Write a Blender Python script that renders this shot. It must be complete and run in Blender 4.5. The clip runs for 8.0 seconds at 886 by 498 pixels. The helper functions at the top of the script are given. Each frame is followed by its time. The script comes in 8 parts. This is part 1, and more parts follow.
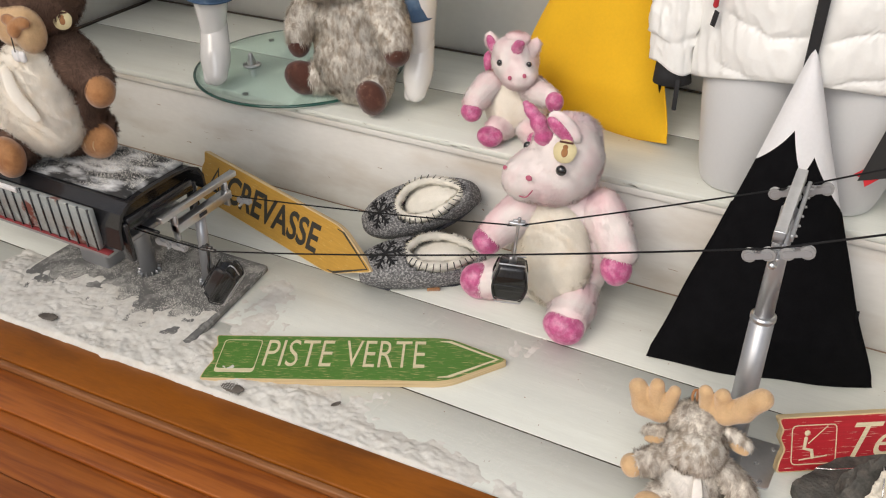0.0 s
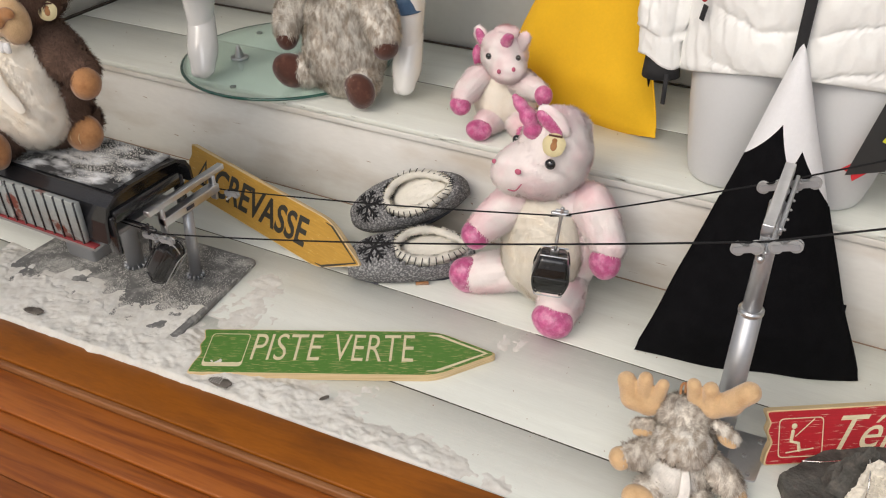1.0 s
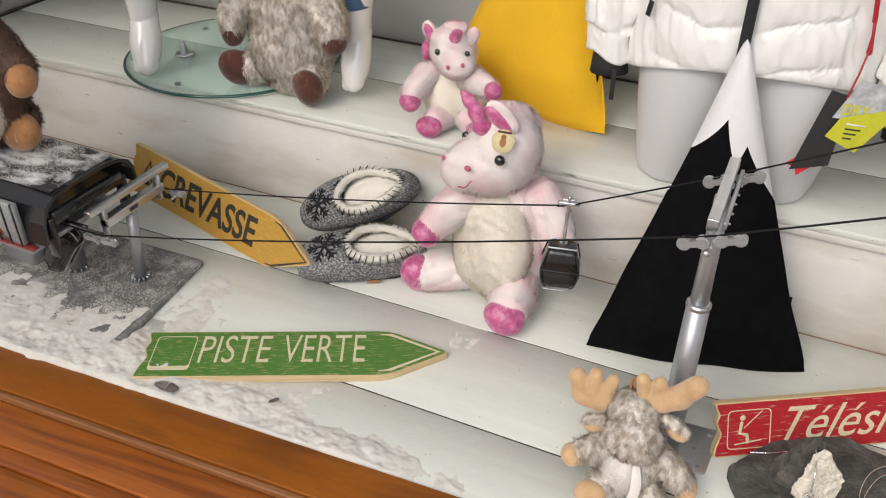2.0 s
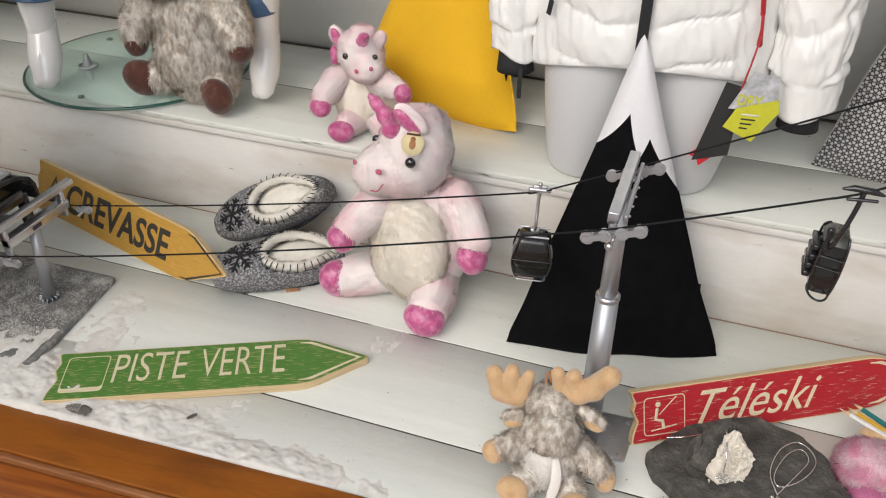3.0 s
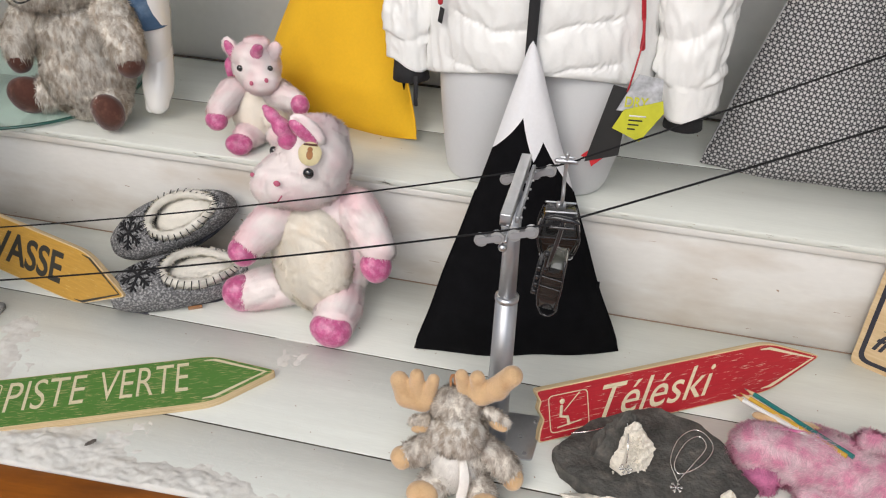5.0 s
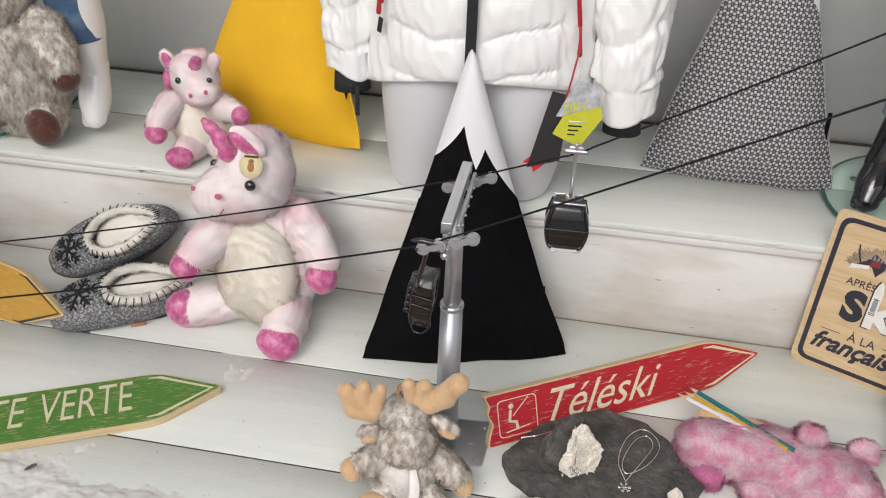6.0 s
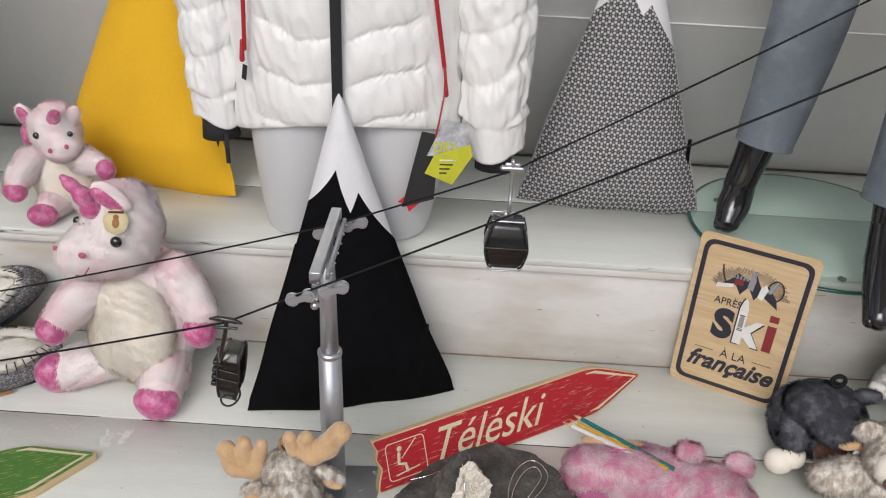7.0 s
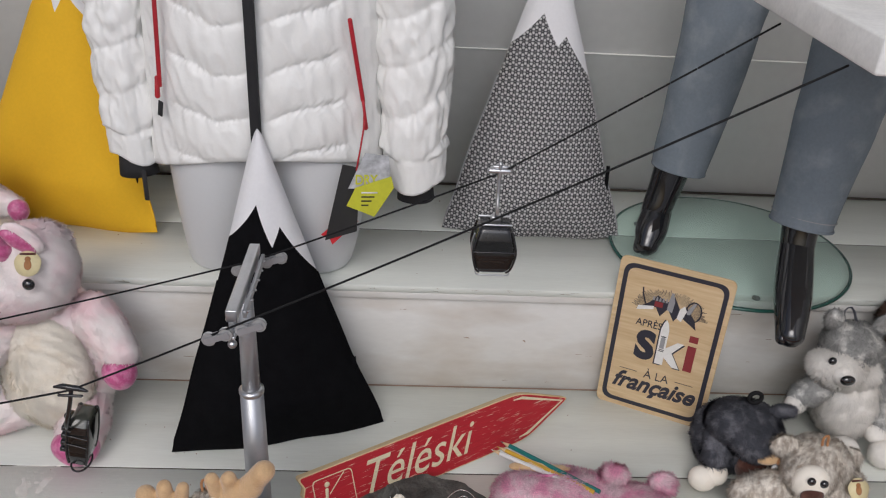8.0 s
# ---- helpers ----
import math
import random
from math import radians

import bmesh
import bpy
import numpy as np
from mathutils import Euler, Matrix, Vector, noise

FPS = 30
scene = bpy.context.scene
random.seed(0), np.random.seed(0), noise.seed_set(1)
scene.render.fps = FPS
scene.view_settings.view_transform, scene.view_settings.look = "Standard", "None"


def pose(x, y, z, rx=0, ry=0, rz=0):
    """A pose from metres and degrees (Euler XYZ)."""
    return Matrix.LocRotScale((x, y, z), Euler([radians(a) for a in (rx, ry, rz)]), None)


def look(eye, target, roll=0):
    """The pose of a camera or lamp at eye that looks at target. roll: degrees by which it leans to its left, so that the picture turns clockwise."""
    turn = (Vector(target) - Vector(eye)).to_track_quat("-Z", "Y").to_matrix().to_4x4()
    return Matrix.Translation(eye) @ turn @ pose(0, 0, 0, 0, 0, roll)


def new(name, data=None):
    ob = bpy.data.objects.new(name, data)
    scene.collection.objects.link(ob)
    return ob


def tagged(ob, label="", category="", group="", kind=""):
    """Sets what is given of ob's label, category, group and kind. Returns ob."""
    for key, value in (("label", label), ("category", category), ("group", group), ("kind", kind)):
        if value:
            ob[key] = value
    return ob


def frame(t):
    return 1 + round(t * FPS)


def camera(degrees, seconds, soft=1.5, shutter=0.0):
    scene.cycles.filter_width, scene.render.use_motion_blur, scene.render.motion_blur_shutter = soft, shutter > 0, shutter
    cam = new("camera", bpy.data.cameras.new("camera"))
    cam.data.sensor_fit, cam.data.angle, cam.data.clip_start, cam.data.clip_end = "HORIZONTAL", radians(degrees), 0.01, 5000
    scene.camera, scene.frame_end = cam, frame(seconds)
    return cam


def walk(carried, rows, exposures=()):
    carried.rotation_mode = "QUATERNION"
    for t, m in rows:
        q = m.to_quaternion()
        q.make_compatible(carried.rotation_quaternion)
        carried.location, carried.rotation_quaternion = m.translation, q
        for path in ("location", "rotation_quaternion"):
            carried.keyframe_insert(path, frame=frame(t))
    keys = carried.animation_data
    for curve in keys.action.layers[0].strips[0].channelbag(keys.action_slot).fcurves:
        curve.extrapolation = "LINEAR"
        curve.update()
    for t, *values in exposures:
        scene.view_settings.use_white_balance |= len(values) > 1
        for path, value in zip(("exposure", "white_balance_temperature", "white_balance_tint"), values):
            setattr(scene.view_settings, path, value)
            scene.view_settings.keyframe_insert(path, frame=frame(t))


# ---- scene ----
cam = camera(56.2, 8.0, 1.15)
PATH = [
    (0, (0.613, 0.221, 1.213), (-0.192, 1.671, 0.096), -1.5),
    (0.5, (0.613, 0.224, 1.212), (-0.187, 1.671, 0.087), -1.5),
    (1, (0.611, 0.222, 1.209), (-0.166, 1.679, 0.081), -0.9),
    (1.2, (0.61, 0.232, 1.214), (-0.151, 1.69, 0.076), -0.6),
    (2.3, (0.63, 0.248, 1.199), (-0.019, 1.761, 0.064), 0.4),
    (2.5, (0.639, 0.255, 1.204), (0.018, 1.777, 0.066), 0.4),
    (3, (0.658, 0.259, 1.204), (0.115, 1.817, 0.073), 0.6),
    (3.5, (0.67, 0.257, 1.205), (0.184, 1.839, 0.082), 0.8),
    (4, (0.674, 0.256, 1.204), (0.219, 1.848, 0.083), 0.8),
    (4.5, (0.681, 0.26, 1.206), (0.265, 1.864, 0.085), 1.0),
    (4.7, (0.688, 0.26, 1.201), (0.293, 1.874, 0.088), 1.4),
    (5.8, (0.709, 0.268, 1.208), (0.426, 1.915, 0.11), 2.2),
    (6, (0.714, 0.266, 1.207), (0.455, 1.923, 0.117), 2.3),
    (6.5, (0.74, 0.276, 1.213), (0.577, 1.96, 0.147), 2.6),
    (7, (0.766, 0.287, 1.229), (0.726, 2.006, 0.207), 2.8),
    (7.5, (0.787, 0.287, 1.241), (0.823, 2.027, 0.256), 2.9),
    (8, (0.801, 0.286, 1.244), (0.9, 2.037, 0.282), 3.4),
]
EXPOSURES = [(0, -0.80, 6700, 10), (1.2, -0.80, 6660, 10), (2.5, -0.80, 6490, 10), (3.0, -0.82, 6470, 10), (3.5, -0.94, 6450, 10), (4.0, -0.88, 6430, 10), (4.5, -0.80, 6400, 10), (6.0, -0.80, 6290, 10), (6.5, -0.85, 6260, 10), (7.0, -0.98, 6220, 11), (7.5, -1.20, 6150, 11), (8.0, -1.28, 6100, 12)]
walk(cam, [(t, look(eye, target, roll)) for t, eye, target, roll in PATH], EXPOSURES)

# ---- light ----
SUN_EL, SUN_AZ = 42.0, 196.0
world = bpy.data.worlds.new("sky")
scene.world = world
world.use_nodes = True
wn = world.node_tree
sky = wn.nodes.new("ShaderNodeTexSky")
sky.sky_type, sky.sun_disc = "NISHITA", False
sky.sun_elevation, sky.sun_rotation = radians(SUN_EL), radians(SUN_AZ)
sky.air_density, sky.dust_density = 1.0, 4.0
wn.links.new(sky.outputs[0], wn.nodes["Background"].inputs[0])
wn.nodes["Background"].inputs[1].default_value = 0.15
sun_data = bpy.data.lights.new("sun", "SUN")
sun_data.energy, sun_data.angle, sun_data.color = 1.0, radians(25), (1.0, 0.96, 0.9)
sun = new("sun", sun_data)
sun.matrix_world = look((-1.2, -3.4, 5.0), (0.3, 1.7, 0.2))
window_light = bpy.data.lights.new("window_daylight", "AREA")
window_light.shape, window_light.size, window_light.size_y = "RECTANGLE", 2.4, 2.0
window_light.energy, window_light.color = 66, (0.97, 0.98, 1.0)
new("window_daylight", window_light).matrix_world = look((0.65, -1.0, 2.2), (0.75, 2.2, 0.8))


# ---- materials ----
def mat(name, color, rough=0.6, metal=0.0, vary=0.12, scale=18.0, fine=160.0, bump=0.15, bump_scale=None, coat=0.0,
        second=None, second_at=(0.55, 0.75), stretch=(1, 1, 1), sheen=0.0, island=0.0, depth=0.004, spec=0.5):
    """A surface with colour variation at two scales, fine relief and optionally a second colour in worn patches."""
    m = bpy.data.materials.new(name)
    m.use_nodes = True
    nt = m.node_tree
    n, l = nt.nodes, nt.links
    b = n["Principled BSDF"]
    tc = n.new("ShaderNodeTexCoord")
    mp = n.new("ShaderNodeMapping")
    mp.inputs["Scale"].default_value = stretch
    l.new(tc.outputs["Object"], mp.inputs[0])
    big, small = n.new("ShaderNodeTexNoise"), n.new("ShaderNodeTexNoise")
    big.inputs["Scale"].default_value, small.inputs["Scale"].default_value = scale, fine
    big.inputs["Detail"].default_value, small.inputs["Detail"].default_value = 5, 3
    l.new(mp.outputs[0], big.inputs["Vector"])
    l.new(mp.outputs[0], small.inputs["Vector"])
    mixn = n.new("ShaderNodeMath")
    mixn.operation = "MULTIPLY_ADD"
    l.new(small.outputs["Fac"], mixn.inputs[0])
    mixn.inputs[1].default_value = 0.5
    l.new(big.outputs["Fac"], mixn.inputs[2])
    ramp = n.new("ShaderNodeMapRange")
    ramp.inputs["From Min"].default_value, ramp.inputs["From Max"].default_value = 0.45, 1.05
    ramp.inputs["To Min"].default_value, ramp.inputs["To Max"].default_value = 1 - vary, 1 + vary
    l.new(mixn.outputs[0], ramp.inputs["Value"])
    col = n.new("ShaderNodeVectorMath")
    col.operation = "SCALE"
    base = n.new("ShaderNodeMix")
    base.data_type = "RGBA"
    base.inputs["A"].default_value = (*color, 1)
    base.inputs["B"].default_value = (*(second or color), 1)
    base.inputs["Factor"].default_value = 0
    if second:
        patch = n.new("ShaderNodeTexNoise")
        patch.inputs["Scale"].default_value, patch.inputs["Detail"].default_value = scale * 1.7, 8
        l.new(mp.outputs[0], patch.inputs["Vector"])
        lim = n.new("ShaderNodeMapRange")
        lim.inputs["From Min"].default_value, lim.inputs["From Max"].default_value = second_at
        l.new(patch.outputs["Fac"], lim.inputs["Value"])
        l.new(lim.outputs[0], base.inputs["Factor"])
    l.new(base.outputs["Result"], col.inputs[0])
    if island:
        geo = n.new("ShaderNodeNewGeometry")
        ir = n.new("ShaderNodeMapRange")
        ir.inputs["To Min"].default_value, ir.inputs["To Max"].default_value = 1 - island, 1 + island
        l.new(geo.outputs["Random Per Island"], ir.inputs["Value"])
        mul = n.new("ShaderNodeMath")
        mul.operation = "MULTIPLY"
        l.new(ir.outputs[0], mul.inputs[0])
        l.new(ramp.outputs[0], mul.inputs[1])
        l.new(mul.outputs[0], col.inputs["Scale"])
    else:
        l.new(ramp.outputs[0], col.inputs["Scale"])
    l.new(col.outputs[0], b.inputs["Base Color"])
    b.inputs["Roughness"].default_value, b.inputs["Metallic"].default_value = rough, metal
    b.inputs["Coat Weight"].default_value = coat
    b.inputs["Coat Roughness"].default_value = 0.08
    b.inputs["Specular IOR Level"].default_value = spec
    b.inputs["Sheen Weight"].default_value = sheen
    if bump:
        bn = n.new("ShaderNodeBump")
        bn.inputs["Strength"].default_value, bn.inputs["Distance"].default_value = bump, depth
        src = mixn
        if bump_scale:
            src = n.new("ShaderNodeTexNoise")
            src.inputs["Scale"].default_value, src.inputs["Detail"].default_value = bump_scale, 4
            l.new(mp.outputs[0], src.inputs["Vector"])
        l.new(src.outputs[0], bn.inputs["Height"])
        l.new(bn.outputs[0], b.inputs["Normal"])
    return m


def glass(name, color, rough=0.02, alpha_mix=0.75):
    """Thin clear sheet: part see-through, part glossy."""
    m = bpy.data.materials.new(name)
    m.use_nodes = True
    n, l = m.node_tree.nodes, m.node_tree.links
    b = n["Principled BSDF"]
    b.inputs["Base Color"].default_value = (*color, 1)
    b.inputs["Roughness"].default_value = rough
    b.inputs["Transmission Weight"].default_value = alpha_mix
    b.inputs["IOR"].default_value = 1.45
    return m


def wood_mat(name, dark, light, rough=0.35, coat=0.3, along=(0.6, 9, 9), rings=7.0):
    """Varnished timber with long wavy grain."""
    m = bpy.data.materials.new(name)
    m.use_nodes = True
    n, l = m.node_tree.nodes, m.node_tree.links
    b = n["Principled BSDF"]
    tc, mp = n.new("ShaderNodeTexCoord"), n.new("ShaderNodeMapping")
    info = n.new("ShaderNodeObjectInfo")
    mp.inputs["Scale"].default_value = along
    l.new(tc.outputs["Object"], mp.inputs[0])
    off = n.new("ShaderNodeVectorMath")
    off.operation = "MULTIPLY_ADD"
    cmb = n.new("ShaderNodeCombineXYZ")
    l.new(info.outputs["Random"], cmb.inputs[0])
    l.new(info.outputs["Random"], cmb.inputs[1])
    l.new(cmb.outputs[0], off.inputs[0])
    off.inputs[1].default_value = (7, 13, 5)
    l.new(mp.outputs[0], off.inputs[2])
    w = n.new("ShaderNodeTexNoise")
    w.inputs["Scale"].default_value, w.inputs["Detail"].default_value, w.inputs["Distortion"].default_value = 2.2, 6, 1.3
    l.new(off.outputs[0], w.inputs["Vector"])
    band = n.new("ShaderNodeMath")
    band.operation = "MULTIPLY"
    band.inputs[1].default_value = rings
    l.new(w.outputs["Fac"], band.inputs[0])
    fr = n.new("ShaderNodeMath")
    fr.operation = "PINGPONG"
    fr.inputs[1].default_value = 1.0
    l.new(band.outputs[0], fr.inputs[0])
    fine = n.new("ShaderNodeTexNoise")
    fine.inputs["Scale"].default_value, fine.inputs["Detail"].default_value = 28, 4
    l.new(off.outputs[0], fine.inputs["Vector"])
    add = n.new("ShaderNodeMath")
    add.operation = "MULTIPLY_ADD"
    add.inputs[1].default_value = 0.45
    l.new(fr.outputs[0], add.inputs[0])
    half = n.new("ShaderNodeMath")
    half.operation = "MULTIPLY"
    half.inputs[1].default_value = 0.6
    l.new(fine.outputs["Fac"], half.inputs[0])
    l.new(half.outputs[0], add.inputs[2])
    cr = n.new("ShaderNodeValToRGB")
    cr.color_ramp.elements[0].color, cr.color_ramp.elements[1].color = (*dark, 1), (*light, 1)
    cr.color_ramp.elements[0].position, cr.color_ramp.elements[1].position = 0.2, 0.75
    l.new(add.outputs[0], cr.inputs[0])
    l.new(cr.outputs[0], b.inputs["Base Color"])
    b.inputs["Roughness"].default_value, b.inputs["Coat Weight"].default_value = rough, coat
    b.inputs["Coat Roughness"].default_value = 0.25
    bn = n.new("ShaderNodeBump")
    bn.inputs["Strength"].default_value, bn.inputs["Distance"].default_value = 0.25, 0.002
    l.new(add.outputs[0], bn.inputs["Height"])
    l.new(bn.outputs[0], b.inputs["Normal"])
    return m


def worn_paint(name, paint, timber, amount=0.62, stretch=(3, 26, 26)):
    """Paint on a board, scuffed through to the timber in short streaks along the grain."""
    m = mat(name, paint, 0.5, vary=0.14, scale=9, fine=90, bump=0.12, second=timber, second_at=(amount, amount + 0.035), stretch=stretch)
    return m


def star_cloth(name, cell=0.0135):
    """Grey cloth printed with a lattice of small dark six-rayed stars."""
    m = bpy.data.materials.new(name)
    m.use_nodes = True
    n, l = m.node_tree.nodes, m.node_tree.links
    b = n["Principled BSDF"]
    uv = n.new("ShaderNodeUVMap")
    sep = n.new("ShaderNodeSeparateXYZ")
    l.new(uv.outputs[0], sep.inputs[0])

    def math_node(op, a, bb=None, c=None):
        q = n.new("ShaderNodeMath")
        q.operation = op
        for i, v in enumerate((a, bb, c)):
            if v is None:
                continue
            if isinstance(v, (int, float)):
                q.inputs[i].default_value = v
            else:
                l.new(v, q.inputs[i])
        return q.outputs[0]

    def lattice(ox, oy):
        dx = math_node("SUBTRACT", math_node("WRAP", math_node("ADD", sep.outputs[0], ox), cell, 0.0), cell / 2)
        hh = cell * 1.732
        dy = math_node("SUBTRACT", math_node("WRAP", math_node("ADD", sep.outputs[1], oy), hh, 0.0), hh / 2)
        r = math_node("SQRT", math_node("ADD", math_node("MULTIPLY", dx, dx), math_node("MULTIPLY", dy, dy)))
        a = math_node("ARCTAN2", dy, dx)
        ray = math_node("ABSOLUTE", math_node("COSINE", math_node("MULTIPLY", a, 3.0)))
        reach = math_node("MULTIPLY_ADD", ray, cell * 0.26, cell * 0.235)
        return math_node("LESS_THAN", r, reach), math_node("LESS_THAN", r, cell * 0.07)

    s1, d1 = lattice(0.0, 0.0)
    s2, d2 = lattice(cell / 2, cell * 0.866)
    dark = math_node("SUBTRACT", math_node("MAXIMUM", s1, s2), math_node("MAXIMUM", d1, d2))
    mx = n.new("ShaderNodeMix")
    mx.data_type = "RGBA"
    mx.inputs["A"].default_value, mx.inputs["B"].default_value = (0.50, 0.50, 0.50, 1), (0.045, 0.045, 0.05, 1)
    l.new(dark, mx.inputs["Factor"])
    l.new(mx.outputs["Result"], b.inputs["Base Color"])
    b.inputs["Roughness"].default_value = 0.9
    nz = n.new("ShaderNodeTexNoise")
    nz.inputs["Scale"].default_value = 900
    bn = n.new("ShaderNodeBump")
    bn.inputs["Strength"].default_value, bn.inputs["Distance"].default_value = 0.3, 0.001
    l.new(nz.outputs["Fac"], bn.inputs["Height"])
    l.new(bn.outputs[0], b.inputs["Normal"])
    return m


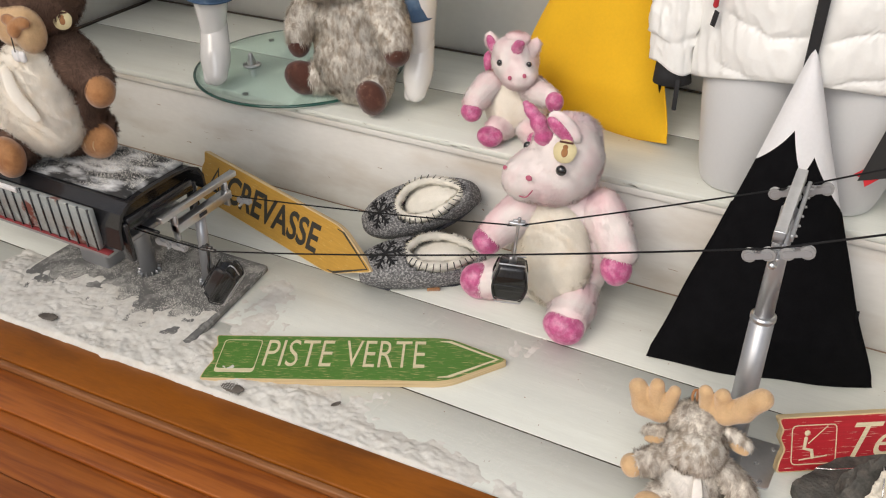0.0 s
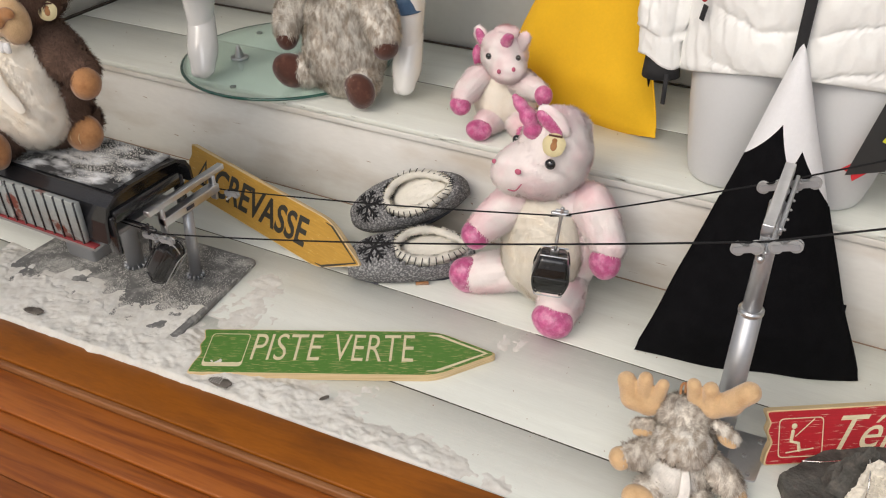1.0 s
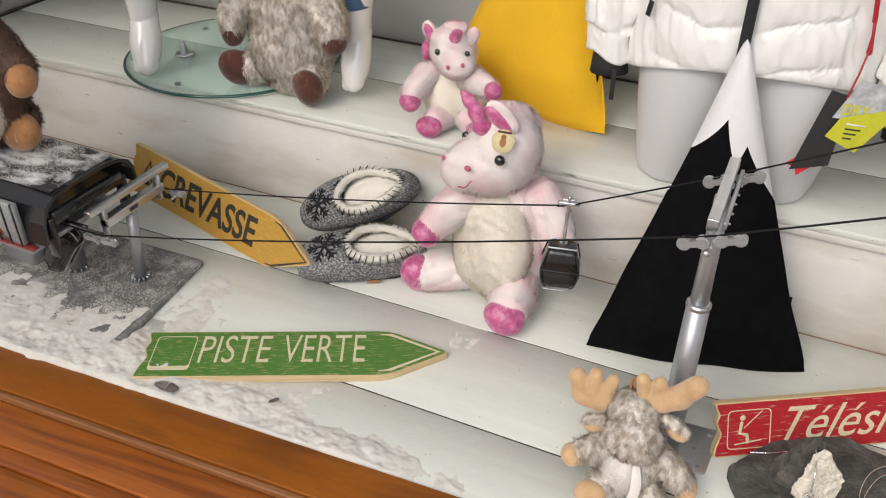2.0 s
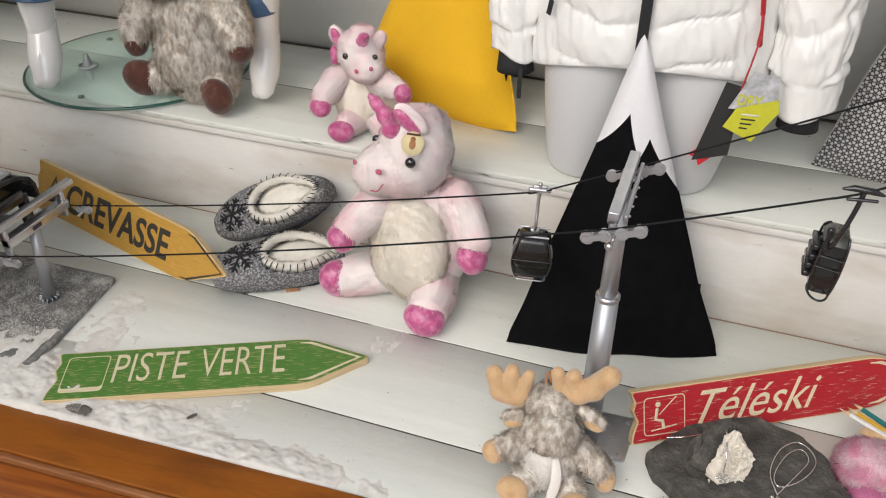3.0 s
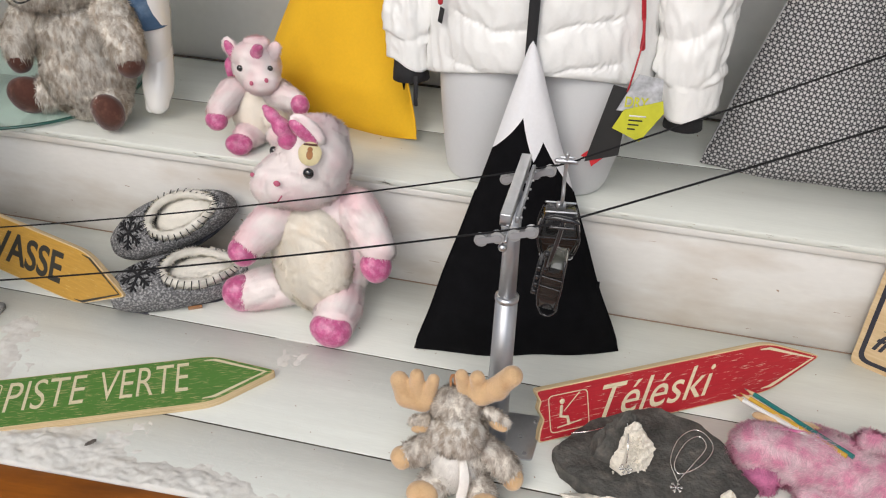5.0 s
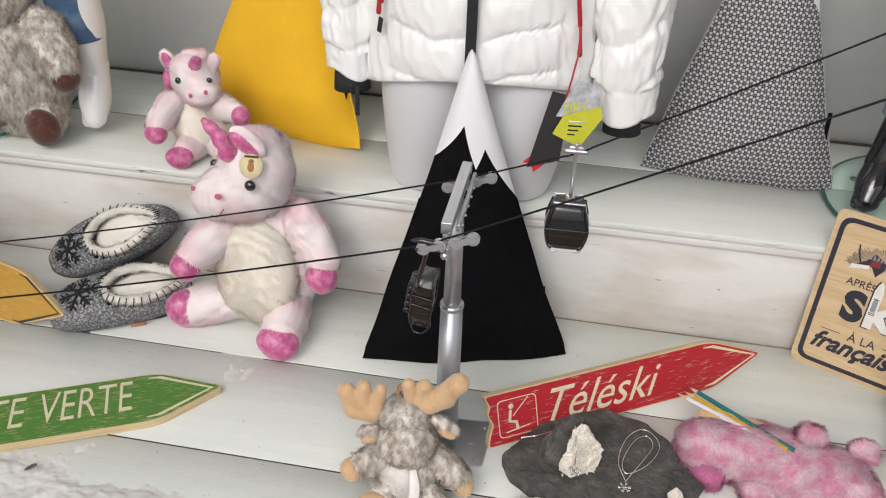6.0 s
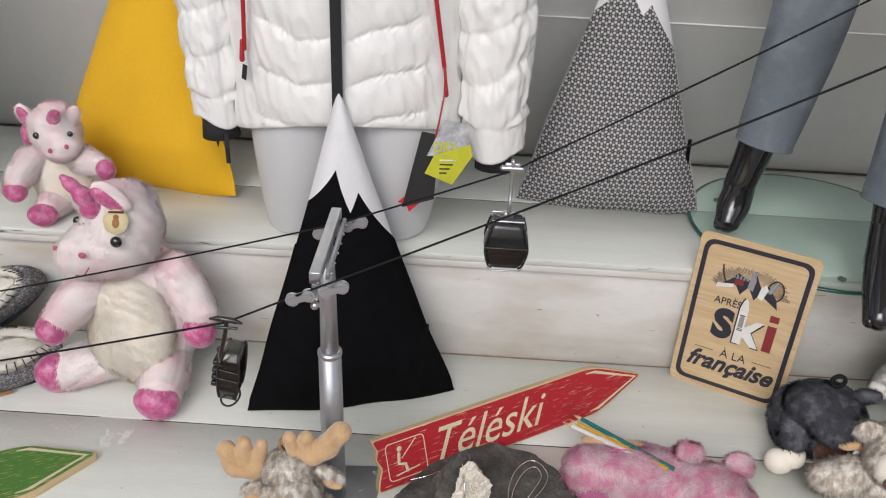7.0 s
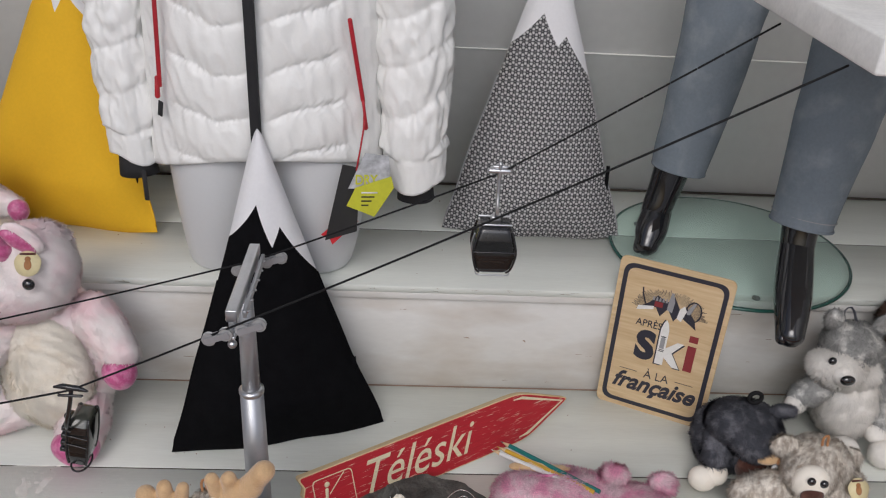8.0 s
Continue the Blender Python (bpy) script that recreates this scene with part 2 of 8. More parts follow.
M = {
    "white_board": mat("white painted board", (0.735, 0.758, 0.705), 0.42, vary=0.07, scale=3, fine=60, bump=0.08, stretch=(0.5, 5, 5), second=(0.67, 0.68, 0.62), second_at=(0.52, 0.90)),
    "riser": mat("white painted riser", (0.76, 0.75, 0.72), 0.45, vary=0.06, scale=2.2, fine=50, bump=0.06, stretch=(0.8, 1, 2.2), second=(0.50, 0.43, 0.35), second_at=(0.46, 0.78)),
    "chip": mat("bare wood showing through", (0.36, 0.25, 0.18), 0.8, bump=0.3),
    "wall": mat("white wall", (0.86, 0.86, 0.845), 0.6, vary=0.05, scale=2, fine=40, bump=0.05),
    "shop": mat("shop wall plaster", (0.6, 0.6, 0.59), 0.8, vary=0.06, scale=3, bump=0.1),
    "pavement": mat("pavement", (0.50, 0.50, 0.49), 0.85, vary=0.2, scale=4, bump=0.3),
    "gap": mat("dark gap", (0.06, 0.048, 0.038), 0.9),
    "pine": wood_mat("varnished pine", (0.17, 0.036, 0.003), (0.37, 0.105, 0.011), 0.45, 0.15, (0.35, 6, 6), 6),
    "pine_smooth": mat("worn orange varnish", (0.28, 0.085, 0.007), 0.45, vary=0.22, scale=7, fine=90, bump=0.12, stretch=(0.4, 2, 2), second=(0.15, 0.045, 0.006), second_at=(0.48, 0.78), spec=0.25),
    # Paler timber tones paint in the light that the sill groove catches.
    "pine_light": wood_mat("worn pine edge with caught light", (0.20, 0.065, 0.014), (0.34, 0.15, 0.055), 0.5, 0.1),
    "ply": wood_mat("pale plywood", (0.58, 0.41, 0.22), (0.74, 0.58, 0.36), 0.6, 0.0, (0.8, 7, 7), 4),
    "ply_edge": wood_mat("plywood edge", (0.50, 0.36, 0.18), (0.72, 0.56, 0.33), 0.7, 0.0, (0.4, 3, 60), 6),
    "green": worn_paint("worn green paint", (0.085, 0.22, 0.035), (0.50, 0.44, 0.20), 0.60, (2.5, 38, 38)),
    "red": worn_paint("worn red paint", (0.44, 0.016, 0.026), (0.66, 0.48, 0.36), 0.635, (2, 42, 42)),
    "yellow": worn_paint("worn ochre paint", (0.50, 0.28, 0.045), (0.60, 0.42, 0.14), 0.64),
    "cream_paint": worn_paint("cream lettering paint", (0.74, 0.66, 0.45), (0.35, 0.36, 0.13), 0.68),
    "black_paint": mat("black lettering paint", (0.03, 0.028, 0.022), 0.6),
    "navy": mat("dark navy print", (0.030, 0.030, 0.045), 0.5),
    "grey_print": mat("grey print", (0.32, 0.32, 0.33), 0.6),
    "white_print": mat("white print", (0.80, 0.79, 0.76), 0.6),
    "red_print": mat("red print", (0.25, 0.03, 0.035), 0.6),
    "steel": mat("brushed aluminium", (0.62, 0.63, 0.65), 0.32, 1.0, vary=0.08, scale=30, bump=0.05),
    "silver_paint": mat("silver grey paint", (0.42, 0.43, 0.45), 0.35, 0.6, vary=0.06, bump=0.04),
    "sheave": mat("grey plastic sheave", (0.34, 0.34, 0.34), 0.4, 0.2, bump=0.05),
    "rubber": mat("black rubber cable", (0.012, 0.012, 0.013), 0.75, spec=0.2, bump=0.2, fine=800),
    "black_plastic": mat("black plastic", (0.018, 0.018, 0.020), 0.22, vary=0.1, bump=0.03, coat=0.3),
    "olive_plastic": mat("olive grey plastic", (0.045, 0.046, 0.034), 0.22, vary=0.12, bump=0.02, coat=0.4),
    "smoked": glass("smoked glazing", (0.03, 0.03, 0.028), 0.05, 0.5),
    "station_glass": mat("grey station glazing", (0.30, 0.325, 0.32), 0.12, vary=0.25, scale=8, bump=0.0, coat=0.6, second=(0.17, 0.06, 0.05), second_at=(0.54, 0.58)),
    "disc_glass": glass("green tinted glass", (0.80, 0.93, 0.88), 0.02, 0.92),
    "disc_edge": mat("dark green glass edge", (0.02, 0.09, 0.07), 0.12, coat=0.6, bump=0.0),
    "concrete": mat("grey model base", (0.16, 0.16, 0.155), 0.8, vary=0.2, scale=22, fine=300, bump=0.4, second=(0.52, 0.51, 0.48), second_at=(0.50, 0.80)),
    "roof_black": mat("black roof dusted with snow", (0.02, 0.02, 0.021), 0.6, vary=0.2, scale=11, bump=0.5, bump_scale=500, second=(0.70, 0.71, 0.72), second_at=(0.44, 0.66), stretch=(0.8, 1.6, 1)),
    "snow": mat("artificial snow", (0.745, 0.735, 0.69), 0.9, vary=0.05, scale=25, fine=700, bump=0.3, bump_scale=700, second=(0.64, 0.61, 0.55), second_at=(0.42, 0.88)),
    "unicorn_pink": mat("pale pink plush", (0.94, 0.72, 0.74), 0.95, vary=0.03, scale=7, bump=0.2, bump_scale=320, sheen=0.2, island=0.02, second=(0.95, 0.88, 0.86), second_at=(0.36, 0.60), spec=0.1),
    "cream_plush": mat("cream plush", (0.93, 0.875, 0.775), 0.95, vary=0.04, scale=16, bump=0.2, bump_scale=320, sheen=0.2, island=0.03, second=(0.88, 0.79, 0.66), second_at=(0.50, 0.80), spec=0.1),
    "magenta_satin": mat("magenta satin", (0.50, 0.085, 0.235), 0.28, vary=0.30, scale=40, fine=260, bump=0.8, bump_scale=60, sheen=0.3, second=(0.62, 0.20, 0.36), second_at=(0.45, 0.62)),
    "grey_plush": mat("mottled grey brown plush", (0.43, 0.365, 0.30), 0.95, vary=0.15, scale=34, bump=0.5, bump_scale=260, island=0.16, second=(0.84, 0.79, 0.71), second_at=(0.38, 0.62), stretch=(1.6, 1.6, 0.7), spec=0.15),
    "pale_plush": mat("pale grey plush", (0.46, 0.385, 0.305), 0.95, vary=0.15, scale=40, bump=0.5, bump_scale=260, island=0.14, second=(0.84, 0.80, 0.73), second_at=(0.38, 0.60), stretch=(1.4, 1.4, 0.6), spec=0.15),
    "white_plush": mat("off white plush", (0.86, 0.83, 0.78), 0.95, vary=0.08, scale=18, bump=0.3, bump_scale=300, island=0.08, spec=0.1),
    "brown_plush": mat("dark brown plush", (0.145, 0.085, 0.060), 0.95, vary=0.3, scale=20, bump=0.6, bump_scale=260, island=0.35),
    "brown_suede": mat("chocolate brown suede", (0.085, 0.032, 0.022), 0.8, vary=0.25, scale=24, bump=0.5, bump_scale=70, sheen=0.4, second=(0.15, 0.065, 0.045), second_at=(0.52, 0.72), spec=0.2),
    "tan_suede": mat("tan suede", (0.40, 0.19, 0.075), 0.7, vary=0.22, scale=22, bump=0.4, bump_scale=90, sheen=0.4, second=(0.30, 0.125, 0.045), second_at=(0.48, 0.72), spec=0.25),
    "beige_suede": mat("beige suede", (0.64, 0.43, 0.235), 0.85, vary=0.14, scale=24, fine=400, bump=0.4, bump_scale=300, sheen=0.5, second=(0.52, 0.31, 0.15), second_at=(0.50, 0.78), spec=0.15),
    "mole_plush": mat("charcoal plush", (0.075, 0.078, 0.092), 0.95, vary=0.3, scale=26, bump=0.5, bump_scale=260, island=0.2, second=(0.17, 0.17, 0.19), second_at=(0.48, 0.66), spec=0.15),
    "husky_plush": mat("silver grey plush", (0.30, 0.30, 0.29), 0.95, vary=0.3, scale=20, bump=0.6, bump_scale=260, island=0.3, second=(0.68, 0.67, 0.64), second_at=(0.5, 0.65)),
    "rose_plush": mat("mottled rose plush", (0.70, 0.30, 0.43), 0.95, vary=0.2, scale=22, bump=0.6, bump_scale=260, island=0.18, second=(0.76, 0.55, 0.60), second_at=(0.38, 0.62), spec=0.15),
    "hot_pink_plush": mat("hot pink plush", (0.60, 0.20, 0.36), 0.95, vary=0.2, bump=0.5, bump_scale=260, island=0.2, spec=0.15),
    "mouth_red": mat("pink embroidered mouth", (0.52, 0.12, 0.20), 0.7),
    "eye": mat("glossy black eye", (0.008, 0.008, 0.010), 0.06, bump=0.0, coat=1.0),
    "felt_black": mat("black cotton cloth", (0.006, 0.006, 0.007), 0.95, vary=0.25, scale=34, bump=0.3, bump_scale=700, spec=0.06, second=(0.20, 0.20, 0.20), second_at=(0.78, 0.81)),
    "felt_white": mat("white cotton cloth", (0.78, 0.78, 0.80), 0.9, vary=0.05, scale=8, bump=0.25, bump_scale=700),
    "felt_yellow": mat("yellow cotton cloth", (0.80, 0.46, 0.012), 0.85, vary=0.07, scale=6, bump=0.25, bump_scale=600),
    "star_cloth": star_cloth("star print cloth"),
    "jacket": mat("white quilted nylon", (0.84, 0.84, 0.82), 0.33, vary=0.03, scale=10, bump=0.35, bump_scale=55, depth=0.004),
    "jacket_black": mat("black knit cuff", (0.018, 0.018, 0.02), 0.8, bump=0.4, bump_scale=500),
    "zip_red": mat("red zip tape", (0.42, 0.015, 0.025), 0.45, bump=0.2, fine=900),
    "mannequin_white": mat("glossy white mannequin", (0.78, 0.77, 0.75), 0.12, vary=0.02, bump=0.0, coat=0.6),
    "mannequin_grey": mat("matt white mannequin", (0.62, 0.63, 0.64), 0.45, vary=0.03, scale=5, bump=0.03),
    "mannequin_black": mat("glossy black mannequin", (0.010, 0.010, 0.012), 0.07, vary=0.02, bump=0.0, coat=0.8),
    "denim_blue": mat("blue denim", (0.055, 0.11, 0.20), 0.85, vary=0.2, scale=14, bump=0.4, bump_scale=900, second=(0.20, 0.28, 0.38), second_at=(0.5, 0.8)),
    "denim_grey": mat("washed grey denim", (0.19, 0.225, 0.26), 0.85, vary=0.15, scale=9, bump=0.4, bump_scale=900, second=(0.32, 0.36, 0.39), second_at=(0.5, 0.85)),
    "wool": mat("grey felted wool", (0.15, 0.15, 0.155), 0.95, vary=0.35, scale=130, fine=700, bump=0.7, bump_scale=500, second=(0.42, 0.42, 0.42), second_at=(0.48, 0.62), spec=0.15),
    "fleece": mat("cream fleece lining", (0.84, 0.81, 0.73), 0.95, vary=0.05, scale=30, bump=0.4, bump_scale=240, island=0.03, spec=0.15),
    "thread": mat("black yarn", (0.012, 0.012, 0.014), 0.9),
    "slate": mat("dark slate", (0.082, 0.080, 0.073), 0.8, vary=0.45, scale=26, fine=220, bump=1.0, bump_scale=110, second=(0.14, 0.125, 0.11), second_at=(0.5, 0.75), spec=0.3),
    "crystal": mat("white quartz crust", (0.78, 0.73, 0.63), 0.35, vary=0.2, scale=40, bump=0.8, bump_scale=160, second=(0.55, 0.36, 0.12), second_at=(0.68, 0.76)),
    "silver": mat("silver chain", (0.82, 0.82, 0.80), 0.22, 1.0, bump=0.0),
    "teal": mat("teal pencil lacquer", (0.01, 0.16, 0.15), 0.3, coat=0.4, bump=0.0),
    "ochre_lacquer": mat("yellow pencil lacquer", (0.62, 0.36, 0.03), 0.3, coat=0.4, bump=0.0),
    "white_lacquer": mat("white pencil lacquer", (0.78, 0.76, 0.74), 0.3, coat=0.4, bump=0.0),
    "pencil_wood": mat("sharpened pencil wood", (0.66, 0.46, 0.26), 0.7),
    "paper_white": mat("white card", (0.78, 0.78, 0.78), 0.5, bump=0.0),
    "paper_black": mat("black card", (0.02, 0.02, 0.02), 0.4, bump=0.0),
    "paper_lime": mat("lime card", (0.55, 0.55, 0.03), 0.5, bump=0.0),
    "paper_grey": mat("grey photo print", (0.42, 0.43, 0.45), 0.4, vary=0.5, scale=60, bump=0.0),
    "gold_card": mat("gold swing tag", (0.78, 0.68, 0.40), 0.45, vary=0.1, bump=0.0),
    "feather": mat("spotted feather", (0.16, 0.14, 0.12), 0.8, vary=0.3, scale=60, bump=0.3),
    "feather_spot": mat("white feather spots", (0.75, 0.73, 0.70), 0.8),
    "red_card": mat("red card edge", (0.60, 0.02, 0.03), 0.5, bump=0.0),
}


# ---- mesh helpers ----
rng = np.random.default_rng(7)


def mesh_from(verts, faces, smooth=True):
    me = bpy.data.meshes.new("mesh")
    me.from_pydata([tuple(map(float, v)) for v in verts], [], [tuple(int(i) for i in f) for f in faces])
    me.update()
    if smooth:
        me.polygons.foreach_set("use_smooth", [True] * len(me.polygons))
    return me


def part(name, geo, material, parent=None, label="", smooth=True):
    """Links verts and faces, a mesh or a bmesh as one object, under a thing when given."""
    if isinstance(geo, tuple):
        me = mesh_from(*geo, smooth)
    elif isinstance(geo, bmesh.types.BMesh):
        me = bpy.data.meshes.new("mesh")
        geo.to_mesh(me)
        geo.free()
        me.polygons.foreach_set("use_smooth", [smooth] * len(me.polygons))
    else:
        me = geo
    me.name = name
    me.materials.clear()
    me.materials.append(M[material])
    ob = new(name, me)
    if parent:
        ob.parent = parent
    if label:
        ob["label"] = label
    return ob


def thing(name, label, category, m=None, group="", kind=""):
    e = new(name)
    e.empty_display_size = 0.03
    if m is not None:
        e.matrix_basis = m
    return tagged(e, label, category, group, kind)


def join(*geos):
    vs, fs, k = [], [], 0
    for v, f in geos:
        vs += [tuple(q) for q in v]
        fs += [tuple(i + k for i in q) for q in f]
        k += len(v)
    return vs, fs


def place(geo, m):
    v = np.asarray(geo[0], float)
    a = np.array(m)
    return (v @ a[:3, :3].T + a[:3, 3]).tolist(), geo[1]


def lumps(v, amp, freq, seed=0):
    """Smooth uneven offsets for points, a sum of waves in chance directions."""
    g = np.random.default_rng(seed)
    out = np.zeros(len(v))
    for k in range(9):
        d = g.normal(size=3)
        d *= freq * (0.6 + 0.25 * k) / np.linalg.norm(d)
        out += np.sin(v @ d + g.uniform(0, 6.28)) / (1 + 0.35 * k)
    return out * amp * 0.45


def ball(c, r, rot=(0, 0, 0), seg=28, rings=18, lump=0.03, freq=3.0, seed=0, power=2.0):
    """A soft rounded body with unequal half axes, a little lumpy."""
    th = np.linspace(0, np.pi, rings + 1)[1:-1]
    ph = np.linspace(0, 2 * np.pi, seg, endpoint=False)
    T, P = np.meshgrid(th, ph, indexing="ij")
    u = np.stack([np.sin(T) * np.cos(P), np.sin(T) * np.sin(P), np.cos(T)], -1).reshape(-1, 3)
    u = np.vstack([[0, 0, 1], u, [0, 0, -1]])
    if power != 2.0:
        u = u / (np.abs(u) ** power).sum(1, keepdims=True) ** (1 / power)
    r = np.array(r if np.ndim(r) else (r, r, r), float)
    v = u * r * (1 + lumps(u, lump, freq, seed)[:, None])
    R = np.array(Euler([radians(a) for a in rot]).to_matrix())
    v = v @ R.T + np.array(c)
    n, f = len(th), []
    for j in range(seg):
        f.append((0, 1 + j, 1 + (j + 1) % seg))
    for i in range(n - 1):
        for j in range(seg):
            a, b = 1 + i * seg + j, 1 + i * seg + (j + 1) % seg
            f.append((a, a + seg, b + seg, b))
    last = len(v) - 1
    for j in range(seg):
        f.append((last, 1 + (n - 1) * seg + (j + 1) % seg, 1 + (n - 1) * seg + j))
    return v.tolist(), f


def blob(items, k=0.012, cell=0.005, lump=0.0, freq=30.0, seed=0):
    """One soft skin round several bodies that melt into each other. items: (centre, half axes, turn) or (start, end, radius, radius)."""
    shapes, lo, hi = [], np.full(3, 9e9), np.full(3, -9e9)
    for it in items:
        if len(it) == 4:
            a, b, ra, rb = np.array(it[0], float), np.array(it[1], float), it[2], it[3]
            shapes.append((a, b, ra, rb))
            lo, hi = np.minimum(lo, np.minimum(a - ra, b - rb)), np.maximum(hi, np.maximum(a + ra, b + rb))
        else:
            c, r = np.array(it[0], float), np.array(it[1] if np.ndim(it[1]) else (it[1],) * 3, float)
            R = np.array(Euler([radians(q) for q in (it[2] if len(it) > 2 else (0, 0, 0))]).to_matrix())
            shapes.append((c, r, R))
            lo, hi = np.minimum(lo, c - r.max()), np.maximum(hi, c + r.max())
    lo, hi = lo - 2 * k - 2 * cell, hi + 2 * k + 2 * cell
    n = np.ceil((hi - lo) / cell).astype(int) + 1
    P = np.stack(np.meshgrid(*[lo[i] + cell * np.arange(n[i]) for i in range(3)], indexing="ij"), -1)
    total = np.zeros(P.shape[:3])
    for sh in shapes:
        if len(sh) == 4:
            a, b, ra, rb = sh
            t = np.clip(((P - a) @ (b - a)) / ((b - a) @ (b - a) + 1e-12), 0, 1)
            d = np.linalg.norm(P - a - t[..., None] * (b - a), axis=-1) - (ra + (rb - ra) * t)
        else:
            c, r, R = sh
            q = (P - c) @ R
            k0 = np.linalg.norm(q / r, axis=-1)
            d = k0 * (k0 - 1) / (np.linalg.norm(q / r ** 2, axis=-1) + 1e-9)
        total += np.exp(-np.clip(d / k, -60, 60))
    F = -k * np.log(total + 1e-30)
    if lump:
        F += lumps(P.reshape(-1, 3), lump, freq, seed).reshape(F.shape)
    m = n - 1
    cnt, pos = np.zeros(m), np.zeros((*m, 3))
    for ax in range(3):
        u, v = (ax + 1) % 3, (ax + 2) % 3
        A, B = np.take(F, range(m[ax]), ax), np.take(F, range(1, n[ax]), ax)
        cross = (A < 0) != (B < 0)
        t = np.where(cross, A / np.where(cross, A - B, 1), 0)
        for du in (0, 1):
            for dv in (0, 1):
                sl = [slice(None)] * 3
                sl[u], sl[v] = slice(du, du + m[u]), slice(dv, dv + m[v])
                c = cross[tuple(sl)]
                cnt += c
                pos[..., ax] += t[tuple(sl)]
                pos[..., u] += c * du
                pos[..., v] += c * dv
    full = cnt > 0
    index = np.full(m, -1)
    index[full] = np.arange(full.sum())
    verts = lo + (np.argwhere(full) + pos[full] / cnt[full][:, None]) * cell
    faces = []
    for ax in range(3):
        u, v = (ax + 1) % 3, (ax + 2) % 3
        A, B = np.take(F, range(m[ax]), ax), np.take(F, range(1, n[ax]), ax)
        at = np.argwhere((A < 0) != (B < 0))
        low = A[tuple(at.T)] < 0
        quad = []
        for du, dv in ((-1, -1), (0, -1), (0, 0), (-1, 0)):
            w = at.copy()
            w[:, u] += du
            w[:, v] += dv
            quad.append(index[tuple(w.T)])
        quad = np.stack(quad, 1)
        quad[~low] = quad[~low][:, ::-1]
        faces += quad.tolist()
    return verts.tolist(), faces


def tube(points, radii, seg=16, caps=True, flat=1.0, lump=0.0, seed=0, closed=False):
    """A tube along points with a radius at each, ends rounded over when caps is set."""
    pts = [np.array(p, float) for p in points]
    rad = list(np.broadcast_to(radii, len(pts)).astype(float)) if np.ndim(radii) == 0 else [float(x) for x in radii]
    if caps and not closed:
        d0, d1 = pts[0] - pts[1], pts[-1] - pts[-2]
        d0, d1 = d0 / np.linalg.norm(d0), d1 / np.linalg.norm(d1)
        steps = (1.45, 1.1, 0.7, 0.35)
        a = [pts[0] + d0 * rad[0] * math.sin(s) for s in steps]
        b = [pts[-1] + d1 * rad[-1] * math.sin(s) for s in reversed(steps)]
        ra, rb = [rad[0] * math.cos(s) for s in steps], [rad[-1] * math.cos(s) for s in reversed(steps)]
        pts, rad = a + pts + b, ra + rad + rb
    n = len(pts)
    tang = [(pts[(i + 1) % n] - pts[i - 1]) if closed else pts[min(i + 1, n - 1)] - pts[max(i - 1, 0)] for i in range(n)]
    up = np.array((0, 0, 1.0))
    t0 = tang[0] / (np.linalg.norm(tang[0]) + 1e-12)
    if abs(t0 @ up) > 0.9:
        up = np.array((0, 1.0, 0))
    v = []
    for i in range(n):
        t = tang[i] / (np.linalg.norm(tang[i]) + 1e-12)
        x = np.cross(up, t)
        x /= np.linalg.norm(x) + 1e-12
        y = np.cross(t, x)
        up = y
        for j in range(seg):
            a = 2 * math.pi * j / seg
            v.append(pts[i] + rad[i] * (math.cos(a) * x + flat * math.sin(a) * y))
    v = np.array(v)
    if lump:
        c = v - np.repeat(np.array(pts), seg, 0)
        v = v + c * lumps(v / max(rad), lump, 2.0, seed)[:, None]
    f = []
    for i in range(n if closed else n - 1):
        for j in range(seg):
            k = (i + 1) % n
            f.append((i * seg + j, i * seg + (j + 1) % seg, k * seg + (j + 1) % seg, k * seg + j))
    if not closed:
        f.append(tuple(range(seg - 1, -1, -1)))
        f.append(tuple((n - 1) * seg + j for j in range(seg)))
    return v.tolist(), f


def curve_pts(points, n=24):
    """Points on a smooth curve through the given ones."""
    p = [np.array(q, float) for q in points]
    p = [2 * p[0] - p[1]] + p + [2 * p[-1] - p[-2]]
    out, segs = [], len(p) - 3
    for k in range(n + 1):
        s = min(k / n * segs, segs - 1e-9)
        i, t = int(s), s - int(s)
        a, b, c, d = p[i], p[i + 1], p[i + 2], p[i + 3]
        out.append(0.5 * (2 * b + (c - a) * t + (2 * a - 5 * b + 4 * c - d) * t * t + (3 * b - a - 3 * c + d) * t ** 3))
    return out


def bevel_box(x0, x1, y0, y1, z0, z1, r=0.003, seg=2):
    bm = bmesh.new()
    bmesh.ops.create_cube(bm, size=1)
    for v in bm.verts:
        v.co = ((x0 + x1) / 2 + v.co.x * (x1 - x0), (y0 + y1) / 2 + v.co.y * (y1 - y0), (z0 + z1) / 2 + v.co.z * (z1 - z0))
    if r:
        bmesh.ops.bevel(bm, geom=bm.edges[:], offset=r, segments=seg, affect="EDGES", profile=0.5)
    return bm


def slab(outline, z0, z1, bevel=0.0015):
    """A plate with the given outline in x and y, its edges slightly rounded."""
    bm = bmesh.new()
    vs = [bm.verts.new((x, y, z0)) for x, y in outline]
    face = bm.faces.new(vs)
    ext = bmesh.ops.extrude_face_region(bm, geom=[face])
    for g in ext["geom"]:
        if isinstance(g, bmesh.types.BMVert):
            g.co.z = z1
    bmesh.ops.recalc_face_normals(bm, faces=bm.faces[:])
    if bevel:
        flat = [e for e in bm.edges if abs(e.verts[0].co.z - e.verts[1].co.z) < 1e-6]
        bmesh.ops.bevel(bm, geom=flat, offset=bevel, segments=2, affect="EDGES", profile=0.5)
    return bm


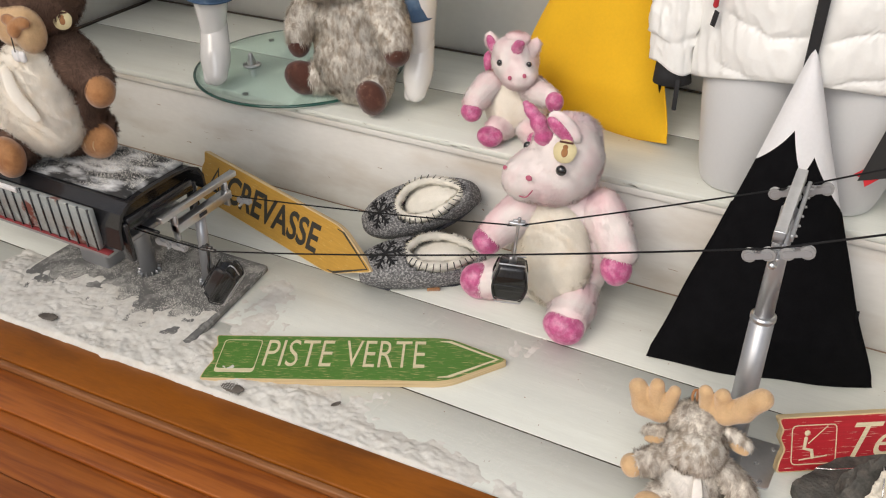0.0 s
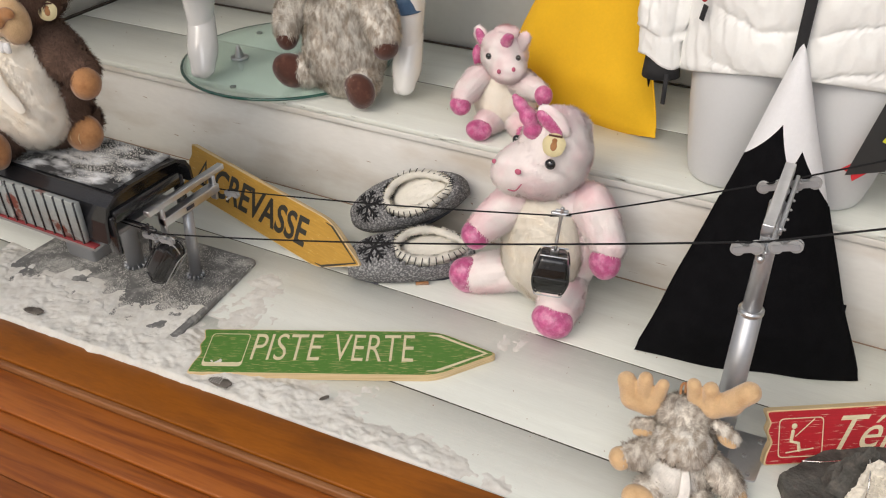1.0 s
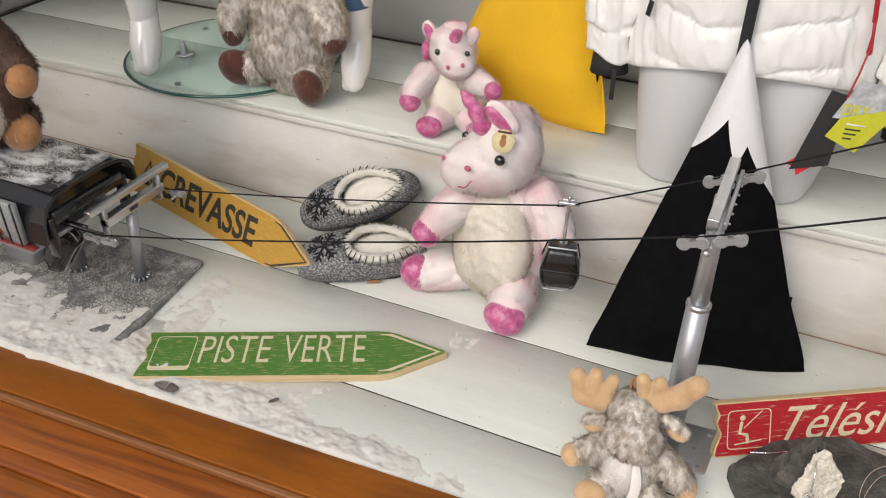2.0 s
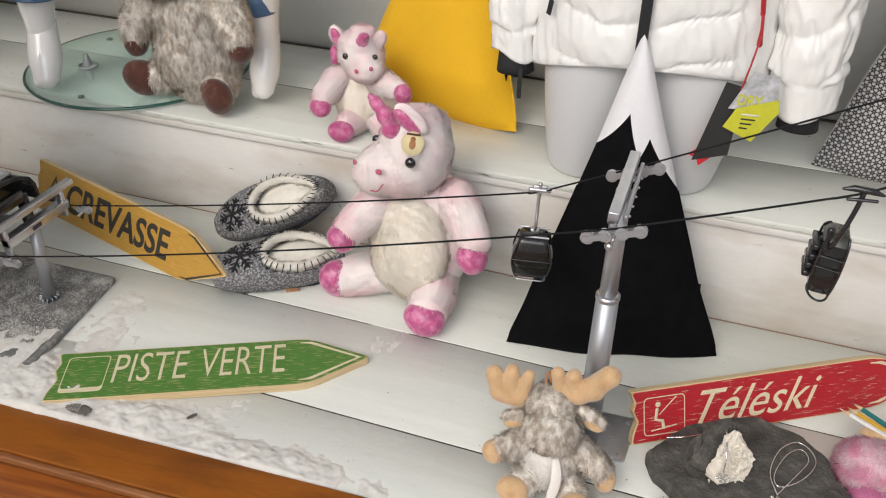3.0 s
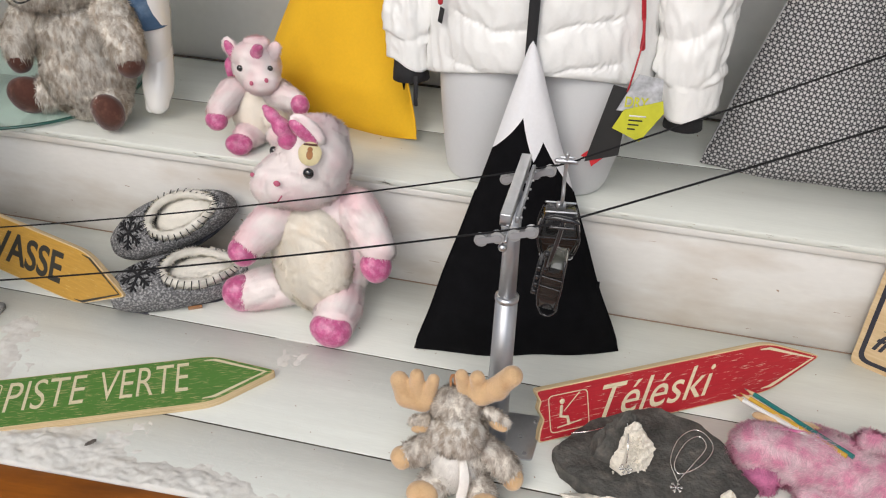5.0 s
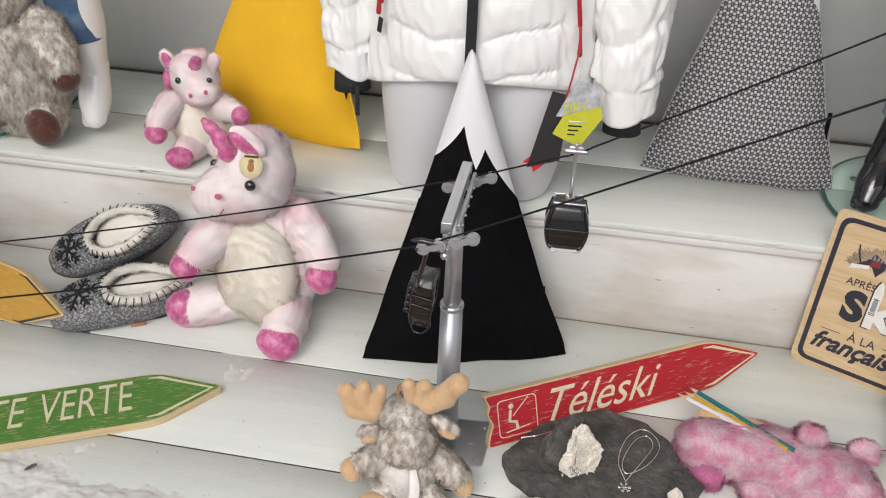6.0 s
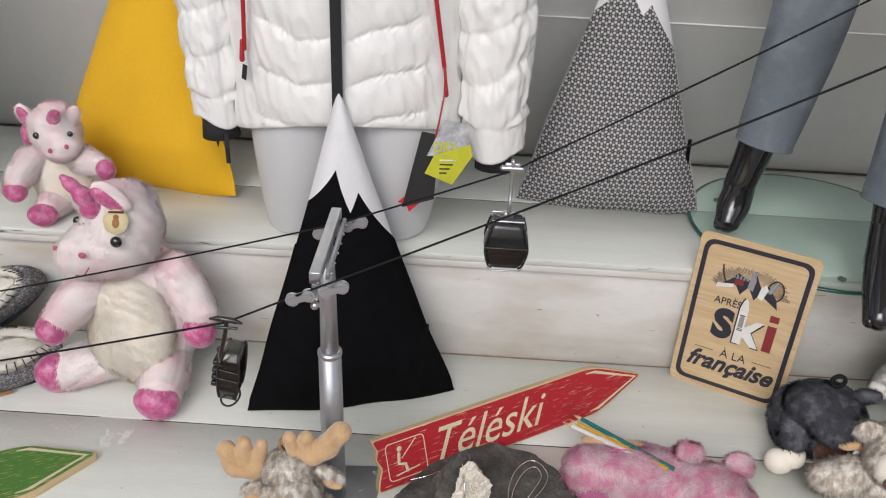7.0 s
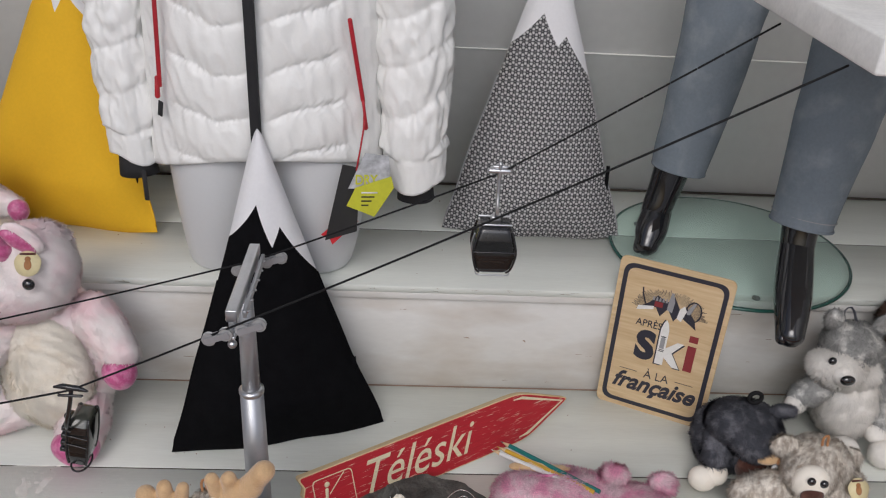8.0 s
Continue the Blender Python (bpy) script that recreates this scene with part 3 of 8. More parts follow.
def rounded(points, r, n=5):
    """An outline with its corners rounded by r (one radius, or one for each corner)."""
    out, k = [], len(points)
    for i in range(k):
        p, a, b = (np.array(points[j % k], float) for j in (i, i - 1, i + 1))
        ri = r[i] if np.ndim(r) else r
        da, db = (a - p) / np.linalg.norm(a - p), (b - p) / np.linalg.norm(b - p)
        if ri <= 0:
            out.append(tuple(p))
            continue
        s, e = p + da * ri, p + db * ri
        for t in np.linspace(0, 1, n):
            out.append(tuple((1 - t) ** 2 * s + 2 * t * (1 - t) * p + t * t * e))
    return out


def ring_band(outer, inner, z0, z1):
    """A flat band between two outlines of equal count."""
    n = len(outer)
    v = [(x, y, z) for z in (z0, z1) for o in (outer, inner) for x, y in o]
    f = []
    for i in range(n):
        j = (i + 1) % n
        f += [(2 * n + i, 2 * n + j, 3 * n + j, 3 * n + i), (i, j, 2 * n + j, 2 * n + i), (n + j, n + i, 3 * n + i, 3 * n + j)]
    return v, f


def letters(text, width, height, thick=0.0008, bold=0.0, shear=0.0, spacing=1.0):
    """Raised lettering of the given width and height, its lower left corner at the origin."""
    cu = bpy.data.curves.new("letters", "FONT")
    cu.body, cu.extrude, cu.offset, cu.shear, cu.space_character = text, 0.02, bold, shear, spacing
    cu.resolution_u = 4
    tmp = new("tmp_letters", cu)
    bpy.context.view_layer.update()
    me = bpy.data.meshes.new_from_object(tmp.evaluated_get(bpy.context.evaluated_depsgraph_get()))
    bpy.data.objects.remove(tmp)
    v = np.array([q.co[:] for q in me.vertices])
    lo, hi = v.min(0), v.max(0)
    v = (v - lo) / (hi - lo) * (width, height, thick)
    me.vertices.foreach_set("co", v.ravel())
    me.update()
    return me


def moved(me, m):
    me.transform(m)
    return me


def fur(base, count, length, width, droop=0.5, seed=1, curl=0.6):
    """Many short tapered hairs that stand on a soft body."""
    g = np.random.default_rng(seed)
    v = np.asarray(base[0], float)
    tris = []
    for f in base[1]:
        for k in range(1, len(f) - 1):
            tris.append((f[0], f[k], f[k + 1]))
    tris = np.array(tris)
    a, b, c = v[tris[:, 0]], v[tris[:, 1]], v[tris[:, 2]]
    cr = np.cross(b - a, c - a)
    if ((a - v.mean(0)) * cr).sum() < 0:
        cr = -cr
    area = np.linalg.norm(cr, axis=1)
    pick = g.choice(len(tris), count, p=area / area.sum())
    u, w = g.random(count), g.random(count)
    sw = u + w > 1
    u[sw], w[sw] = 1 - u[sw], 1 - w[sw]
    p = a[pick] + (b - a)[pick] * u[:, None] + (c - a)[pick] * w[:, None]
    nrm = cr[pick] / (area[pick][:, None] + 1e-12)
    waves = g.normal(size=(6, 3)) * 95
    push = g.normal(size=(6, 3))
    comb = sum(np.sin(p @ waves[i] + 2.1 * i)[:, None] * push[i] for i in range(6)) * 0.30
    d = comb + g.normal(size=(count, 3)) * curl * 0.45 + np.array((0, 0, -droop))
    d -= (d * nrm).sum(1)[:, None] * nrm
    d /= np.linalg.norm(d, axis=1)[:, None] + 1e-9
    d = d + nrm * g.uniform(0.35, 1.15, count)[:, None]
    d /= np.linalg.norm(d, axis=1)[:, None]
    side = np.cross(d, nrm) + g.normal(size=(count, 3)) * 0.15
    side /= np.linalg.norm(side, axis=1)[:, None] + 1e-9
    away = (np.cross(side, d) * nrm).sum(1) < 0
    side[away] *= -1
    L = (length * 1.25 * g.uniform(0.4, 1.3, count))[:, None]
    W = (width * g.uniform(0.6, 1.3, count))[:, None]
    p = p - nrm * 0.001
    q = np.stack([p - side * W, p + side * W, p + d * L * 0.6 + side * W * 0.7, p + d * L * 0.6 - side * W * 0.7,
                  p + d * L + np.array((0, 0, -0.15)) * L], 1).reshape(-1, 3)
    lie = nrm + 0.2 * d
    lie /= np.linalg.norm(lie, axis=1)[:, None]
    k = np.arange(count)[:, None] * 5
    loops = (k + np.array((0, 1, 2, 3, 3, 2, 4))).ravel()
    me = bpy.data.meshes.new("fur")
    me.vertices.add(len(q))
    me.vertices.foreach_set("co", q.ravel())
    me.loops.add(len(loops))
    me.loops.foreach_set("vertex_index", loops)
    me.polygons.add(count * 2)
    start = (np.arange(count)[:, None] * 7 + np.array((0, 4))).ravel()
    me.polygons.foreach_set("loop_start", start)
    me.update(calc_edges=True)
    me.polygons.foreach_set("use_smooth", [True] * (count * 2))
    me.normals_split_custom_set_from_vertices(np.repeat(lie, 5, 0).tolist())
    return me


def soft(name, geo, material, owner, hair=0, length=0.008, width=0.0007, label="", seed=1, droop=0.4):
    """A plush part, with its pile."""
    ob = part(name, geo, material, owner, label)
    if hair:
        pile = part("fur", fur(geo, int(hair * 2.2), length, width, droop, seed), material, ob)
        pile["kind"] = "stuff"
    return ob


# ---- structure ----
def planks(parent, y_edges, z, thick, x0, x1, material, gap=0.004, joints=()):
    """Boards laid along x, a part each, with dark joints between them."""
    for i, (a, b) in enumerate(zip(y_edges[:-1], y_edges[1:])):
        cuts = [x0] + [j for row, j in joints if row == i] + [x1]
        for c, d in zip(cuts[:-1], cuts[1:]):
            part("plank", bevel_box(c + 0.0008, d - 0.0008, a + gap / 2, b - gap / 2, z - thick, z + (0.0006 * ((i * 7) % 3)), 0.0016, 1), material, parent)


# Unseen ground, kept pale so it bounces fill light into the display.
ground = part("ground", bevel_box(-60, 60, -60, 60, -0.75, -0.65, 0), "pavement")
tagged(ground, "unseen pale grey paved ground outside, bouncing fill light", "ground", kind="structure")

floor = thing("floor", "lower display floor of wide white painted boards", "floor", kind="structure")
part("underlay", bevel_box(-1.85, 2.6, 1.075, 1.9, -0.06, -0.016, 0), "gap", floor)
floor_upper = thing("floor_upper", "upper display step of white painted boards", "floor", kind="structure")
part("underlay", bevel_box(-1.85, 2.6, 1.885, 2.42, 0.2, 0.268, 0), "gap", floor_upper)

riser = part("step_riser", bevel_box(-1.85, 2.6, 1.866, 1.884, -0.016, 0.268, 0.001, 1), "riser")
tagged(riser, "white painted riser board with scuffs", "step", kind="structure")
# Narrow brown strip where the riser meets the floor.
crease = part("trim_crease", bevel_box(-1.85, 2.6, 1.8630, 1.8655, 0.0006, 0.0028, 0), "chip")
tagged(crease, "thin brown line at the foot of the riser", "trim", kind="structure")
lip = part("trim", bevel_box(-1.85, 2.6, 1.853, 1.866, 0.252, 0.270, 0.003, 2), "riser")
tagged(lip, "white painted moulding under the step edge", "trim", kind="structure")

wall_back = part("wall_back", bevel_box(-1.85, 2.6, 2.405, 2.5, 0.2, 3.2, 0), "wall")
tagged(wall_back, "white back wall of the display", "wall", kind="structure")
panel_line = part("wall_trim", bevel_box(0.1, 2.6, 2.399, 2.4045, 0.672, 0.676, 0.0008, 1), "wall")
tagged(panel_line, "thin horizontal joint strip on the back wall", "trim", kind="structure")
back_gap = part("baseboard", bevel_box(-1.79, 2.6, 2.396, 2.404, 0.288, 0.2925, 0.001, 1), "gap")
tagged(back_gap, "dark shadow joint at the foot of the wall", "baseboard", kind="structure")
wall_left = part("wall_left", bevel_box(-1.95, -1.80, 1.0, 2.5, 0.2885, 3.2, 0), "wall")
tagged(wall_left, "white side panel of the display", "wall", kind="structure")
left_gap = part("baseboard_left", bevel_box(-1.7995, -1.792, 1.86, 2.39, 0.288, 0.294, 0.001, 1), "gap")
tagged(left_gap, "dark shadow joint at the foot of the side panel", "baseboard", kind="structure")
# Out-of-view wall, added so light comes in only through the open front.
wall_right = part("wall_right", bevel_box(2.6, 2.75, -0.3, 2.5, -0.65, 3.2, 0), "wall")
tagged(wall_right, "unseen white side wall added to enclose the light", "wall", kind="structure")
wall_lower_left = part("wall_lower_left", bevel_box(-1.95, -1.852, 0.2, 2.5, -0.65, 0.287, 0), "wall")
tagged(wall_lower_left, "white side wall under the panel", "wall", kind="structure")
# Unseen cover against overhead sky, set back so sun reaches the back wall.
ceiling = part("ceiling", bevel_box(-1.95, 2.75, 1.0, 2.5, 3.2, 3.3, 0), "shop")
tagged(ceiling, "plain unseen ceiling added to block the overhead sky", "ceiling", kind="structure")

# varnished sill boards, running at a slight angle to the white floor
sill = thing("window_sill", "varnished orange pine sill boards with a stepped edge", "sill", pose(-0.4, 1.098, 0, 0, 0, 2.8), kind="structure")
# The narrow second strip is coloured lighter, as a groove edge catching light.
for y0, y1, z0, z1, mt in ((-0.098, 0.0, -0.03, 0.006, "pine_smooth"), (-0.112, -0.0985, -0.03, 0.001, "pine_light"), (-0.2, -0.1125, -0.05, -0.012, "pine"),
                           (-0.235, -0.2005, -0.05, -0.018, "pine"), (-0.32, -0.2355, -0.06, -0.026, "pine"), (-0.40, -0.3205, -0.06, -0.022, "pine"), (-0.60, -0.4005, -0.07, -0.03, "pine")):
    part("plank", bevel_box(-1.6, 3.0, y0, y1, z0, z1, 0.003, 2), mt, sill)
front_base = part("front_base", bevel_box(-1.85, 2.6, 0.52, 1.07, -0.65, -0.085, 0), "shop")
tagged(front_base, "plain shop front below the sill", "wall", kind="structure")


# ---- small soft bodies ----
def plush(name, label, category, specs, group=""):
    """specs: part name, verts and faces, material, number of hairs, hair length, label."""
    e = thing(name, label, category, group=group)
    made = {}
    for i, s in enumerate(specs):
        nm, geo, mt, hair, length = s[:5]
        lab = s[5] if len(s) > 5 else ""
        owner = made.get(s[6], e) if len(s) > 6 else e
        made[nm] = soft(nm, geo, mt, owner, hair, length, 0.0005 if length < 0.0065 else 0.0006 if length < 0.008 else 0.0007 if length < 0.012 else 0.0009, lab, i + 3)
    return e


def eye_at(c, r=0.008):
    return ball(c, (r, r * 0.8, r), seg=14, rings=10, lump=0)


def disc_tag(e, c, normal, r, paper="gold_card"):
    """A round card tag with a plain printed shape."""
    n = Vector(normal).normalized()
    m = Matrix.Translation(c) @ n.to_track_quat("Z", "Y").to_matrix().to_4x4()
    rim = [(r * math.cos(a) * (1 + 0.03 * math.sin(5 * a)), r * math.sin(a)) for a in np.linspace(0, 2 * math.pi, 28, endpoint=False)]
    bm = slab(rim, 0, 0.001, 0)
    bm.transform(m)
    card = part("swing_tag", bm, paper, e, "round gold card tag")
    bars = join(place(ball((0, -0.1 * r, 0.0012), (0.3 * r, 0.42 * r, 0.0008), seg=12, rings=6, lump=0), m), place(ball((0, 0.35 * r, 0.0012), (0.24 * r, 0.22 * r, 0.0008), seg=12, rings=6, lump=0), m))
    part("print", bars, "tan_suede", card)
    bm = bevel_box(-0.6 * r, 0.6 * r, 0.66 * r, 0.84 * r, 0.001, 0.0014, 0)
    bm.transform(m)
    part("print", bm, "brown_suede", card)


# large pink unicorn
uni = plush("plush_unicorn", "large pale pink plush unicorn sitting on the floor boards", "plush toy", [
    ("body", blob([((0.088, 1.750, 0.138), (0.112, 0.088, 0.140)), ((0.092, 1.745, 0.265), (0.075, 0.062, 0.060))], 0.02, 0.006, 0.003, 25, 1), "unicorn_pink", 9000, 0.006),
    ("belly", blob([((0.078, 1.695, 0.140), (0.096, 0.074, 0.118), (-8, 0, -10)), ((0.080, 1.700, 0.225), (0.066, 0.056, 0.070))], 0.018, 0.005, 0.004, 30, 2), "cream_plush", 14000, 0.008, "cream plush belly panel"),
    ("head", blob([((0.090, 1.718, 0.382), (0.074, 0.074, 0.088)), ((0.082, 1.712, 0.430), (0.050, 0.050, 0.046)), ((0.032, 1.668, 0.352), (0.062, 0.052, 0.050), (0, -8, 28)), ((0.075, 1.690, 0.350), (0.062, 0.056, 0.050))], 0.014, 0.005, 0.002, 40, 3), "unicorn_pink", 15000, 0.007),
    ("mane", blob([((0.098, 1.722, 0.456), (0.026, 0.032, 0.024)), ((0.118, 1.742, 0.428), (0.026, 0.030, 0.030))], 0.012, 0.005, 0.004, 60, 5), "unicorn_pink", 3500, 0.013, "pale fluffy mane"),
    ("horn", tube(curve_pts([(0.064, 1.680, 0.432), (0.055, 1.664, 0.452), (0.043, 1.660, 0.484), (0.016, 1.656, 0.520)], 14), [0.021, 0.024, 0.023, 0.017, 0.020, 0.022, 0.020, 0.015, 0.018, 0.019, 0.017, 0.013, 0.014, 0.012, 0.007], 16), "magenta_satin", 0, 0, "bent magenta satin horn"),
    ("ear", ball((0.094, 1.654, 0.478), (0.015, 0.009, 0.036), (8, -44, 0), 20, 14, 0.05), "magenta_satin", 0, 0, "magenta satin ear lining"),
    ("ear_back", ball((0.099, 1.664, 0.481), (0.023, 0.013, 0.042), (8, -44, 0), 20, 14, 0.05), "unicorn_pink", 900, 0.006),
    ("arm", tube([(0.01, 1.70, 0.255), (-0.02, 1.655, 0.228), (-0.038, 1.625, 0.21)], [0.048, 0.042, 0.034], 20, lump=0.06), "unicorn_pink", 7000, 0.007),
    ("paw", ball((-0.046, 1.610, 0.198), (0.034, 0.034, 0.032), (0, 0, 20), 22, 14, 0.05), "magenta_satin", 0, 0, "magenta satin paw"),
    ("arm", tube([(0.165, 1.735, 0.265), (0.205, 1.715, 0.235), (0.232, 1.69, 0.205)], [0.05, 0.046, 0.038], 20, lump=0.06), "unicorn_pink", 7000, 0.007),
    ("paw", ball((0.234, 1.668, 0.172), (0.036, 0.034, 0.036), (0, 0, 0), 22, 14, 0.05), "magenta_satin", 0, 0, "magenta satin paw"),
    ("leg", tube([(0.03, 1.72, 0.06), (-0.04, 1.685, 0.05), (-0.070, 1.668, 0.046)], [0.052, 0.048, 0.044], 20, lump=0.06), "unicorn_pink", 6500, 0.007),
    ("foot", ball((-0.088, 1.655, 0.046), (0.046, 0.036, 0.046), (0, 0, 30), 22, 14, 0.05), "magenta_satin", 0, 0, "magenta satin foot"),
    ("leg", tube([(0.13, 1.72, 0.06), (0.148, 1.65, 0.052), (0.152, 1.615, 0.048)], [0.055, 0.052, 0.046], 20, lump=0.06), "unicorn_pink", 6500, 0.007),
    ("foot", ball((0.153, 1.590, 0.040), (0.049, 0.036, 0.040), (0, 0, 0), 22, 14, 0.05), "magenta_satin", 0, 0, "magenta satin foot"),
    ("eye", eye_at((0.110, 1.626, 0.404), 0.0115), "eye", 0, 0, "glossy black eye"),
    ("eye", eye_at((0.010, 1.690, 0.408), 0.0105), "eye", 0, 0, "glossy black eye"),
    ("nostril", ball((0.050, 1.604, 0.383), (0.0075, 0.004, 0.0065), seg=10, rings=8, lump=0), "mouth_red", 0, 0),
    ("nostril", ball((-0.018, 1.636, 0.376), (0.0048, 0.0036, 0.0055), seg=10, rings=8, lump=0), "mouth_red", 0, 0),
    ("mouth", tube(curve_pts([(0.030, 1.604, 0.336), (0.047, 1.600, 0.340), (0.060, 1.600, 0.358)], 8), 0.0015, 6), "mouth_red", 0, 0, "stitched mouth"),
])
disc_tag(uni, (0.111, 1.638, 0.442), (0.05, -0.85, 0.5), 0.024)

# small unicorn on the step
suni = plush("plush_unicorn", "small pale pink plush unicorn sitting on the step", "plush toy", [
    ("body", ball((-0.145, 1.965, 0.362), (0.072, 0.062, 0.080), (0, 0, 0), 30, 20, 0.04, 2.5, 11), "cream_plush", 5000, 0.006),
    ("back", ball((-0.143, 1.982, 0.365), (0.078, 0.060, 0.084), (0, 0, 0), 30, 20, 0.04, 2.5, 12), "unicorn_pink", 4000, 0.006),
    ("head", blob([((-0.135, 1.945, 0.482), (0.055, 0.052, 0.050)), ((-0.105, 1.900, 0.466), (0.038, 0.032, 0.028), (0, 0, 15)), ((-0.140, 1.935, 0.515), (0.040, 0.036, 0.024))], 0.010, 0.004, 0.0015, 60, 13), "unicorn_pink", 9000, 0.006),
    ("horn", tube(curve_pts([(-0.122, 1.918, 0.518), (-0.112, 1.905, 0.536), (-0.098, 1.893, 0.548)], 6), [0.015, 0.016, 0.014, 0.013, 0.013, 0.011, 0.007], 14), "magenta_satin", 0, 0, "magenta satin horn"),
    ("ear", ball((-0.186, 1.925, 0.520), (0.012, 0.008, 0.026), (0, -25, 0), 16, 12, 0.04), "magenta_satin", 0, 0, "magenta satin ear lining"),
    ("ear_back", ball((-0.188, 1.932, 0.520), (0.016, 0.010, 0.030), (0, -25, 0), 16, 12, 0.04), "unicorn_pink", 700, 0.006),
    ("ear_back", ball((-0.086, 1.935, 0.525), (0.015, 0.010, 0.026), (0, 25, 0), 16, 12, 0.04), "unicorn_pink", 700, 0.006),
    ("arm", tube([(-0.195, 1.935, 0.415), (-0.212, 1.90, 0.392), (-0.215, 1.885, 0.384)], [0.034, 0.031, 0.027], 16, lump=0.06), "unicorn_pink", 4000, 0.007),
    ("paw", ball((-0.213, 1.868, 0.368), (0.027, 0.024, 0.023), seg=18, rings=12, lump=0.05), "magenta_satin", 0, 0, "magenta satin paw"),
    ("arm", tube([(-0.085, 1.935, 0.425), (-0.045, 1.905, 0.428), (-0.026, 1.895, 0.43)], [0.032, 0.027, 0.023], 16, lump=0.06), "unicorn_pink", 4000, 0.007),
    ("paw", ball((-0.008, 1.882, 0.427), (0.022, 0.022, 0.024), seg=18, rings=12, lump=0.05), "magenta_satin", 0, 0, "magenta satin paw"),
    ("foot", ball((-0.163, 1.868, 0.314), (0.033, 0.026, 0.026), (0, 0, 20), 18, 12, 0.05), "magenta_satin", 0, 0, "magenta satin foot"),
    ("leg", tube([(-0.15, 1.94, 0.325), (-0.158, 1.895, 0.32)], [0.036, 0.030], 16, lump=0.06), "unicorn_pink", 3000, 0.007),
    ("leg", tube([(-0.10, 1.95, 0.325), (-0.055, 1.905, 0.32)], [0.036, 0.030], 16, lump=0.06), "unicorn_pink", 3000, 0.007),
    ("foot", ball((-0.047, 1.890, 0.316), (0.030, 0.026, 0.026), (0, 0, -20), 18, 12, 0.05), "magenta_satin", 0, 0, "magenta satin foot"),
    ("tail", ball((-0.222, 1.985, 0.45), (0.014, 0.02, 0.03), seg=14, rings=10, lump=0.1), "magenta_satin", 0, 0),
    ("eye", eye_at((-0.152, 1.893, 0.494), 0.0078), "eye", 0, 0, "glossy black eye"),
    ("eye", eye_at((-0.083, 1.903, 0.498), 0.0065), "eye", 0, 0, "glossy black eye"),
    ("nostril", ball((-0.113, 1.864, 0.474), (0.0048, 0.0036, 0.0055), seg=10, rings=8, lump=0), "mouth_red", 0, 0),
    ("nostril", ball((-0.082, 1.876, 0.480), (0.0048, 0.0036, 0.0055), seg=10, rings=8, lump=0), "mouth_red", 0, 0),
    ("tuft", ball((-0.128, 1.945, 0.536), (0.03, 0.022, 0.016), seg=16, rings=10, lump=0.15), "unicorn_pink", 1200, 0.007),
])

# grey-brown donkey on the glass disc
donkey = plush("plush_donkey", "mottled grey-brown plush donkey with brown suede hooves", "plush toy", [
    ("body", blob([((-0.610, 1.985, 0.415), (0.112, 0.090, 0.120)), ((-0.606, 1.945, 0.395), (0.088, 0.062, 0.092)), ((-0.610, 1.975, 0.520), (0.100, 0.075, 0.070))], 0.018, 0.006, 0.004, 25, 21), "pale_plush", 22000, 0.011),
    ("head", ball((-0.640, 1.975, 0.640), (0.105, 0.10, 0.095), (0, 0, 0), 30, 20, 0.04, 2.5, 23), "grey_plush", 5000, 0.012),
    ("muzzle", ball((-0.650, 1.90, 0.625), (0.07, 0.055, 0.05), (0, 0, 0), 30, 20, 0.04, 2.5, 24), "pale_plush", 2500, 0.010),
    ("arm", tube([(-0.715, 1.96, 0.545), (-0.745, 1.935, 0.50), (-0.752, 1.925, 0.465)], [0.046, 0.044, 0.038], 18, lump=0.08), "pale_plush", 3000, 0.012),
    ("hoof", ball((-0.752, 1.918, 0.435), (0.030, 0.032, 0.032), (0, 0, 0), 20, 14, 0.05), "brown_suede", 0, 0, "chocolate suede hoof"),
    ("arm", tube([(-0.505, 1.96, 0.56), (-0.470, 1.935, 0.52), (-0.450, 1.92, 0.49)], [0.048, 0.044, 0.040], 18, lump=0.08), "pale_plush", 3000, 0.012),
    ("hoof", ball((-0.444, 1.912, 0.464), (0.036, 0.034, 0.034), (0, 0, 0), 20, 14, 0.05), "brown_suede", 0, 0, "chocolate suede hoof"),
    ("leg", tube([(-0.66, 1.97, 0.355), (-0.71, 1.93, 0.350)], [0.05, 0.044], 18, lump=0.08), "pale_plush", 2000, 0.012),
    ("hoof", ball((-0.738, 1.905, 0.350), (0.056, 0.034, 0.046), (0, 20, 25), 22, 14, 0.05), "brown_suede", 0, 0, "chocolate suede hoof"),
    ("leg", tube([(-0.55, 1.96, 0.355), (-0.52, 1.91, 0.350)], [0.05, 0.044], 18, lump=0.08), "pale_plush", 2000, 0.012),
    ("hoof", ball((-0.510, 1.884, 0.342), (0.046, 0.032, 0.046), (0, 0, -10), 22, 14, 0.05), "brown_suede", 0, 0, "chocolate suede hoof"),
    ("mouth", tube(curve_pts([(-0.68, 1.850, 0.617), (-0.65, 1.843, 0.607), (-0.62, 1.850, 0.617)], 8), 0.002, 6), "thread", 0, 0),
])

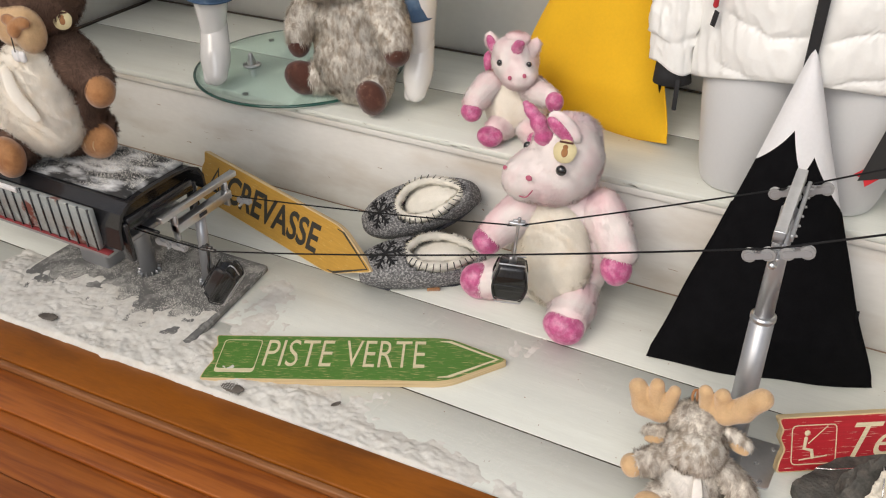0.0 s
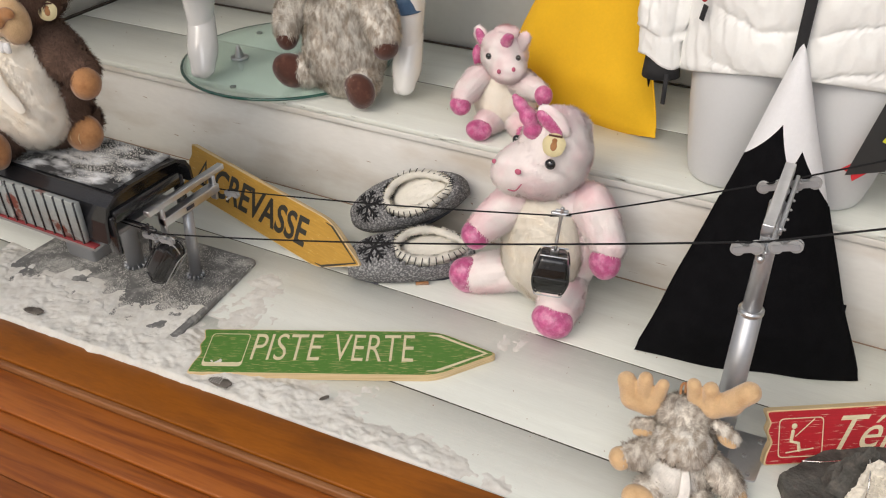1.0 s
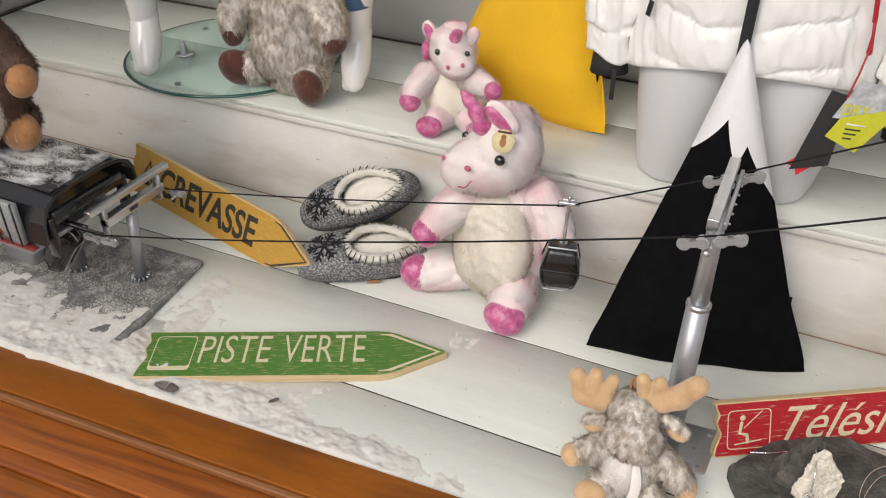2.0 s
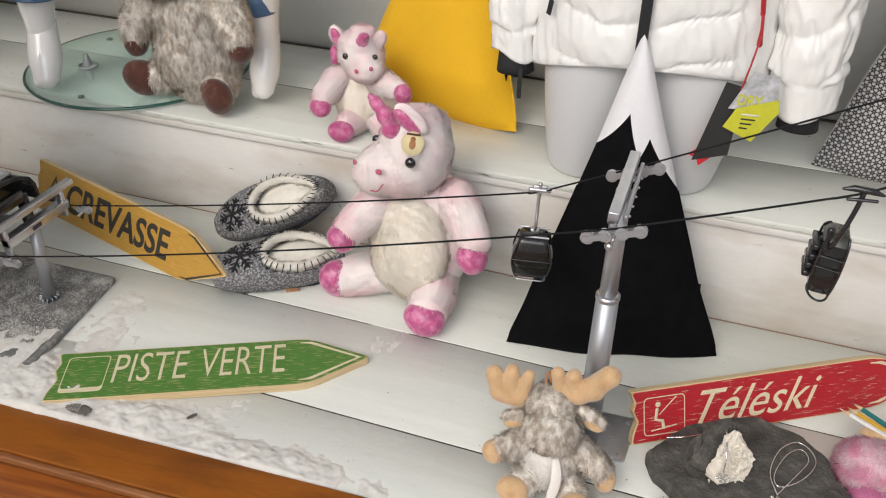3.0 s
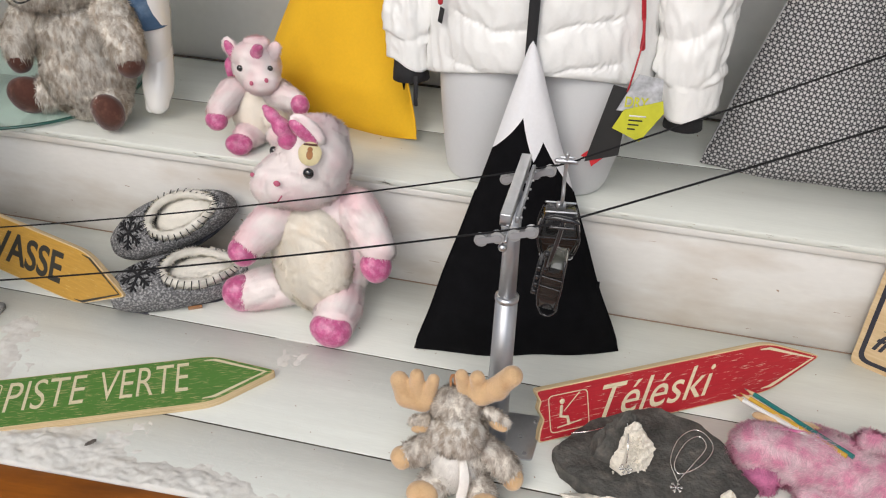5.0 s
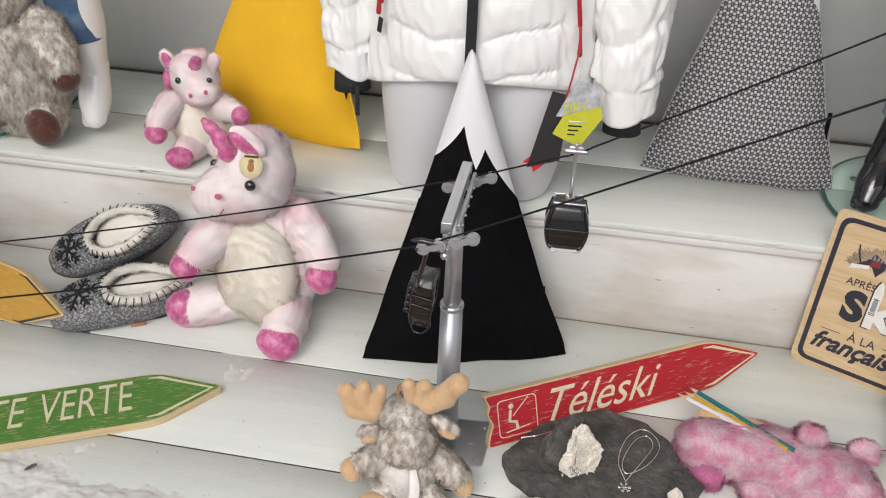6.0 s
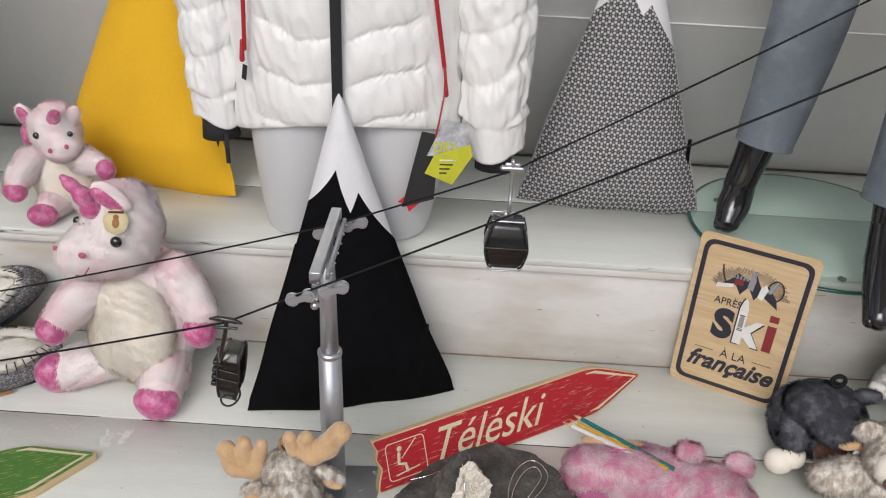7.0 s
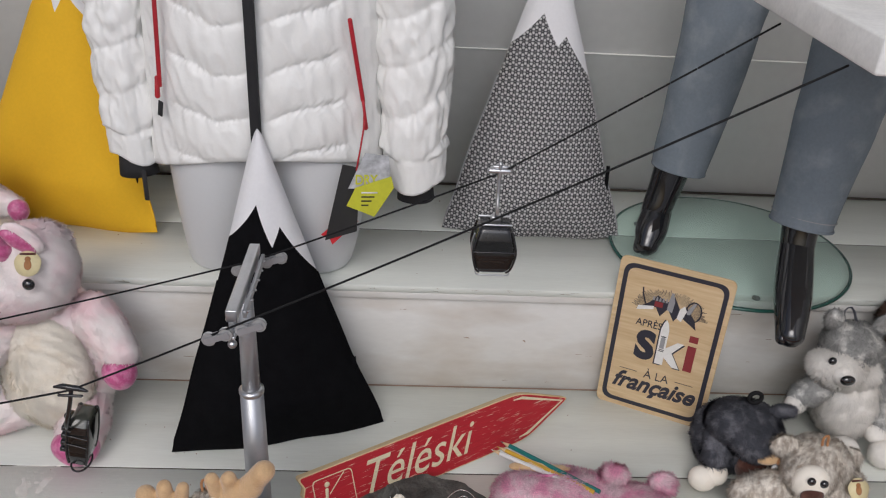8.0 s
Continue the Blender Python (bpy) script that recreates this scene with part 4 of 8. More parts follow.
# marmot on the station roof
marmot = plush("plush_marmot", "brown plush marmot with cream belly sitting on the model station", "plush toy", [
    ("body", ball((-1.060, 1.382, 0.450), (0.132, 0.085, 0.155), (0, 0, 0), 36, 24, 0.04, 2.5, 31), "brown_plush", 9000, 0.012),
    ("belly", blob([((-1.056, 1.326, 0.425), (0.118, 0.074, 0.108)), ((-1.035, 1.335, 0.520), (0.088, 0.060, 0.078))], 0.02, 0.006, 0.004, 25, 32), "cream_plush", 14000, 0.008, "cream plush belly"),
    ("head", ball((-1.035, 1.388, 0.690), (0.105, 0.092, 0.098), (0, 0, 0), 36, 24, 0.03, 2.5, 33), "brown_plush", 7000, 0.011),
    ("muzzle", blob([((-1.024, 1.306, 0.642), (0.036, 0.036, 0.044)), ((-0.968, 1.304, 0.636), (0.034, 0.032, 0.046)), ((-0.992, 1.312, 0.664), (0.036, 0.030, 0.026))], 0.006, 0.005, 0.001, 40, 34), "beige_suede", 3000, 0.003, "beige suede muzzle"),
    ("nose", blob([((-0.992, 1.280, 0.666), (0.019, 0.010, 0.012)), ((-0.946, 1.280, 0.666), (0.018, 0.010, 0.012)), ((-0.968, 1.268, 0.647), (0.013, 0.010, 0.013))], 0.008, 0.003), "tan_suede", 0, 0, "tan suede nose"),
    ("teeth", join(ball((-0.989, 1.272, 0.592), (0.010, 0.005, 0.013), (0, 0, 0), 12, 8, 0, power=5.0), ball((-0.970, 1.272, 0.592), (0.009, 0.005, 0.012), (0, 0, 0), 12, 8, 0, power=5.0)), "paper_white", 0, 0, "white felt teeth"),
    ("lip", tube([(-0.972, 1.262, 0.646), (-0.978, 1.264, 0.604)], 0.0011, 6), "thread", 0, 0),
    ("ribbon", tube(curve_pts([(-1.03, 1.262, 0.555), (-1.000, 1.248, 0.510), (-0.965, 1.255, 0.460)], 8), [0.010, 0.012, 0.013, 0.014, 0.014, 0.014, 0.014, 0.013, 0.010], 10, flat=0.3), "cream_plush", 0, 0, "cream felt strip"),
    ("arm", tube([(-1.01, 1.385, 0.575), (-0.945, 1.375, 0.545), (-0.895, 1.370, 0.52)], [0.055, 0.050, 0.040], 20, lump=0.06), "brown_plush", 4500, 0.012),
    ("paw", ball((-0.868, 1.358, 0.500), (0.036, 0.032, 0.038), (0, 20, 0), 22, 14, 0.05), "tan_suede", 0, 0, "tan suede paw"),
    ("arm", tube([(-1.20, 1.37, 0.575), (-1.26, 1.32, 0.52)], [0.055, 0.045], 20, lump=0.06), "brown_plush", 2500, 0.012),
    ("paw", ball((-1.28, 1.29, 0.49), (0.038, 0.034, 0.038), (0, 0, 0), 22, 14, 0.05), "tan_suede", 0, 0, "tan suede paw"),
    ("leg", tube([(-1.04, 1.39, 0.37), (-0.985, 1.405, 0.365)], [0.056, 0.050], 20, lump=0.06), "brown_plush", 3500, 0.012),
    ("foot", ball((-0.952, 1.378, 0.356), (0.056, 0.034, 0.047), (0, 0, 10), 24, 16, 0.05), "tan_suede", 0, 0, "tan suede foot"),
    ("leg", tube([(-1.12, 1.32, 0.365), (-1.09, 1.27, 0.358)], [0.052, 0.046], 20, lump=0.06), "brown_plush", 3000, 0.012),
    ("foot", ball((-1.070, 1.228, 0.352), (0.050, 0.034, 0.048), (0, 0, -10), 24, 16, 0.05), "tan_suede", 0, 0, "tan suede foot"),
    ("eye", eye_at((-0.985, 1.306, 0.715), 0.010), "eye", 0, 0),
    ("eye", eye_at((-1.080, 1.305, 0.715), 0.010), "eye", 0, 0),
])
for cx, cy, cz, rx in ((-0.952, 1.378, 0.356, 0.056), (-1.070, 1.228, 0.352, 0.050)):
    for k in (-0.45, 0.0, 0.45):
        part("toe_seam", tube(curve_pts([(cx + k * rx, cy - 0.031 * math.cos(k), cz + 0.012), (cx + k * rx * 0.9, cy - 0.034 * math.cos(k), cz + 0.0), (cx + k * rx * 0.9, cy - 0.031 * math.cos(k), cz - 0.012)], 6), 0.0012, 6), "beige_suede", marmot)
disc_tag(marmot, (-0.932, 1.362, 0.648), (0.6, -0.75, 0.3), 0.02)

# moose beside the tower
def antler(stem, radii, lobes):
    """A padded antler: a broad stem that melts into rounded lobes."""
    y = stem[-1][1]
    items = [(p, q, r, t) for p, q, r, t in zip(stem[:-1], stem[1:], radii[:-1], radii[1:])]
    items += [((x0, y, z0), (x1, y, z1), r * 1.05, r) for (x0, z0), (x1, z1), r in lobes]
    return blob(items, 0.0028, 0.0025, 0.0008, 70, 9)


moose = plush("plush_moose", "small grey plush moose with beige felt antlers", "plush toy", [
    ("body", blob([((0.512, 1.285, 0.058), (0.054, 0.046, 0.056)), ((0.510, 1.292, 0.105), (0.044, 0.036, 0.036))], 0.01, 0.004, 0.002, 50, 41), "grey_plush", 6000, 0.009),
    ("belly", ball((0.506, 1.262, 0.058), (0.044, 0.036, 0.050), (0, 0, 0), 26, 18, 0.05, 2.5, 42), "white_plush", 3500, 0.008),
    ("head", blob([((0.497, 1.303, 0.160), (0.041, 0.039, 0.043)), ((0.500, 1.285, 0.178), (0.034, 0.034, 0.030))], 0.01, 0.004, 0.002, 60, 43), "grey_plush", 5000, 0.009),
    ("muzzle", blob([((0.507, 1.268, 0.156), (0.044, 0.038, 0.036)), ((0.508, 1.262, 0.138), (0.042, 0.034, 0.026))], 0.01, 0.004, 0.002, 60, 44), "pale_plush", 5500, 0.009),
    ("antler", antler([(0.470, 1.306, 0.178), (0.436, 1.304, 0.168), (0.408, 1.302, 0.172)], [0.013, 0.019, 0.021], [((0.402, 0.176), (0.392, 0.206), 0.016), ((0.424, 0.184), (0.424, 0.224), 0.0125), ((0.448, 0.186), (0.454, 0.222), 0.0115)]), "beige_suede", 1500, 0.002, "beige suede antler"),
    ("antler", antler([(0.508, 1.306, 0.198), (0.540, 1.304, 0.208), (0.566, 1.302, 0.226)], [0.013, 0.019, 0.019], [((0.566, 0.232), (0.588, 0.262), 0.018), ((0.534, 0.214), (0.530, 0.244), 0.0125), ((0.508, 0.208), (0.502, 0.242), 0.0115)]), "beige_suede", 1500, 0.002, "beige suede antler"),
    ("ear", ball((0.438, 1.300, 0.118), (0.028, 0.012, 0.016), (0, -25, 0), 16, 12, 0.05), "grey_plush", 700, 0.007),
    ("ear_lining", ball((0.436, 1.291, 0.110), (0.020, 0.008, 0.010), (0, -25, 0), 16, 12, 0.03), "beige_suede", 0, 0, "beige suede ear lining"),
    ("ear", ball((0.566, 1.300, 0.162), (0.030, 0.012, 0.015), (0, 25, 0), 16, 12, 0.05), "grey_plush", 700, 0.007),
    ("ear_lining", ball((0.572, 1.291, 0.154), (0.020, 0.008, 0.009), (0, 25, 0), 16, 12, 0.03), "beige_suede", 0, 0, "beige suede ear lining"),
    ("loop", tube(curve_pts([(0.484, 1.312, 0.196), (0.482, 1.312, 0.222), (0.488, 1.312, 0.232), (0.491, 1.312, 0.198)], 8), 0.0025, 8, flat=0.5), "tan_suede", 0, 0, "tan hanging loop"),
    ("arm", tube([(0.468, 1.282, 0.092), (0.438, 1.262, 0.082), (0.428, 1.258, 0.078)], [0.026, 0.024, 0.021], 16, lump=0.06), "grey_plush", 2000, 0.009),
    ("hoof", ball((0.412, 1.249, 0.072), (0.021, 0.020, 0.022), seg=18, rings=12, lump=0.05), "beige_suede", 0, 0, "beige suede hoof"),
    ("arm", tube([(0.556, 1.288, 0.092), (0.588, 1.284, 0.072), (0.598, 1.282, 0.062)], [0.026, 0.025, 0.022], 16, lump=0.06), "grey_plush", 2000, 0.009),
    ("hoof", ball((0.609, 1.276, 0.046), (0.021, 0.020, 0.023), seg=18, rings=12, lump=0.05), "beige_suede", 0, 0, "beige suede hoof"),
    ("leg", tube([(0.488, 1.262, 0.034), (0.470, 1.235, 0.030)], [0.030, 0.026], 16, lump=0.06), "grey_plush", 1200, 0.009),
    ("hoof", ball((0.460, 1.212, 0.030), (0.030, 0.022, 0.028), seg=18, rings=12, lump=0.05), "beige_suede", 0, 0, "beige suede hoof"),
    ("leg", tube([(0.540, 1.262, 0.034), (0.562, 1.235, 0.030)], [0.030, 0.026], 16, lump=0.06), "grey_plush", 1200, 0.009),
    ("hoof", ball((0.574, 1.214, 0.030), (0.030, 0.022, 0.028), seg=18, rings=12, lump=0.05), "beige_suede", 0, 0, "beige suede hoof"),
    ("ribbon", tube(curve_pts([(0.524, 1.243, 0.105), (0.532, 1.222, 0.075), (0.528, 1.212, 0.035)], 8), [0.006, 0.008, 0.009, 0.010, 0.010, 0.010, 0.010, 0.010, 0.008], 8, flat=0.25), "white_plush", 0, 0, "cream satin ribbon"),
])

# the group beside the ski plaque
mole = plush("plush_mole", "charcoal plush mole with cream paws", "plush toy", [
    ("body", ball((1.515, 1.632, 0.072), (0.080, 0.070, 0.076), (0, 0, 0), 30, 20, 0.05, 2.5, 51), "mole_plush", 9000, 0.009),
    ("head", blob([((1.520, 1.602, 0.128), (0.078, 0.062, 0.052), (0, 8, -10)), ((1.540, 1.556, 0.114), (0.036, 0.034, 0.026), (0, 10, 0)), ((1.478, 1.580, 0.150), (0.026, 0.018, 0.020))], 0.012, 0.005, 0.003, 40, 52), "mole_plush", 14000, 0.009),
    ("nose", ball((1.550, 1.524, 0.108), (0.026, 0.014, 0.013), (0, -12, 0), seg=16, rings=12, lump=0.04), "beige_suede", 0, 0, "pinkish suede snout"),
    ("nose_tip", ball((1.568, 1.516, 0.108), (0.009, 0.008, 0.008), seg=12, rings=10, lump=0.04), "tan_suede", 0, 0),
    ("arm", tube([(1.475, 1.595, 0.10), (1.462, 1.565, 0.07)], [0.034, 0.028], 16, lump=0.06), "mole_plush", 1600, 0.009),
    ("paw", ball((1.462, 1.548, 0.042), (0.026, 0.022, 0.026), seg=18, rings=12, lump=0.05), "cream_plush", 500, 0.003, "cream paw"),
    ("paw", ball((1.437, 1.546, 0.030), (0.030, 0.024, 0.028), seg=18, rings=12, lump=0.05), "cream_plush", 500, 0.003, "cream paw"),
    ("belly", ball((1.550, 1.562, 0.052), (0.045, 0.03, 0.045), seg=22, rings=14, lump=0.05), "brown_suede", 0, 0),
    ("tooth", ball((1.566, 1.520, 0.086), (0.007, 0.004, 0.010), seg=10, rings=8, lump=0), "paper_white", 0, 0),
    ("ear", ball((1.592, 1.598, 0.168), (0.032, 0.014, 0.013), (0, -8, 0), 16, 12, 0.04), "mole_plush", 700, 0.007),
    ("loop", tube([(1.529 + 0.013 * math.cos(a), 1.60, 0.200 + 0.013 * math.sin(a)) for a in np.linspace(0, 6.28, 14, endpoint=False)], 0.0045, 8, closed=True), "rubber", 0, 0, "black hanging loop"),
    ("eye", eye_at((1.510, 1.532, 0.126), 0.006), "eye", 0, 0),
])
cat = plush("plush_leopard", "mottled grey plush snow leopard with cream muzzle", "plush toy", [
    ("body", ball((1.655, 1.50, 0.055), (0.10, 0.065, 0.055), (0, 0, 10), 30, 20, 0.05, 2.5, 61), "grey_plush", 6000, 0.010),
    ("head", blob([((1.640, 1.508, 0.112), (0.066, 0.056, 0.054)), ((1.612, 1.475, 0.108), (0.044, 0.034, 0.040))], 0.012, 0.005, 0.003, 40, 62), "grey_plush", 11000, 0.010),
    ("muzzle", ball((1.606, 1.456, 0.112), (0.037, 0.028, 0.038), (0, 0, 0), 24, 16, 0.03), "cream_plush", 900, 0.003, "cream suede muzzle"),
    ("nose", ball((1.602, 1.431, 0.099), (0.024, 0.011, 0.018), seg=16, rings=12, lump=0.02), "brown_suede", 0, 0, "brown nose"),
    ("ear", ball((1.574, 1.520, 0.145), (0.030, 0.014, 0.024), seg=16, rings=12, lump=0.05), "grey_plush", 700, 0.009),
    ("ear", ball((1.712, 1.522, 0.112), (0.028, 0.014, 0.026), seg=16, rings=12, lump=0.05), "grey_plush", 700, 0.009),
    ("eye", eye_at((1.592, 1.432, 0.136), 0.0085), "eye", 0, 0),
    ("eye", eye_at((1.618, 1.432, 0.130), 0.0085), "eye", 0, 0),
    ("arm", tube([(1.60, 1.50, 0.062), (1.545, 1.488, 0.060), (1.498, 1.478, 0.058)], [0.036, 0.036, 0.031], 18, lump=0.06), "grey_plush", 2200, 0.010),
    ("loop", tube(curve_pts([(1.634, 1.500, 0.166), (1.632, 1.500, 0.184), (1.640, 1.500, 0.190), (1.644, 1.500, 0.166)], 8), 0.003, 8, flat=0.5), "tan_suede", 0, 0, "ochre hanging loop"),
])
disc_tag(cat, (1.700, 1.447, 0.104), (0.1, -0.8, 0.6), 0.022)
husky = plush("plush_husky", "silver grey plush husky with white face", "plush toy", [
    ("body", ball((1.815, 1.745, 0.105), (0.085, 0.075, 0.105), (0, 0, 0), 30, 20, 0.05, 2.5, 71), "husky_plush", 5500, 0.010),
    ("bib", ball((1.798, 1.700, 0.105), (0.062, 0.05, 0.085), (0, 0, 0), 28, 18, 0.05, 2.5, 72), "white_plush", 5000, 0.010, "white chest"),
    ("head", blob([((1.782, 1.738, 0.236), (0.064, 0.056, 0.048)), ((1.775, 1.730, 0.262), (0.050, 0.044, 0.030))], 0.012, 0.005, 0.003, 40, 73), "husky_plush", 7000, 0.009),
    ("cheek", blob([((1.716, 1.706, 0.208), (0.034, 0.030, 0.028), (0, 25, 0)), ((1.800, 1.700, 0.196), (0.036, 0.030, 0.028), (0, -20, 0)), ((1.755, 1.692, 0.210), (0.042, 0.034, 0.034))], 0.010, 0.005, 0.003, 50, 74), "white_plush", 8000, 0.013, "white cheeks"),
    ("muzzle", ball((1.742, 1.668, 0.212), (0.028, 0.026, 0.022), (0, 0, 0), 20, 14, 0.03), "white_plush", 1000, 0.005),
    ("nose", ball((1.736, 1.641, 0.218), (0.016, 0.009, 0.012), seg=14, rings=10, lump=0), "eye", 0, 0, "black nose"),
    ("eye", eye_at((1.714, 1.678, 0.240), 0.009), "eye", 0, 0),
    ("eye", eye_at((1.774, 1.672, 0.232), 0.009), "eye", 0, 0),
    ("ear", ball((1.731, 1.745, 0.298), (0.020, 0.012, 0.030), (0, -15, 0), 16, 12, 0.04), "husky_plush", 600, 0.007),
    ("ear", ball((1.834, 1.740, 0.290), (0.020, 0.012, 0.030), (0, 20, 0), 16, 12, 0.04), "husky_plush", 600, 0.007),
    ("arm", tube([(1.742, 1.72, 0.150), (1.700, 1.700, 0.140), (1.675, 1.690, 0.130)], [0.034, 0.03, 0.026], 16, lump=0.06), "husky_plush", 1800, 0.009),
    ("paw", ball((1.665, 1.680, 0.122), (0.024, 0.02, 0.022), seg=16, rings=12, lump=0.05), "white_plush", 300, 0.005),
    ("arm", tube([(1.868, 1.71, 0.140), (1.872, 1.68, 0.095), (1.862, 1.67, 0.085)], [0.036, 0.032, 0.028], 16, lump=0.06), "husky_plush", 1800, 0.009),
    ("paw", ball((1.850, 1.655, 0.066), (0.026, 0.022, 0.024), seg=16, rings=12, lump=0.05), "white_plush", 300, 0.005),
    ("foot", ball((1.862, 1.625, 0.034), (0.034, 0.03, 0.032), seg=16, rings=12, lump=0.05), "white_plush", 700, 0.006),
    ("foot", ball((1.775, 1.635, 0.034), (0.034, 0.03, 0.032), seg=16, rings=12, lump=0.05), "white_plush", 700, 0.006),
    ("loop", tube(curve_pts([(1.765, 1.745, 0.282), (1.750, 1.75, 0.318), (1.765, 1.75, 0.328), (1.787, 1.745, 0.284)], 8), 0.003, 8, flat=0.5), "mole_plush", 0, 0, "grey hanging loop"),
])
bear = plush("plush_bear", "dusky brown plush animal with tan muzzle", "plush toy", [
    ("body", ball((1.955, 1.775, 0.10), (0.085, 0.07, 0.10), seg=28, rings=18, lump=0.05, seed=81), "husky_plush", 3500, 0.010),
    ("head", ball((1.935, 1.790, 0.262), (0.072, 0.062, 0.062), seg=28, rings=18, lump=0.05, seed=82), "brown_plush", 4500, 0.010),
    ("muzzle", ball((1.950, 1.735, 0.235), (0.038, 0.03, 0.03), seg=22, rings=14, lump=0.04, seed=83), "tan_suede", 0, 0, "tan suede muzzle"),
    ("eye", eye_at((1.925, 1.735, 0.272), 0.006), "eye", 0, 0),
])


# ---- mountain cushions ----
def cushion(name, label, width, height, thick, zig, body_mat, cap_mat, m, fob=None, curve=0.0, skew=0.0, cap_label="white cotton snow cap"):
    """A padded mountain: a tall triangle, its cap sewn on along a zigzag. zig: (u, v) corners from edge to edge."""
    e = thing(name, label, "cushion", m, group="mountain cushions")
    us = np.array([z[0] for z in zig])
    vs = np.array([z[1] for z in zig])

    def surface(u, v, side):
        half = width / 2 * ((1 - v) ** (1.0 + curve) * 0.915 + 0.085 * (1 - v ** 5) ** 0.5)
        x = u * half * (1 + (0.014 * math.sin(9 * v + 2 * u) + 0.007 * math.sin(23 * v - u)) * (1 - v)) + skew * v * width / 2
        edge = (1 - abs(u) ** 2.6) ** 0.75
        ends = min(1.0, (v / 0.16)) ** 0.6 * min(1.0, (1 - v) / 0.10) ** 0.5
        t = thick * (0.35 + 0.65 * (1 - v)) * edge * ends / 2
        wr = (1 - v) * (0.0035 * math.sin(4 * u + 9 * v) * edge + 0.003 * math.sin(31 * v + 5 * u + 2) * (1 - edge) + 0.0012 * math.sin(9 * u - 11 * v))
        sag = 0.012 * math.cos(u * 1.5) * (1 - v) ** 8
        rise = 0.005 * abs(u) ** 7 * (1 - v) ** 12 + 0.003 * math.sin(7 * u + 1) * (1 - v) ** 14
        return (x * (1 - 0.02 * (1 - v) ** 14 * abs(u) ** 4), side * t + (wr if side < 0 else -wr) * min(1, edge * 3), v * height - sag * (1 - abs(u)) + rise)

    def sheet(lo, hi, nv):
        uu = np.unique(np.concatenate([np.linspace(-1, 1, 45), us]))
        verts, faces, uvs = [], [], []
        for side in (-1, 1):
            base = len(verts)
            for i in range(nv + 1):
                for u in uu:
                    a, b = lo(u), hi(u)
                    v = a + (b - a) * i / nv
                    verts.append(surface(u, v, side))
                    uvs.append((verts[-1][0], v * height))
            k = len(uu)
            for i in range(nv):
                for j in range(k - 1):
                    q = (base + i * k + j, base + i * k + j + 1, base + (i + 1) * k + j + 1, base + (i + 1) * k + j)
                    faces.append(q if side < 0 else q[::-1])
        me = mesh_from(verts, faces)
        layer = me.uv_layers.new(name="UVMap")
        for lp in me.loops:
            layer.data[lp.index].uv = uvs[lp.vertex_index]
        return me

    bound = lambda u: float(np.interp(u, us, vs))
    part("cover", sheet(lambda u: 0.0, bound, 40), body_mat, e)
    part("snow_cap", sheet(bound, lambda u: 1.0, 24), cap_mat, e, cap_label)
    pts = [np.array(surface(s, v, 0)) for s, vv in ((-1, np.linspace(0.55, 0.02, 24)), (1, np.linspace(0.02, 0.55, 24))) for v in vv]
    part("seam", tube(pts, 0.0022, 6), "grey_print" if body_mat == "star_cloth" else body_mat, e)
    if fob:
        u, v, ln = fob
        x, y, z = surface(u, v, -1)
        part("fabric_tab", bevel_box(x - 0.004, x + 0.005, y - 0.003, y + 0.001, z - ln / 2, z + ln / 2, 0.0012, 2), "felt_black", e, "black sewn-in side tab")
    return e


def frame_from(bl, br, top):
    """A pose whose x runs from bl to br and whose z leans towards top."""
    bl, br, top = Vector(bl), Vector(br), Vector(top)
    x = (br - bl).normalized()
    mid = (bl + br) / 2
    z = top - mid
    z = (z - x * z.dot(x)).normalized()
    y = z.cross(x)
    m = Matrix((x, y, z)).transposed().to_4x4()
    m.translation = mid
    return m


cushion("mountain_cushion", "black cotton mountain cushion with white zigzag snow cap", 0.462, 0.672, 0.15,
        [(-1, 0.685), (-0.30, 0.785), (0.12, 0.655), (0.42, 0.715), (1, 0.56)], "felt_black", "felt_white",
        frame_from((0.335, 1.615, 0.002), (0.770, 1.722, 0.002), (0.535, 1.83, 0.66)), (0.97, 0.235, 0.035), 0.20, -0.01)
cushion("mountain_cushion", "yellow cotton mountain cushion with pale snow cap", 0.50, 0.70, 0.16,
        [(-1, 0.70), (-0.2, 0.80), (0.1, 0.70), (0.4, 0.77), (1, 0.66)], "felt_yellow", "felt_white",
        frame_from((-0.275, 2.155, 0.290), (0.236, 2.040, 0.290), (0.02, 2.255, 0.95)), (0.97, 0.2, 0.05), 0.06, 0.08)
cushion("mountain_cushion", "grey star-print mountain cushion with white snow cap", 0.45, 0.70, 0.15,
        [(-1, 0.66), (-0.25, 0.76), (0.25, 0.655), (0.5, 0.69), (1, 0.56)], "star_cloth", "felt_white",
        frame_from((0.892, 2.125, 0.290), (1.342, 2.100, 0.290), (1.135, 2.27, 0.95)), (0.97, 0.2, 0.09), 0.04, 0.02)


